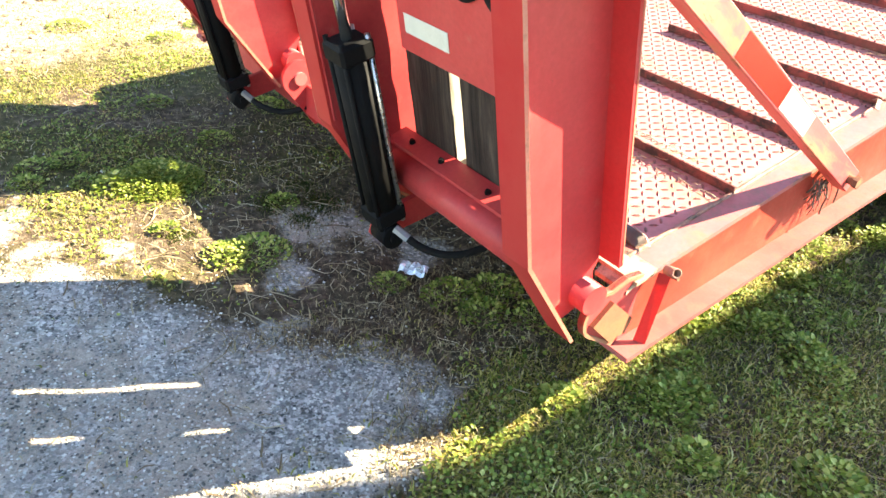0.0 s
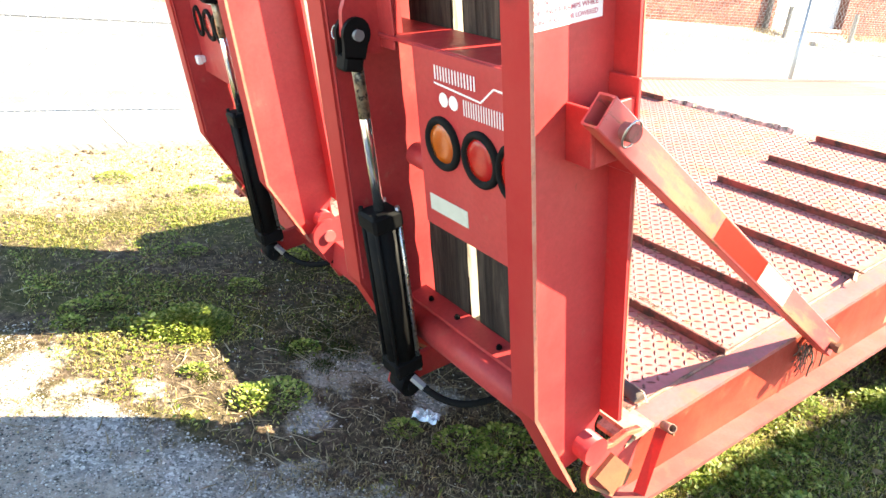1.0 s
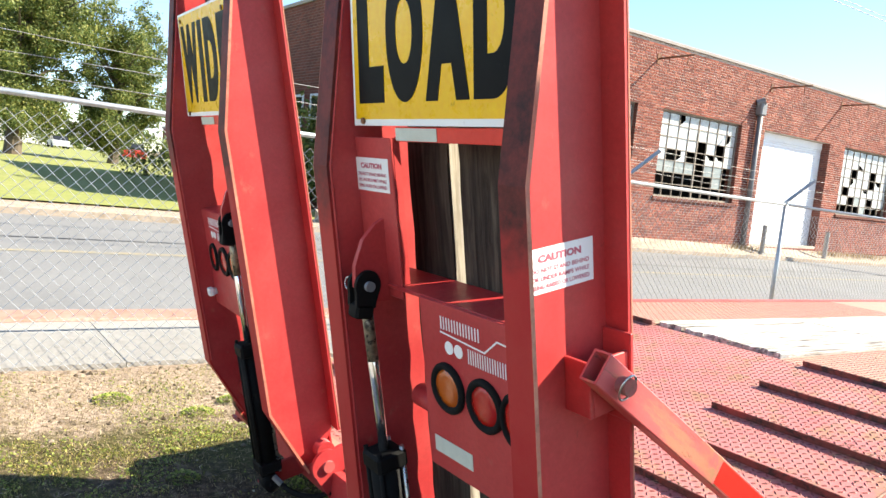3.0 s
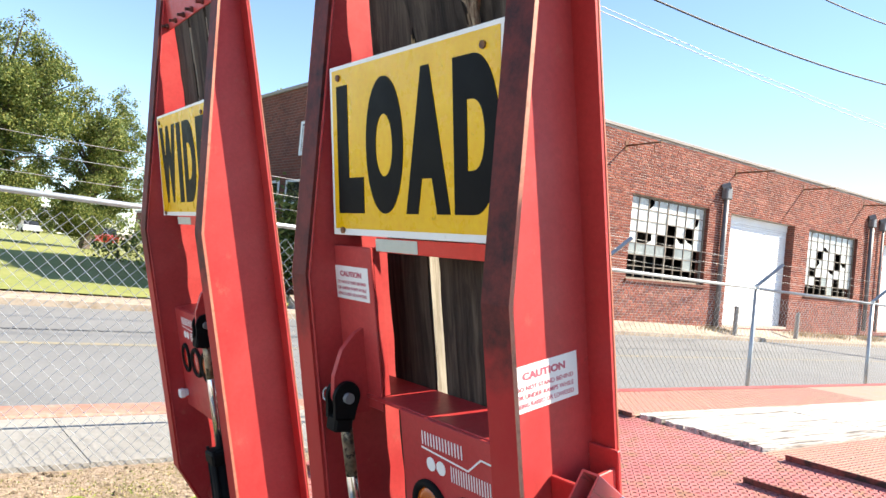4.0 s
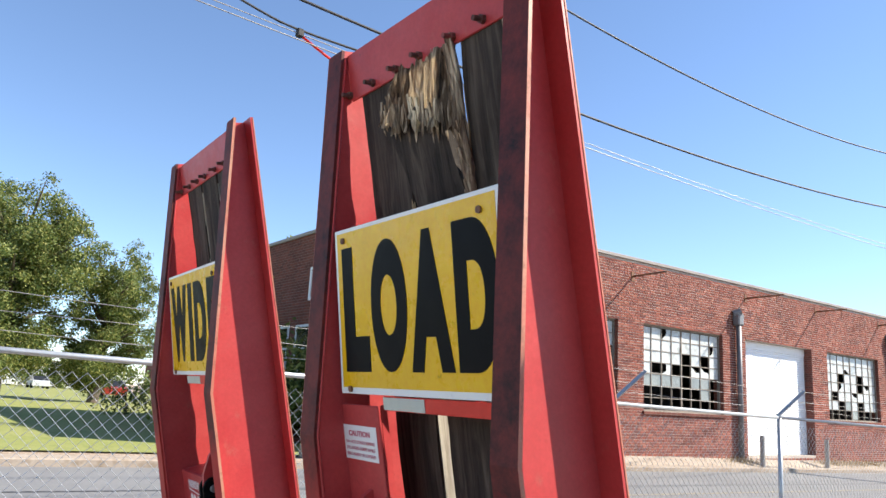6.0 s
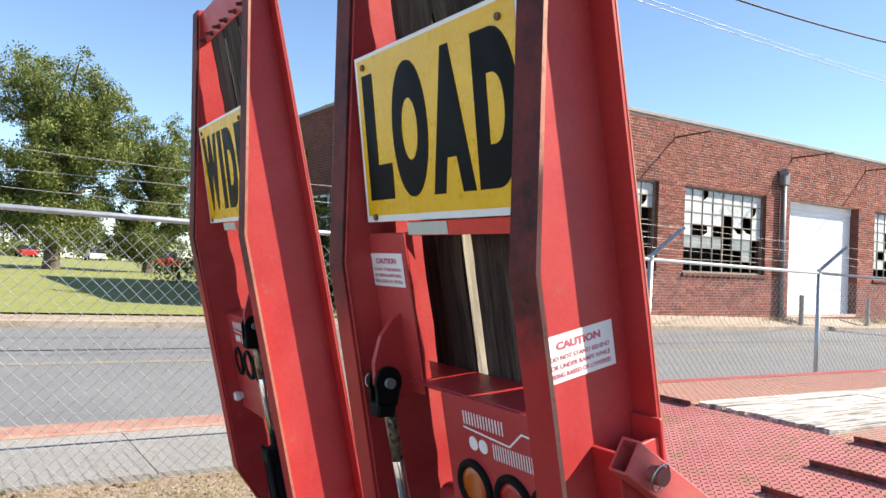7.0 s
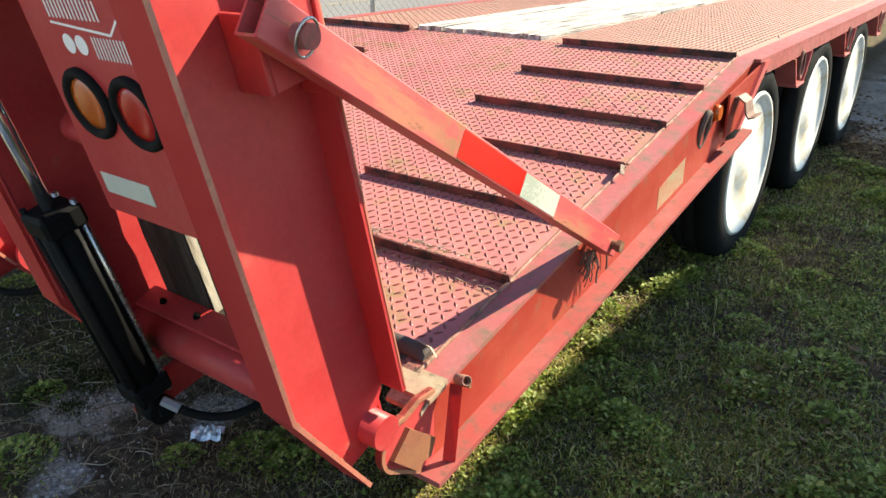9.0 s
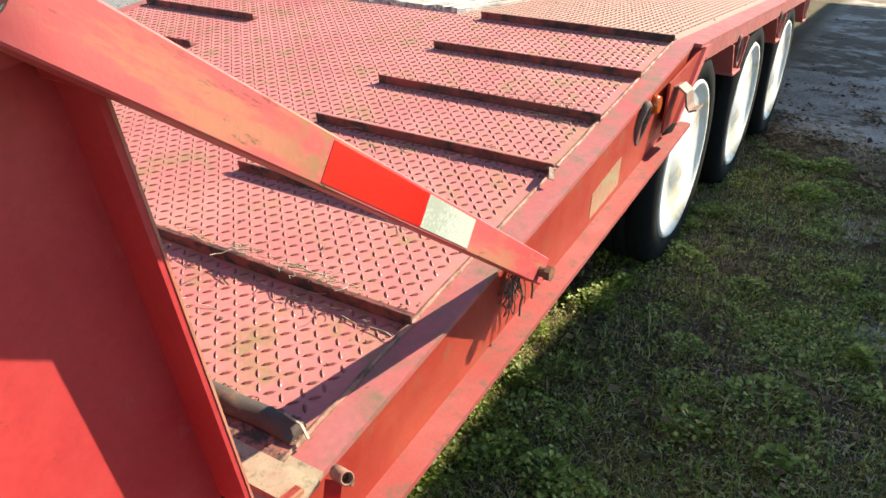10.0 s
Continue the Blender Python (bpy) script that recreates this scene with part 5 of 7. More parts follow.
# ---------------------------------------------------------------- lift cylinders
def make_cylinder(base, inner):
    fx = inner * 0.235
    top = base @ Vector((fx, -0.245, 0.905))
    low = base @ Vector((fx, -0.185, -0.125))
    low.z = 0.347
    low.y = top.y + 0.262
    cyl = thing("hydraulic_cylinder", "black hydraulic lift cylinder with chrome rod", "cylinder", "lift cylinders")
    ax = (low - top).normalized()
    L = (low - top).length
    mid = top + ax * (L * 0.468)
    bm = bmesh.new()
    tube(bm, top + ax * 0.05, mid, 0.0145, 20)
    part("rod", bm, CHROME, cyl, "chrome rod with grease marks", True)
    bm = bmesh.new()
    tube(bm, top + ax * 0.05, top + ax * 0.205, 0.0149, 20)
    part("greasy_sleeve", bm, GREASY, cyl, "brown grease smeared over the rod", True)
    bm = bmesh.new()
    tube(bm, mid, low - ax * 0.05, 0.0425, 28)
    part("barrel", bm, BLACK, cyl, "scuffed black barrel", True)
    q = ax.to_track_quat("Z", "X").to_matrix().to_4x4()
    for p, lab in ((mid, "head_cap"), (low - ax * 0.075, "end_cap")):
        bm = bmesh.new()
        box(bm, (-0.046, -0.046, -0.026), (0.046, 0.046, 0.026), Matrix.Translation(p) @ q, 0.008)
        part(lab, bm, BLACK, cyl)
    for dx in (-0.035, 0.035):
        for dy in (-0.035, 0.035):
            off = (q @ Vector((dx, dy, 0)))
            bm = bmesh.new()
            tube(bm, mid + off - ax * 0.035, low + off - ax * 0.045, 0.0068, 10)
            part("tie_rod", bm, TIE_STEEL if dx > 0 else BLACK, cyl, smooth=True)
    bm = bmesh.new()
    for s in (-1, 1):
        prism_at = [(0.036 * math.cos(a), 0.040 * math.sin(a)) for a in np.linspace(-0.5, math.pi + 0.5, 15)] + [(-0.027, -0.055), (0.027, -0.055)]
        vs = prism(bm, prism_at, s * 0.012 if s > 0 else -0.024, s * 0.024 if s > 0 else -0.012)
        bmesh.ops.transform(bm, matrix=Matrix.Translation(top), verts=vs)
    vs = box(bm, (-0.024, -0.026, -0.085), (0.024, 0.026, -0.045), Matrix.Translation(top), 0.006)
    part("clevis", bm, BLACK, cyl)
    bm = bmesh.new()
    tube(bm, top + Vector((-0.036, 0, 0)), top + Vector((0.036, 0, 0)), 0.013, 16)
    part("pin", bm, PIPE, cyl, smooth=True)
    sweep("cotter_ring", [top + Vector((-0.05 + 0.016 * math.cos(a), -0.018, -0.004 + 0.016 * math.sin(a))) for a in np.linspace(0, 6.3, 10)], 0.0022, STEEL, cyl)
    bm = bmesh.new()
    tube(bm, low + Vector((-0.034, 0, 0)), low + Vector((0.034, 0, 0)), 0.036, 20)
    tube(bm, low + Vector((0.034, 0, 0)), low + Vector((0.044, 0, 0)), 0.016, 6)
    part("end_eye", bm, BLACK, cyl, smooth=True)
    bm = bmesh.new()
    tube(bm, low + Vector((0.034, 0, 0.03)), low + Vector((0.07, 0.02, 0.01)), 0.013, 6)
    part("fitting", bm, STEEL if inner < 0 else PIPE, cyl, "brass-grey hose fitting")
    a = low + Vector((0.07, 0.02, 0.01))
    sweep("hose", [a, a + Vector((0.05, 0.03, -0.03)), a + Vector((0.13, 0.12, -0.02)), a + Vector((0.17, 0.26, 0.06)), a + Vector((0.15, 0.36, 0.12))], 0.011, RUBBER, cyl)
    # anchor on the trailer
    bm = bmesh.new()
    prism(bm, [(low.y - 0.030, low.z - 0.020), (low.y - 0.020, low.z + 0.030), (low.y + 0.01, low.z + 0.045), (REAR_Y - 0.099, 0.435), (REAR_Y - 0.099, 0.345), (low.y + 0.01, low.z - 0.040)], low.x - 0.052, low.x - 0.034)
    part("cylinder_anchor", bm, RED, trailer, "red anchor plate for the cylinder")
    if inner > 0:
        bm = bmesh.new()
        p = mid.lerp(low, 0.55)
        box(bm, (-0.022, -0.0462, -0.03), (0.022, -0.0446, 0.03), Matrix.Translation(p) @ q)
        part("paper_label", bm, STICKER, cyl, "small white label")


make_cylinder(base_r, -1)
make_cylinder(base_l, 1)


# ---------------------------------------------------------------- strut of the near ramp
def square_tube(bm, a, b, w, h, wall):
    """A hollow box section, open at both ends, as one mesh."""
    a, b = Vector(a), Vector(b)
    d = (b - a).normalized()
    side = Vector((1, 0, 0))
    side = (side - d * side.dot(d)).normalized()
    up = side.cross(d).normalized()
    m = Matrix.Translation(a) @ Matrix(((d.x, side.x, up.x, 0), (d.y, side.y, up.y, 0), (d.z, side.z, up.z, 0), (0, 0, 0, 1)))
    L = (b - a).length
    c = 0.0025
    outer = [(-w / 2 + c, -h / 2), (w / 2 - c, -h / 2), (w / 2, -h / 2 + c), (w / 2, h / 2 - c), (w / 2 - c, h / 2), (-w / 2 + c, h / 2), (-w / 2, h / 2 - c), (-w / 2, -h / 2 + c)]
    inn = [(u * (1 - 2 * wall / w), t * (1 - 2 * wall / h)) for u, t in outer]
    loops = [[bm.verts.new(m @ Vector((x, u, t))) for u, t in prof] for x, prof in ((0, outer), (L, outer), (L, inn), (0, inn))]
    for p, q in zip(loops, loops[1:] + loops[:1]):
        for i in range(8):
            bm.faces.new((p[i], p[(i + 1) % 8], q[(i + 1) % 8], q[i]))
    bmesh.ops.recalc_face_normals(bm, faces=bm.faces[:])
    return m, L


strut = thing("ramp_strut", "scuffed red box-section strut bracing the ramp to the deck edge", "strut")
S0, S1 = Vector((-0.320, 1.156, 1.319)), Vector((-0.334, 2.395, 0.576))
bm = bmesh.new()
sm, sl = square_tube(bm, S0, S1, 0.042, 0.066, 0.0045)
part("arm", bm, STRUT_RED, strut, "scuffed red box section")
for nm, a, b, mat in (("red_tape", 0.354, 0.5445, TAPE_RED_NET), ("white_tape", 0.545, 0.678, TAPE_NET)):
    bm = bmesh.new()
    box(bm, (a * sl, 0.0213, -0.027), (b * sl, 0.0220, 0.027), sm)
    part(nm, bm, mat, strut)
bm = bmesh.new()
PIN0 = sm @ Vector((0.064, 0, 0))
tube(bm, PIN0 + Vector((-0.09, 0, 0)), PIN0 + Vector((0.047, 0, 0)), 0.0175, 20)
part("upper_pin", bm, LEDGE_RED, strut, "rusty steel pin", True)
sweep("ring_clip", [PIN0 + Vector((0.040 + 0.008 * math.sin(a), -0.002 + 0.020 * math.cos(a), -0.002 + 0.0265 * math.sin(a))) for a in np.linspace(0, 6.5, 16)], 0.0023, TIE_STEEL, strut)
bm = bmesh.new()
PIN1 = sm @ Vector((sl - 0.042, 0, -0.004))
tube(bm, PIN1 + Vector((-0.08, 0, 0)), PIN1 + Vector((0.038, 0, 0)), 0.013, 16)
tube(bm, PIN1 + Vector((0.038, 0, 0)), PIN1 + Vector((0.052, 0, 0)), 0.019, 6)
part("lower_pin", bm, RUST, strut, "rusty steel bolt")
# bracket on the ramp web, welded of three plates
for lo, hi in (((HW - FL, -0.125, 0.722), (HW + 0.010, -0.1145, 0.838)), ((HW + 0.0, -0.114, 0.722), (HW + 0.010, -0.013, 0.838)), ((HW - FL, -0.0125, 0.68), (HW + 0.016, -0.003, 0.873))):
    bm = bmesh.new()
    box(bm, lo, hi, bev=0.002)
    part("bracket_plate", bm, RED, ramp_r, "red bracket plate for the strut")


# ---------------------------------------------------------------- trailer's rear corner and side fittings
def hinge_ear(x0, x1, dy, dz, pin):
    """Rounded plate on the trailer, edged with a bent flat bar, that holds the ramp's hinge."""
    cy, cz, r = 1.492 + dy, 0.402 + dz, 0.066
    rim = [(REAR_Y, 0.480 + dz * 0.2), (1.556 + dy, 0.484 + dz)] + [(cy + r * math.cos(a), cz + r * math.sin(a)) for a in np.linspace(radians(78), radians(228), 12)] + [(1.552 + dy, 0.286)]
    bm = bmesh.new()
    prism(bm, rim + [(REAR_Y, 0.29)], x0, x1 - (0.003 if pin else 0.005))
    part("hinge_ear", bm, RED, trailer, "rounded red hinge plate")
    bm = bmesh.new()
    inner = []
    for k, p in enumerate(rim):
        a, b = rim[max(k - 1, 0)], rim[min(k + 1, len(rim) - 1)]
        d = Vector((b[0] - a[0], b[1] - a[1])).normalized()
        inner.append((p[0] - d.y * 0.010, p[1] + d.x * 0.010))
    rows = [[bm.verts.new((x, *q)) for q in line_] for x, line_ in ((x0 - 0.001, rim), (x1, rim), (x1, inner), (x0 - 0.001, inner))]
    for p, q in zip(rows, rows[1:] + rows[:1]):
        for k in range(len(rim) - 1):
            bm.faces.new((p[k], p[k + 1], q[k + 1], q[k]))
    for k in (0, -1):
        bm.faces.new([row[k] for row in rows])
    bmesh.ops.recalc_face_normals(bm, faces=bm.faces[:])
    if not pin:
        part("ear_rim", bm, RIM_WORN, trailer, "worn bare edge bar of the hinge plate")
    else:
        bm = bmesh.new()
        tube(bm, (x0, cy, cz), (x1 + 0.010, cy, cz), 0.024, 20)
        part("hinge_pin", bm, RED_FADED, trailer, "worn hinge pin end", True)


hinge_ear(-0.400, -0.382, 0.004, 0, False)
hinge_ear(-1.212, -1.198, 0, 0, False)
hinge_ear(-1.900, -1.880, 0.0, 0.07, True)
hinge_ear(-2.764, -2.750, 0.0, 0.07, False)
bm = bmesh.new()
prism(bm, [(1.458, 0.386), (1.514, 0.437), (1.604, 0.360), (1.588, 0.318), (1.560, 0.320), (1.544, 0.302)], -0.3868, -0.374)
part("pin_block", bm, PIN_RUST, trailer, "rust-brown pin block plate")
bm = bmesh.new()
vs = [bm.verts.new(p) for p in ((-0.368, 1.650, 0.482), (-0.338, 1.657, 0.488), (-0.334, 1.624, 0.2875), (-0.362, 1.612, 0.2860))]
f = bm.faces.new(vs)
bmesh.ops.solidify(bm, geom=[f], thickness=0.010)
bmesh.ops.recalc_face_normals(bm, faces=bm.faces[:])
part("corner_gusset", bm, RED, trailer, "dark red corner gusset")
bm = bmesh.new()
lathe(bm, [(0.0126, 0.0), (0.0126, 0.045), (0.0094, 0.045), (0.0094, 0.0), (0.0126, 0.0)], 18)
bmesh.ops.transform(bm, matrix=pose(-0.322, 1.650, 0.506, 0, -24, -26), verts=bm.verts[:])
part("drain_pipe", bm, EDGE_TAN, trailer, "short open pipe stub", True)
bm = bmesh.new()
tube(bm, (-0.345, 1.668, 0.478), (-0.322, 1.664, 0.484), 0.0042, 8)
part("bolt", bm, RUST, trailer)
bm = bmesh.new()
prism(bm, [(REAR_Y - 0.050, deck_z(REAR_Y) - 0.016), (REAR_Y - 0.03, deck_z(REAR_Y) - 0.004), (REAR_Y + 0.05, deck_z(REAR_Y) + 0.016), (REAR_Y + 0.05, deck_z(REAR_Y) + 0.006), (REAR_Y - 0.03, deck_z(REAR_Y) - 0.016), (REAR_Y - 0.050, deck_z(REAR_Y) - 0.028)], SIDE - 0.13, SIDE - 0.029)
part("corner_lip", bm, BARE_EDGE, trailer, "bent bare steel corner of the deck")


def ring_of(p, w, h, r, name, parent, mat, lean=0.0):
    """A hanging D-shaped ring in the plane x = p.x, flat side up."""
    pts = []
    for a in np.linspace(0, 2 * math.pi, 25):
        c, s_ = math.cos(a), math.sin(a)
        pts.append((p[0] + lean * (s_ - 1), p[1] + w / 2 * c * (1.0 if s_ < 0.3 else 0.86), p[2] + h / 2 * s_))
    return sweep(name, pts, r, mat, parent, 3)


def stake_pocket(y, z0, z1, half, ring):
    """Two slanting plates on a small shelf under the deck edge."""
    pk = new("stake_pocket")
    pk.parent = trailer
    x0, x1 = SIDE - 0.085, SIDE + 0.012
    for s_ in (-1, 1):
        bm = bmesh.new()
        prism(bm, [(y + s_ * half, z1), (y + s_ * (half + 0.014), z1), (y + s_ * (half * 0.42 + 0.014), z0), (y + s_ * half * 0.42, z0)], x0, x1)
        part("pocket_side", bm, RED_FADED, pk)
    bm = bmesh.new()
    box(bm, (x0, y - half * 0.42 - 0.012, z0 - 0.013), (x1 + 0.004, y + half * 0.42 + 0.012, z0), bev=0.002)
    part("pocket_shelf", bm, RED_FADED, pk)
    if ring:
        ob = ring_of((SIDE + 0.004, y - 0.01, (z0 + z1) / 2 + 0.02), 0.085, 0.13, 0.0115, "tie_ring", pk, TREAD_EDGE)


stake_pocket(4.645, 0.705, 0.845, 0.17, True)
stake_pocket(5.895, 0.705, 0.845, 0.17, True)
stake_pocket(7.145, 0.705, 0.845, 0.17, True)
bm = bmesh.new()
prism(bm, [(3.62, 0.668), (3.66, 0.668), (3.98, 0.905), (3.90, 0.905)], SIDE - 0.086, SIDE + 0.010)
part("rail_gusset", bm, RED_FADED, trailer, "slanting red gusset at the rail")
bm = bmesh.new()
prism(bm, [(3.50, 0.655), (3.63, 0.668), (3.92, 0.898), (3.50, 0.830)], SIDE - 0.012, SIDE - 0.004)
part("rail_plate", bm, RED_WEB, trailer, "red plate before the wheel")
ring_of((SIDE - 0.020, 3.30, 0.725), 0.080, 0.135, 0.0130, "tie_ring", trailer, CLEAT_GRIME, 0.012)
bm = bmesh.new()
tube(bm, (SIDE - 0.033, 3.42, 0.770), (SIDE - 0.010, 3.42, 0.770), 0.036, 20, 0.028)
part("marker_lamp", bm, AMBER, trailer, "round amber side marker", True)
bm = bmesh.new()
arc = [(SIDE - 0.03, 0.795), (SIDE + 0.01, 0.808), (SIDE + 0.035, 0.790), (SIDE + 0.045, 0.745), (SIDE + 0.060, 0.728), (SIDE + 0.085, 0.738), (SIDE + 0.083, 0.744), (SIDE + 0.060, 0.735), (SIDE + 0.051, 0.750), (SIDE + 0.041, 0.794), (SIDE + 0.011, 0.815), (SIDE - 0.03, 0.802)]
prism(bm, arc, 3.555, 3.655, "Y")
part("strap_hook", bm, HOOK_TAN, trailer, "curled rusty strap hook")
bm = bmesh.new()
prism(bm, [(2.90, 0.600), (3.14, 0.655), (3.14, 0.560), (2.90, 0.520)], SIDE - 0.0328, SIDE - 0.0318)
part("side_tape", bm, TAPE_OLD, trailer, "worn pale reflective tape")
# dead roots caught behind the strut's bolt
rng = random.Random(5)
tuft = thing("root_tuft", "dark dead roots caught on the side beam by the strut", "roots")
for k in range(26):
    x, y, z = SIDE - 0.028 + 0.03 * rng.random(), 2.30 + 0.09 * rng.random(), 0.572
    pts = [(x, y, z)]
    for i in range(5):
        x, y, z = x + rng.uniform(-0.012, 0.014), y + rng.uniform(-0.018, 0.014), z - rng.uniform(0.006, 0.026)
        pts.append((min(x, SIDE + 0.012), y, max(z, 0.425)))
    sweep("root", pts, rng.choice((0.0011, 0.0016, 0.003)), BARK, tuft, 2)

# ---------------------------------------------------------------- brick building across the street
FX = -13.2
building = thing("brick_building", "long one-storey red brick works with broken factory windows", "building", at=pose(FX, 20, 0, 1.1, 0, 0))
BZ, RZ = 0.55, 6.30
Y0, Y1 = -10.7, 40.0
COURSE = 0.078
openings = [(-7.6, -3.55, 2.04, 4.52), (-2.44, 1.51, 2.04, 4.54), (2.80, 7.10, 0.80, 4.53), (8.2, 12.35, 2.05, 4.56), (14.9, 18.4, 0.80, 4.56), (19.4, 23.4, 2.05, 4.55)]
openings = [(a, b, BZ + COURSE * round((lo - BZ) / COURSE), BZ + COURSE * round((hi - BZ) / COURSE)) for a, b, lo, hi in openings]


def facade():
    bm = bmesh.new()
    ys = [Y0] + [v for o in openings for v in o[:2]] + [Y1]
    for i in range(0, len(ys), 2):
        box(bm, (-0.35, ys[i], BZ), (0, ys[i + 1], RZ))
    for a, b, lo, hi in openings:
        box(bm, (-0.35, a, hi), (0, b, RZ))
        if lo > BZ + 0.05:
            box(bm, (-0.35, a, BZ), (0, b, lo))
    bmesh.ops.remove_doubles(bm, verts=bm.verts[:], dist=0.0005)
    part("wall", bm, MORTAR, building, "weathered mortar bed of the brick wall")
    for a, b, lo, hi in openings:
        for y in (a, b - 0.008):
            bm = bmesh.new()
            box(bm, (-0.345, y, max(lo, BZ + 0.03)), (0.004, y + 0.008, hi))
            part("reveal", bm, BRICK, building, "brick side of an opening in the wall")
    bm = bmesh.new()
    box(bm, (-16, Y0 - 0.35, BZ), (0, Y0, RZ))
    part("end_wall", bm, BRICK, building)
    bm = bmesh.new()
    box(bm, (-16, Y0 + 0.1, RZ - 0.5), (-0.36, Y1, RZ - 0.3))
    part("roof", bm, COPING, building)
    bm = bmesh.new()
    box(bm, (-0.42, Y0 - 0.40, RZ), (0.06, Y1, RZ + 0.10), bev=0.01)
    box(bm, (-16, Y0 - 0.40, RZ), (-0.43, Y0 + 0.05, RZ + 0.10), bev=0.01)
    part("coping", bm, COPING, building, "grey coping along the roof edge")
    # near-black backing and floor: the unlit room's darkness is put into the colour
    bm = bmesh.new()
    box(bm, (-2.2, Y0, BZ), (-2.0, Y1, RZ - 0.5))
    part("dark_backing", bm, DARK_ROOM, building, "near-black panel standing in for the unlit interior behind the panes")
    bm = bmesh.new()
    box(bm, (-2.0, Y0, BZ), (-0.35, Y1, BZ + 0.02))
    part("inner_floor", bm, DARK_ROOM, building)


facade()


def factory_window(y0, y1, z0, z1, rows):
    """rows: one string a row from the top; w white pane, g grey pane, x missing, b broken."""
    win = new("window")
    win.parent = building
    win["label"] = "steel factory window with whitewashed and broken panes"
    nr, nc = len(rows), len(rows[0])
    cw, ch = (y1 - y0 - 0.10) / nc, (z1 - z0 - 0.10) / nr
    bm = bmesh.new()
    for a, b in (((y0, z0), (y1, z0 + 0.05)), ((y0, z1 - 0.05), (y1, z1)), ((y0, z0 + 0.05), (y0 + 0.05, z1 - 0.05)), ((y1 - 0.05, z0 + 0.05), (y1, z1 - 0.05))):
        box(bm, (-0.20, a[0], a[1]), (-0.12, b[0], b[1]))
    for c in range(1, nc):
        t = 0.028 if c == nc // 2 else 0.013
        box(bm, (-0.185, y0 + 0.05 + c * cw - t, z0 + 0.05), (-0.135, y0 + 0.05 + c * cw + t, z1 - 0.05))
    for r in range(1, nr):
        z = z1 - 0.05 - r * ch
        box(bm, (-0.18, y0 + 0.05, z - 0.013), (-0.139, y1 - 0.05, z + 0.013))
    ob = part("window_frame", bm, STEEL_SASH, win)
    bm = bmesh.new()
    box(bm, (-0.12, y0 - 0.05, z0 - 0.09), (0.06, y1 + 0.05, z0 - 0.002), bev=0.006)
    part("window_sill", bm, BRICK, win)
    rng = random.Random(int(y0 * 10))
    for r, row in enumerate(rows):
        for c, ch_ in enumerate(row):
            ya, za = y0 + 0.05 + c * cw, z1 - 0.05 - (r + 1) * ch
            if ch_ == "x":
                continue
            bm = bmesh.new()
            if ch_ == "b":
                cx, cz = rng.uniform(0.35, 0.65), rng.uniform(0.35, 0.65)
                k = rng.randint(0, 3)
                cor = [(0, 0), (1, 0), (1, 1), (0, 1)]
                cor = cor[k:] + cor[:k]
                pts = [cor[0], cor[1], ((cor[1][0] + cor[2][0]) / 2, (cor[1][1] + cor[2][1]) / 2), (cx, cz), (cx * 0.6 + cor[3][0] * 0.4, cz * 0.5 + cor[3][1] * 0.5), cor[3]]
            else:
                pts = [(0, 0), (1, 0), (1, 1), (0, 1)]
            prism(bm, [(ya + 0.014 + p[0] * (cw - 0.028), za + 0.014 + p[1] * (ch - 0.028)) for p in pts], -0.164, -0.158)
            part("pane", bm, PANE_GREY if ch_ == "g" else PANE_WHITE, win)


factory_window(*openings[0], ["wwwwwwww", "wwwwxwwb", "wwbxwwwx", "wbwwwbwx", "wwgwwbxx", "gxwgxggx", "xxwxxgxx"])
factory_window(*openings[1], ["wwbwwwww", "wwwwwwwb", "wwwwxwxw", "wxbxxbbw", "ggggxggx", "xxxxxxgx", "xxxxxxxx"])
factory_window(*openings[3], ["wwwwwwww", "wwwbwwww", "wwxwwxww", "wwbwwxbw", "wxwwbwww", "wwxgwxww", "xxxxgxxx"])
factory_window(*openings[5], ["wwwwwwww", "wwwbwwww", "wwxwwxww", "wwbwwxbw", "wxwwbwww", "xxxgxxxx"])


def roller_door(y0, y1, z0, z1):
    d = new("roller_door")
    d.parent = building
    d["label"] = "white corrugated roller door, shut"
    bm = bmesh.new()
    n = 44
    pts = []
    for i in range(n * 2 + 1):
        pts.append((-0.305 + (0.012 if i % 2 else 0.0), z0 + (z1 - z0) * i / (n * 2)))
    pts += [(-0.335, z1), (-0.335, z0)]
    prism(bm, pts, y0, y1, "Y")
    part("curtain", bm, DOOR_WHITE, d)
    bm = bmesh.new()
    box(bm, (-0.34, y0, z1 - 0.26), (-0.27, y1, z1), bev=0.01)
    part("door_head", bm, DOOR_WHITE, d)


roller_door(2.82, 7.09, 0.78, 4.52)
roller_door(14.92, 18.38, 0.78, 4.55)


def downpipe(y, top, r):
    p = new("downpipe")
    p.parent = building
    bm = bmesh.new()
    tube(bm, (0.12, y, 0.75), (0.12, y, top - 0.3), r, 14)
    part("pipe", bm, PIPE, p, smooth=True)
    bm = bmesh.new()
    box(bm, (0.0, y - 0.16, top - 0.45), (0.24, y + 0.16, top - 0.05), bev=0.04)
    tube(bm, (0.02, y - 0.15, top - 0.08), (0.20, y + 0.02, top + 0.02), 0.12, 14)
    part("hopper", bm, PIPE, p, smooth=False)


downpipe(2.25, 5.36, 0.085)
downpipe(13.3, 5.55, 0.085)
downpipe(14.4, 5.5, 0.05)


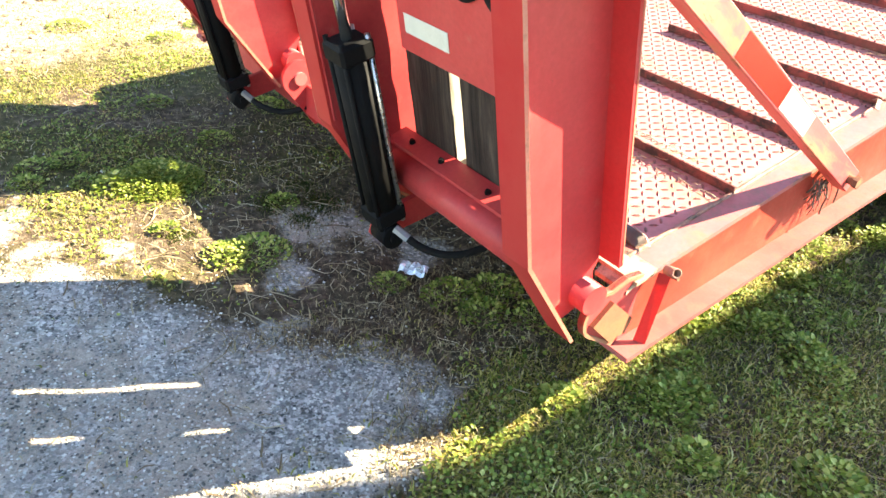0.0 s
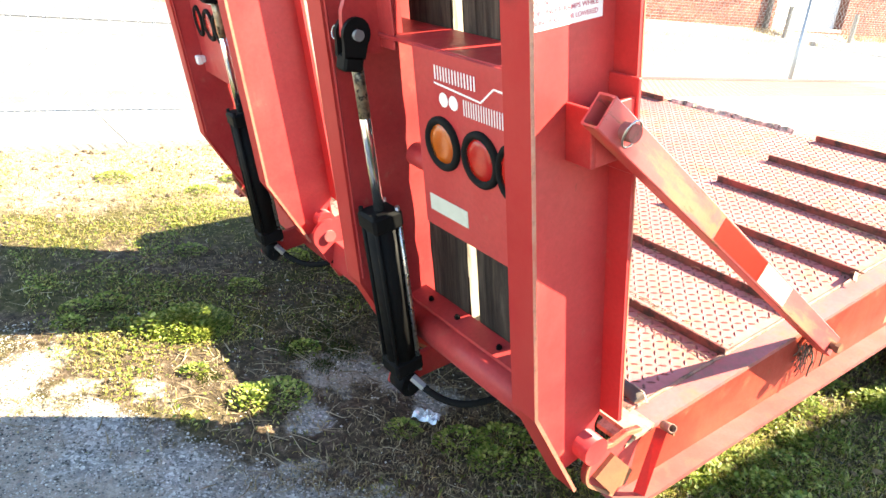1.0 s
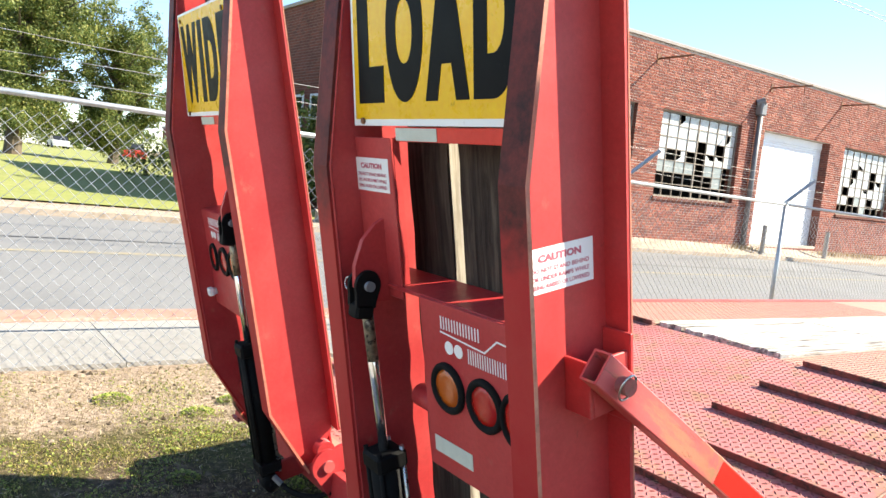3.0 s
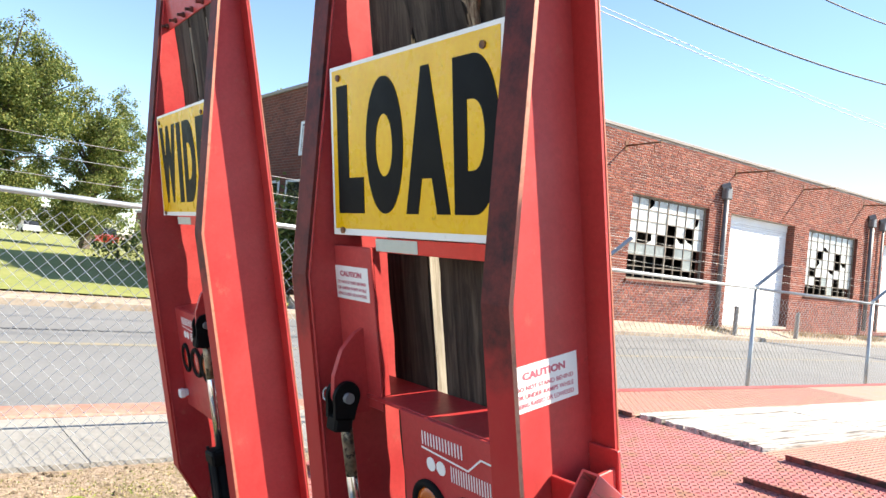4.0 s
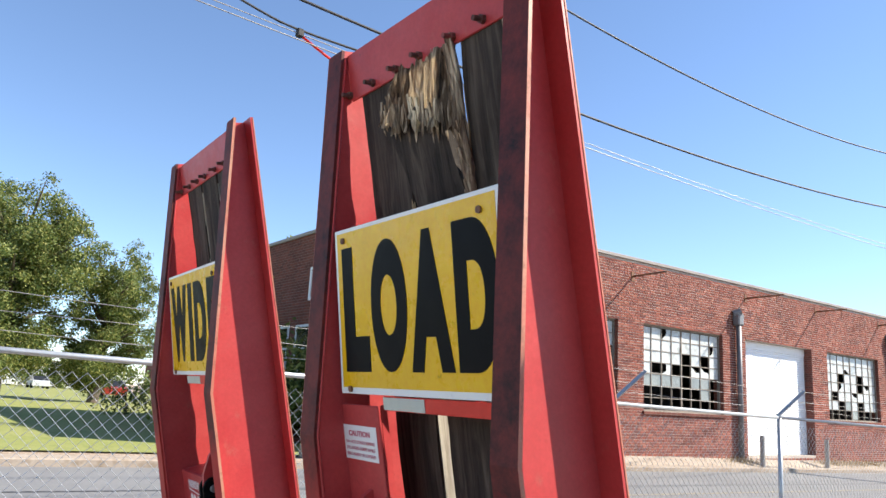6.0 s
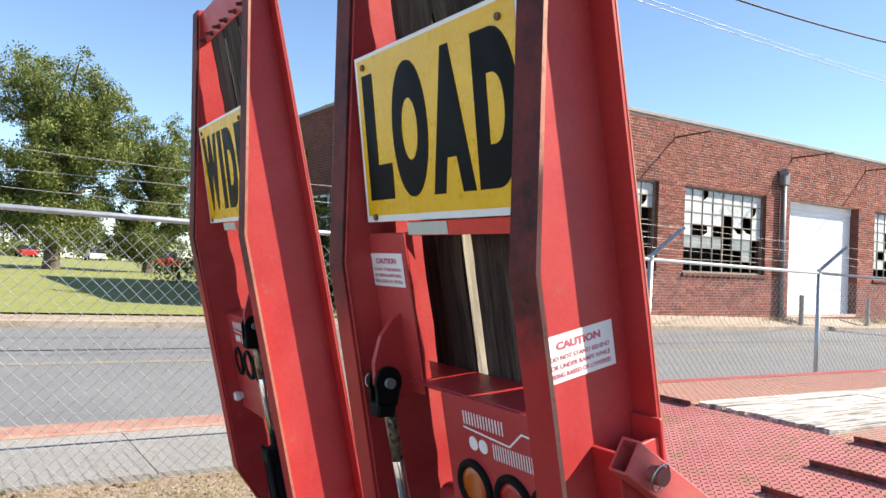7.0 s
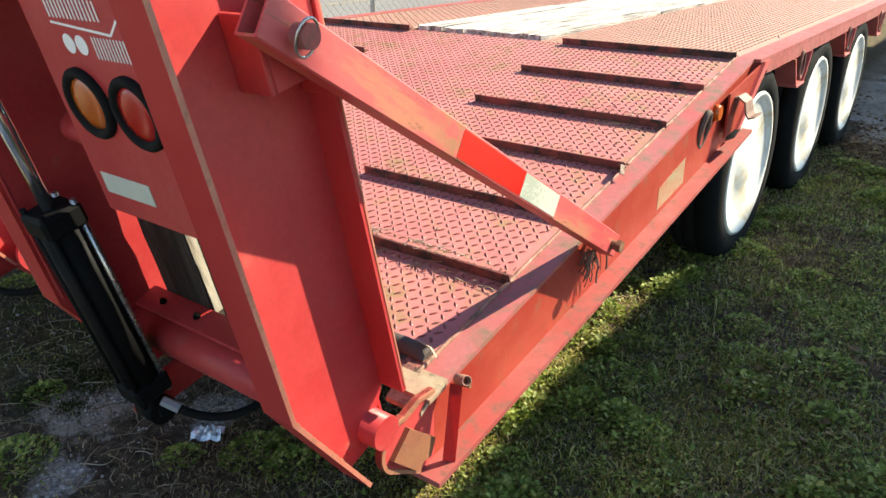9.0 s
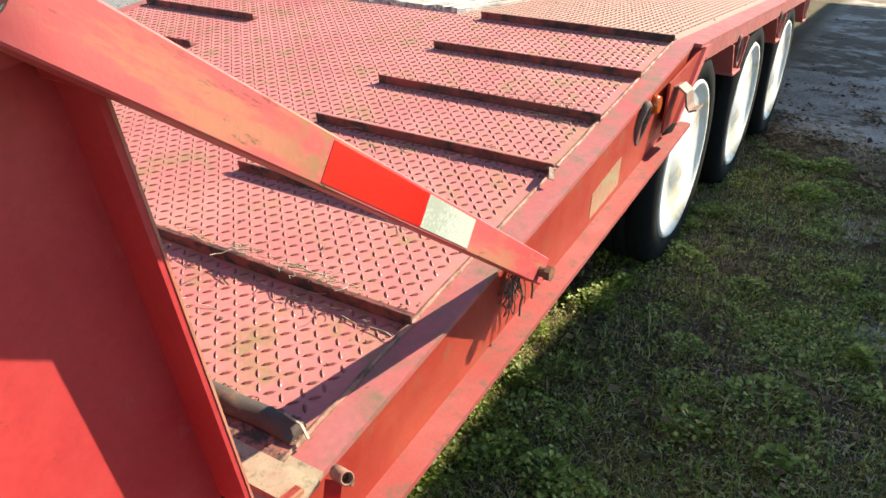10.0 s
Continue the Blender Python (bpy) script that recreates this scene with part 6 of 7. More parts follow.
def lamp_arm(y, z, d):
    """Bare iron arm that stands out of the wall, with two hanging hooks."""
    arm = new("lamp_arm")
    arm.parent = building
    arm["label"] = "rusty bare iron arm standing out from the wall"
    bm = bmesh.new()
    tube(bm, (-0.02, y, z), (d, y, z + 0.03), 0.028, 10)
    part("bar", bm, RUST, arm, smooth=True)
    bm = bmesh.new()
    box(bm, (0.002, y - 0.07, z - 0.14), (0.022, y + 0.07, z + 0.14), bev=0.004)
    part("wall_plate", bm, RUST, arm)
    for f, drop in ((0.32, 0.14), (0.82, 0.26)):
        bm = bmesh.new()
        tube(bm, (d * f, y, z + 0.02), (d * f, y, z - drop), 0.012, 8)
        part("hook", bm, RUST, arm)


for y, z, d in ((-8.8, 5.80, 1.2), (-2.93, 5.83, 1.2), (2.87, 5.89, 1.35), (7.5, 5.95, 1.15), (12.6, 5.95, 1.2)):
    lamp_arm(y, z, d)


def end_window(x0, x1, z0, z1, blind):
    """White-framed window in the shaded end wall, with a shut blind or a cross bar."""
    w = new("window")
    w.parent = building
    w["label"] = "small white-framed window in the end wall"
    y = Y0 - 0.35
    bm = bmesh.new()
    for a, b in (((x0, z0), (x1, z0 + 0.07)), ((x0, z1 - 0.07), (x1, z1)), ((x0, z0 + 0.07), (x0 + 0.07, z1 - 0.07)), ((x1 - 0.07, z0 + 0.07), (x1, z1 - 0.07))):
        box(bm, (a[0], y - 0.035, a[1]), (b[0], y + 0.005, b[1]), bev=0.006)
    part("window_frame", bm, DOOR_WHITE, w)
    bm = bmesh.new()
    box(bm, (x0 + 0.07, y - 0.010, z0 + 0.07), (x1 - 0.07, y - 0.003, z1 - 0.07))
    part("pane", bm, CAR_GLASS, w, "dark window glass")
    if blind:
        n = 14
        for k in range(n):
            z = z0 + 0.08 + (z1 - z0 - 0.18) * k / n
            bm = bmesh.new()
            prism(bm, [(y - 0.026, z), (y - 0.014, z + 0.035), (y - 0.012, z + 0.034), (y - 0.024, z - 0.002)], x0 + 0.09, x1 - 0.09)
            part("slat", bm, STICKER, w)
    else:
        bm = bmesh.new()
        zm, xm = (z0 + z1) / 2, (x0 + x1) / 2
        box(bm, (x0 + 0.07, y - 0.030, zm - 0.025), (x1 - 0.07, y - 0.011, zm + 0.025))
        box(bm, (xm - 0.02, y - 0.029, z0 + 0.07), (xm + 0.02, y - 0.012, zm - 0.026))
        part("sash_bar", bm, DOOR_WHITE, w)


end_window(-4.24, -3.20, 4.46, 5.36, True)
end_window(-6.40, -5.27, 2.55, 3.82, False)
end_window(-4.84, -3.30, 2.55, 3.82, False)
for y in (22.64, 26.7):
    bm = bmesh.new()
    tube(bm, (-12.62, y, 0.45), (-12.62, y, 1.50), 0.075, 16)
    box(bm, (-12.70, y - 0.08, 0.45), (-12.54, y + 0.08, 0.60), bev=0.02)
    ob = solid("bollard", bm, CONCRETE, "weathered steel bollard before the roller door", "bollard")
    ob["group"] = "bollards"


# ---------------------------------------------------------------- chain-link fence
fence = thing("chain_link_fence", "galvanised chain-link fence with barbed wire along the pavement", "fence")
FEN_X, FEN_TOP = -5.0, 1.89
for y in (-7.0, -3.6, -0.2, 5.2, 6.64, 10.07, 13.9, 17.6, 21.3, 25.0, 28.7, 32.4):
    post = new("post")
    post.parent = fence
    bm = bmesh.new()
    tube(bm, (FEN_X, y, -0.1), (FEN_X, y, FEN_TOP), 0.030, 14)
    part("upright", bm, STEEL, post, smooth=True)
    bm = bmesh.new()
    tube(bm, (FEN_X, y, FEN_TOP), (FEN_X, y, FEN_TOP + 0.05), 0.036, 14)
    slab(bm, (FEN_X, y, FEN_TOP + 0.03), (FEN_X + 0.20, y + 0.29, FEN_TOP + 0.37), 0.045, 0.02, (0.3, -0.4, 0.7))
    part("barb_arm", bm, STEEL, post, "slanted arm for barbed wire")
for ya, yb in ((-7.0, 10.07), (10.07, 32.4)):
    bm = bmesh.new()
    tube(bm, (FEN_X, ya, FEN_TOP), (FEN_X, yb, FEN_TOP), 0.021, 12)
    part("top_rail", bm, STEEL, fence, "galvanised top rail", True)


def chain_link(y0, y1, z0, z1, cell):
    """Zigzag wires, each bent in and out of the fence's plane."""
    verts, faces = [], []
    r = 0.0021

    def seg(a, b):
        a, b = Vector(a), Vector(b)
        d = (b - a).normalized()
        s = Vector((1, 0, 0))
        t = d.cross(s).normalized()
        k = len(verts)
        for p in (a, b):
            for q in (s * r, (t * 0.87 - s * 0.5) * r, (-t * 0.87 - s * 0.5) * r):
                verts.append(tuple(p + q))
        for i in range(3):
            faces.append((k + i, k + (i + 1) % 3, k + 3 + (i + 1) % 3, k + 3 + i))
    n = int((y1 - y0) / cell)
    rows = int((z1 - z0) / cell)
    for j in range(n):
        for k in range(rows * 2):
            za, zb = z0 + k * cell / 2, z0 + (k + 1) * cell / 2
            ya = y0 + j * cell + (0 if k % 2 == 0 else cell / 2)
            yb = y0 + j * cell + (cell / 2 if k % 2 == 0 else 0)
            seg((FEN_X + 0.003, ya, za), (FEN_X + 0.003, yb, zb))
            yb2 = y0 + j * cell + (-cell / 2 if k % 2 == 0 else 0)
            ya2 = y0 + j * cell + (0 if k % 2 == 0 else -cell / 2)
            seg((FEN_X - 0.003, ya2, za), (FEN_X - 0.003, yb2, zb))
    ob = new("chain_mesh", raw_mesh("chain_mesh", verts, faces, STEEL))
    ob.parent = fence
    ob["kind"] = "stuff"


chain_link(-3.6, 17.6, 0.02, 1.85, 0.098)
for f, zz in ((0.28, 0.11), (0.62, 0.22), (0.98, 0.35)):
    pts = [(FEN_X + 0.20 * f, y + 0.29 * f, FEN_TOP + 0.03 + 0.34 * f + 0.012 * math.sin(y * 1.7 + f * 9)) for y in np.arange(-7, 33, 0.85)]
    sweep("barbed_wire", pts, 0.0026, WIRE, fence, 2)

# ---------------------------------------------------------------- overhead wires
line = thing("overhead_line", "black overhead cables strung between wooden utility poles along the street", "power line")
LINE_X, LINE_A, LINE_B = -6.72, -13.0, 33.0
for y in (LINE_A, LINE_B):
    bm = bmesh.new()
    tube(bm, (LINE_X, y, -0.3), (LINE_X, y, 13.2), 0.16, 14, 0.11)
    part("pole", bm, BARK, line, "wooden utility pole", True)
for nm, dx, low, at, curve, r in (("power_cable", -0.12, 7.76, 10.1, 0.0092, 0.016), ("power_cable", -0.12, 6.202, 5.55, 0.0050, 0.018), ("phone_wire", -0.13, 5.80, 6.0, 0.0020, 0.006), ("phone_wire", -0.10, 5.71, 6.0, 0.0019, 0.007)):
    pts = [(LINE_X + dx, y, low + curve * (y - at) ** 2) for y in np.linspace(LINE_A, LINE_B, 24)]
    sweep(nm, pts, r, WIRE if nm == "phone_wire" else CABLE, line, 3, True)
bm = bmesh.new()
box(bm, (LINE_X - 0.17, 3.19, 5.775), (LINE_X - 0.09, 3.27, 5.875), bev=0.012)
part("line_clamp", bm, CABLE, line, "black clamp on the wires")
sweep("tap_wire", [(LINE_X - 0.13, 2.2, 6.02), (LINE_X - 0.13, 2.75, 5.90), (LINE_X - 0.13, 3.23, 5.845), (LINE_X - 0.13, 4.3, 5.90)], 0.014, CABLE, line, 3)
bm = bmesh.new()
tube(bm, (LINE_X - 0.13, 3.27, 5.79), (LINE_X - 0.13, 3.72, 5.62), 0.016, 10)
part("insulator_rod", bm, TAPE_RED, line, "red and white insulator rod", True)


# ---------------------------------------------------------------- trees and distance
def leaf_cloud(name, centres, per, size, mat, parent, seed, flat=0.8):
    rs = np.random.RandomState(seed)
    verts, faces = [], []
    for (cx, cy, cz, rad) in centres:
        n = int(per * rad * rad)
        d = rs.normal(size=(n, 3))
        d /= np.linalg.norm(d, axis=1)[:, None]
        rr = rad * (0.15 + 1.15 * rs.rand(n)[:, None] ** 0.8)
        p = d * rr * np.array([1, 1, flat]) + np.array([cx, cy, cz])
        a = rs.normal(size=(n, 3))
        a /= np.linalg.norm(a, axis=1)[:, None]
        b = np.cross(a, rs.normal(size=(n, 3)))
        b /= np.linalg.norm(b, axis=1)[:, None]
        s = size * (0.6 + 0.8 * rs.rand(n)[:, None])
        k0 = len(verts)
        q = np.stack([p - a * s, p + b * s * 0.5, p + a * s, p - b * s * 0.5], 1).reshape(-1, 3)
        verts += q.tolist()
        faces += [(k0 + 4 * i, k0 + 4 * i + 1, k0 + 4 * i + 2, k0 + 4 * i + 3) for i in range(n)]
    ob = new(name, raw_mesh(name, verts, faces, mat))
    if parent:
        ob.parent = parent
    return ob


def make_tree(x, y, z, height, spread, trunk, seed, per=150, size=0.16, label="broad green oak tree beyond the street", low=0.25, clumps=22):
    rng = random.Random(seed)
    tree = thing("tree", label, "tree", "trees")
    bm = bmesh.new()
    top = Vector((x, y, z + height * 0.55))
    prev = Vector((x, y, z - 0.1))
    for i in range(1, 6):
        p = Vector((x, y, z)).lerp(top, i / 5) + Vector((rng.uniform(-.2, .2), rng.uniform(-.2, .2), 0)) * (height / 9)
        tube(bm, prev, p, trunk * (1.15 - 0.16 * (i - 1)), 10, trunk * (1.15 - 0.16 * i), False)
        prev = p
    centres = []
    for k in range(clumps):
        a = rng.uniform(0, 6.28)
        hz = low + (0.97 - low) * (k + rng.random()) / clumps
        full = math.sqrt(max(0.05, 1 - ((hz - 0.55) / 0.50) ** 2))
        reach = spread * full * rng.uniform(0.45, 1.08)
        tip = Vector((x + math.cos(a) * reach, y + math.sin(a) * reach, z + height * hz))
        root = Vector((x, y, z + height * min(0.54, hz * 0.66)))
        mid = root.lerp(tip, 0.5) + Vector((0, 0, height * 0.04))
        tube(bm, root, mid, trunk * 0.38, 7, trunk * 0.22, False)
        tube(bm, mid, tip, trunk * 0.22, 6, trunk * 0.05, False)
        for j in range(9):
            f = 0.35 + 0.7 * j / 8
            p = root.lerp(tip, f) + Vector((rng.gauss(0, 1), rng.gauss(0, 1), rng.gauss(0.1, 0.6))) * spread * 0.13
            centres.append((*p, spread * rng.uniform(0.08, 0.19)))
    part("trunk", bm, BARK, tree)
    leaf_cloud("crown", centres, per, size, LEAF, tree, seed)
    return tree


make_tree(-43.5, 4.6, 0.5, 11.6, 4.0, 0.40, 3, 800, 0.074, low=0.17, clumps=50)
make_tree(-44.5, 9.6, 0.5, 8.9, 3.0, 0.28, 8, 1000, 0.066, low=0.12, clumps=42)
make_tree(-60.0, -9.0, 0.5, 9.0, 6.0, 0.4, 11, 100, 0.3)
make_tree(-18.2, 6.9, 0.5, 4.3, 1.7, 0.12, 21, 230, 0.09, "small green tree beside the brick building", 0.15)
make_tree(-28.0, 13.0, 0.5, 7.6, 1.6, 0.12, 31, 90, 0.14, "green treetop showing over the brick wall", 0.6)


def make_car(x, y, z, yaw, colour, name="parked_car"):
    m = worn(name + "_paint", colour, tuple(c * 0.9 for c in colour), tuple(c * 0.7 for c in colour), 0.3, 1, 6)
    car = thing("car", "parked car far off across the lawn", "car", "parked cars", pose(x, y, z, 0, 0, yaw))
    bm = bmesh.new()
    prism(bm, [(-2.2, 0.35), (2.2, 0.35), (2.25, 0.75), (1.3, 0.92), (-1.9, 0.95), (-2.25, 0.85)], -0.85, 0.85)
    part("body", bm, m, car)
    bm = bmesh.new()
    prism(bm, [(-1.8, 0.94), (1.2, 0.92), (0.5, 1.40), (-1.2, 1.42)], -0.75, 0.75)
    part("cabin", bm, CAR_GLASS, car)
    for a in (-1.4, 1.4):
        for b in (-0.8, 0.8):
            bm = bmesh.new()
            tube(bm, (b - 0.1, a, 0.33), (b + 0.1, a, 0.33), 0.33, 16)
            part("wheel", bm, RUBBER, car)


for x, y, yaw, col in ((-98, -6.0, 75, (0.05, 0.25, 0.32)), (-96, 0.6, 80, (0.45, 0.03, 0.03)), (-97, 7.4, 95, (0.45, 0.04, 0.04)), (-94, 14.2, 90, (0.62, 0.63, 0.64)), (-62, 14.6, 85, (0.42, 0.04, 0.03)), (-95, -12.4, 80, (0.7, 0.7, 0.7))):
    make_car(x, y, 0.5, yaw, col)
for x, y, w, h, mat in ((-118, 13, 30, 3.9, DOOR_WHITE), (-130, -24, 16, 4.6, CONCRETE), (-112, 42, 20, 5.0, BRICK)):
    b = thing("store_building", "low commercial building in the distance", "building", "distant buildings")
    bm = bmesh.new()
    box(bm, (x - 6, y - w / 2, 0.4), (x, y + w / 2, h))
    part("wall", bm, mat, b)
    bm = bmesh.new()
    box(bm, (x - 6.2, y - w / 2 - 0.2, h), (x + 0.3, y + w / 2 + 0.2, h + 0.35))
    part("roof", bm, COPING, b)
    for k in range(int(w / 4)):
        bm = bmesh.new()
        box(bm, (x + 0.002, y - w / 2 + 1 + k * 4, 1.0), (x + 0.05, y - w / 2 + 3 + k * 4, 2.6))
        part("window", bm, PANE_GREY, b)
sgn = thing("pole_sign", "yellow roadside sign on a pole in the distance", "sign")
bm = bmesh.new()
box(bm, (-70.2, -5.2, 3.0), (-70, -2.6, 4.4), bev=0.05)
part("board", bm, YELLOW, sgn)
bm = bmesh.new()
tube(bm, (-70.1, -3.9, 0.4), (-70.1, -3.9, 3.0), 0.12, 10)
part("pole", bm, STEEL, sgn)
for y in (-8.5, -5.8):
    pl = thing("utility_pole", "wooden utility pole in the distance", "pole", "utility poles")
    bm = bmesh.new()
    tube(bm, (-75, y, 0.3), (-75, y, 9.8), 0.14, 8, 0.1)
    part("mast", bm, BARK, pl)
    bm = bmesh.new()
    box(bm, (-75.1, y - 1.3, 9.2), (-74.9, y + 1.3, 9.4))
    part("crossarm", bm, BARK, pl)
hedge_centres = [(-106 + 5 * math.sin(k * 2.1), -70 + k * 1.9, 2.0 + 1.2 * math.sin(k * 0.9), 2.0 + 1.0 * math.sin(k * 1.3)) for k in range(80)]
ob = leaf_cloud("far_woods", hedge_centres, 90, 0.24, LEAF, None, 77)
tagged(ob, "far row of trees and shrubs", "trees", kind="stuff")
bm = bmesh.new()
sh = thing("shrub", "dark round shrub on the lawn", "shrub")
leaf_cloud("crown", [(-30, 7.8, 1.3, 0.9), (-30.3, 8.5, 1.1, 0.7), (-29.8, 7.2, 1.0, 0.6)], 600, 0.07, LEAF, sh, 91)
bm = bmesh.new()
tube(bm, (-30, 7.8, 0.5), (-30, 7.8, 1.0), 0.06, 8)
part("stem", bm, BARK, sh)


def make_shrub(x, y, z, height, r, seed):
    shrub = thing("shrub", "dark green shrub growing against the end wall", "shrub", "shrubs")
    rng = random.Random(seed)
    clumps = []
    for k in range(20):
        a, q, f = rng.uniform(0, 6.283), r * math.sqrt(rng.random()), rng.uniform(0.2, 1.0)
        clumps.append((x + q * math.cos(a), y + 0.5 * q * math.sin(a), z + height * f * (1.05 - 0.35 * q / r), 0.42 * rng.uniform(0.7, 1.2)))
    for p in clumps[:6]:
        sweep("stem", [(x + 0.2 * (p[0] - x), y, z - 0.1), (x + 0.6 * (p[0] - x), y, z + 0.5 * (p[2] - z)), p[:3]], 0.022, BARK, shrub, 3)
    leaf_cloud("foliage", clumps, 1500, 0.075, LEAF, shrub, seed)


make_shrub(-17.0, 8.15, 0.55, 3.1, 1.0, 301)
make_shrub(-18.9, 8.10, 0.55, 2.4, 1.1, 302)
make_shrub(-20.6, 8.15, 0.55, 2.3, 1.0, 303)


# ---------------------------------------------------------------- grass, weeds, straw and stones
def lies_gravel(x, y):
    a = y - 1.868 - 0.72 * x
    b = x + 0.46 + 0.6 * (y - 1.0)
    return min(max(a, b), max(y - 0.46, x + 1.7))


def scatter(n, x0, x1, y0, y1, keep, seed):
    rs = np.random.RandomState(seed)
    out = []
    for x, y, u in zip(rs.uniform(x0, x1, n), rs.uniform(y0, y1, n), rs.rand(n)):
        if u < keep(x, y):
            out.append((x, y, ground_z(x, y)))
    return np.array(out), rs


def blades(name, pts, rs, long0, long1, width, mat, label, lean=0.7):
    n = len(pts)
    a = rs.uniform(0, 2 * math.pi, n)
    L = rs.uniform(long0, long1, n) * rs.uniform(0.6, 1.0, n)
    d = np.stack([np.cos(a), np.sin(a), np.zeros(n)], 1)
    sd = np.stack([-np.sin(a), np.cos(a), np.zeros(n)], 1) * (width * rs.uniform(0.6, 1.3, n))[:, None]
    up = np.array([0, 0, 1.0])
    ln = (lean * (0.25 + 0.75 * rs.rand(n)))[:, None]
    mid = pts + d * L[:, None] * 0.35 * ln + up * L[:, None] * 0.55 * (1 - 0.4 * ln)
    tip = pts + d * L[:, None] * (0.2 + 0.9 * ln) + up * L[:, None] * (1 - 0.75 * ln)
    base = pts - up * 0.006
    v = np.stack([base - sd * 0.5, base + sd * 0.5, mid + sd * 0.45, mid - sd * 0.45, tip], 1).reshape(-1, 3)
    faces = []
    for k in range(0, 5 * n, 5):
        faces.append((k, k + 1, k + 2, k + 3))
        faces.append((k + 3, k + 2, k + 4))
    return tagged(new(name, raw_mesh(name, v.tolist(), faces, mat)), label, "grass", kind="stuff")


def leaves_at(pts, dirs, size, rs):
    """Oval leaves folded a little along the midrib; gives vertices and faces."""
    verts, faces = [], []
    for p, d in zip(pts, dirs):
        d = Vector(d).normalized()
        s_ = d.cross(Vector((rs.uniform(-.4, .4), rs.uniform(-.4, .4), 1))).normalized()
        u = s_.cross(d).normalized()
        L = size * rs.uniform(0.6, 1.3)
        k = len(verts)
        p = Vector(p)
        for f, w in ((0, 0.06), (0.35, 0.42), (0.72, 0.36)):
            for q in (-1, 1):
                verts.append(tuple(p + d * L * f + s_ * q * w * L + u * 0.10 * L * (1 if f else 0)))
        verts.append(tuple(p + d * L))
        verts.append(tuple(p + d * L * 0.5 - u * 0.02 * L))
        c = k + 7
        faces += [(k, k + 1, c), (k + 1, k + 3, c), (k + 3, k + 5, c), (k + 5, k + 6, c), (k + 6, k + 4, c), (k + 4, k + 2, c), (k + 2, k, c)]
    return verts, faces


def weed(x, y, r, h, n, size, seed, label="low leafy green weed growing in the yard"):
    rs = np.random.RandomState(seed)
    a, q = rs.uniform(0, 6.283, n), np.sqrt(rs.rand(n))
    px, py = x + r * q * np.cos(a) * rs.uniform(0.8, 1.15), y + r * q * np.sin(a)
    dome = h * (1 - q ** 2) * rs.uniform(0.35, 1.0, n) + 0.006
    pts = [(u, w, ground_z(u, w) + z) for u, w, z in zip(px, py, dome)]
    b = a + rs.uniform(-1.2, 1.2, n)
    dirs = np.stack([np.cos(b), np.sin(b), rs.uniform(-0.1, 0.9, n)], 1)
    verts, faces = leaves_at(pts, dirs, size, rs)
    # stems reach down to the soil
    for p in pts[::4]:
        k = len(verts)
        g = ground_z(p[0], p[1]) - 0.004
        verts += [(x + (p[0] - x) * 0.5 - 0.001, y + (p[1] - y) * 0.5, g), (x + (p[0] - x) * 0.5 + 0.001, y + (p[1] - y) * 0.5, g), p]
        faces.append((k, k + 1, k + 2))
    return tagged(new("weed", raw_mesh("weed", verts, faces, WEED)), label, "weed", "weeds")


weed(-2.22, 1.05, 0.17, 0.075, 4200, 0.0125, 1, "broad mound of light green clover")
weed(-2.22, 0.88, 0.06, 0.08, 130, 0.024, 2)
for k, (x, y, r) in enumerate(((-1.57, 1.15, 0.13), (-1.60, 1.06, 0.08), (-1.85, 0.95, 0.05), (-1.03, 1.59, 0.10), (-0.99, 1.73, 0.10), (-0.90, 1.62, 0.08), (-1.20, 1.46, 0.06), (-2.49, 1.39, 0.08), (-2.52, 0.68, 0.08), (-2.54, 0.80, 0.07), (-2.40, 0.62, 0.06), (-1.83, 1.39, 0.06),
                              (-3.94, 1.67, 0.10), (-4.31, 1.24, 0.12), (-4.31, 0.50, 0.11), (-4.10, 1.97, 0.12), (-5.0, 0.45, 0.08), (-2.33, 0.81, 0.05), (-0.80, 1.75, 0.08), (-2.75, 1.75, 0.09), (-3.0, 1.3, 0.08), (-3.4, 2.2, 0.12))):
    weed(x, y, r, 0.022 + 0.18 * r, int(22000 * r * r) + 80, 0.0135, 30 + k)
rng = random.Random(17)
for k in range(34):
    x, y = rng.uniform(-0.45, 1.3), rng.uniform(0.7, 4.8)
    weed(x, y, rng.uniform(0.04, 0.10), rng.uniform(0.03, 0.06), rng.randint(80, 220), rng.uniform(0.011, 0.019), 70 + k)
for k in range(9):
    weed(0.02 + rng.gauss(0, 0.20), 5.55 + rng.gauss(0, 0.30), rng.uniform(0.09, 0.16), rng.uniform(0.03, 0.06), rng.randint(260, 420), 0.017, 170 + k)


def patchy(x, y, f, lo, hi, seed):
    q = noise.noise((x * f, y * f, seed)) + 0.5 * noise.noise((x * f * 3, y * f * 3, seed + 4))
    return min(1.0, max(0.0, (q - lo) / (hi - lo)))


def near_lawn(x, y):
    if lies_gravel(x, y) < 0.02 + 0.12 * noise.noise((x * 6, y * 6, 1)):
        return 0.004
    if y - 5.80 + 1.0 * x > 0.7 * noise.noise((x * 3, y * 3, 2)):
        return 0.03
    k = 0.27 + 0.73 * patchy(x, y, 2.3, -0.26 + 0.10 * min(1.0, max(0.0, y - 1.6)), 0.40, 7.0)
    if y > 2.6:
        k *= 1.0 - 0.72 * min(1.0, (y - 2.6) / 1.4) * (1.0 - 0.6 * patchy(x, y, 1.5, -0.1, 0.3, 31.0))
    return k * (0.35 if x < -0.72 else 1.0)


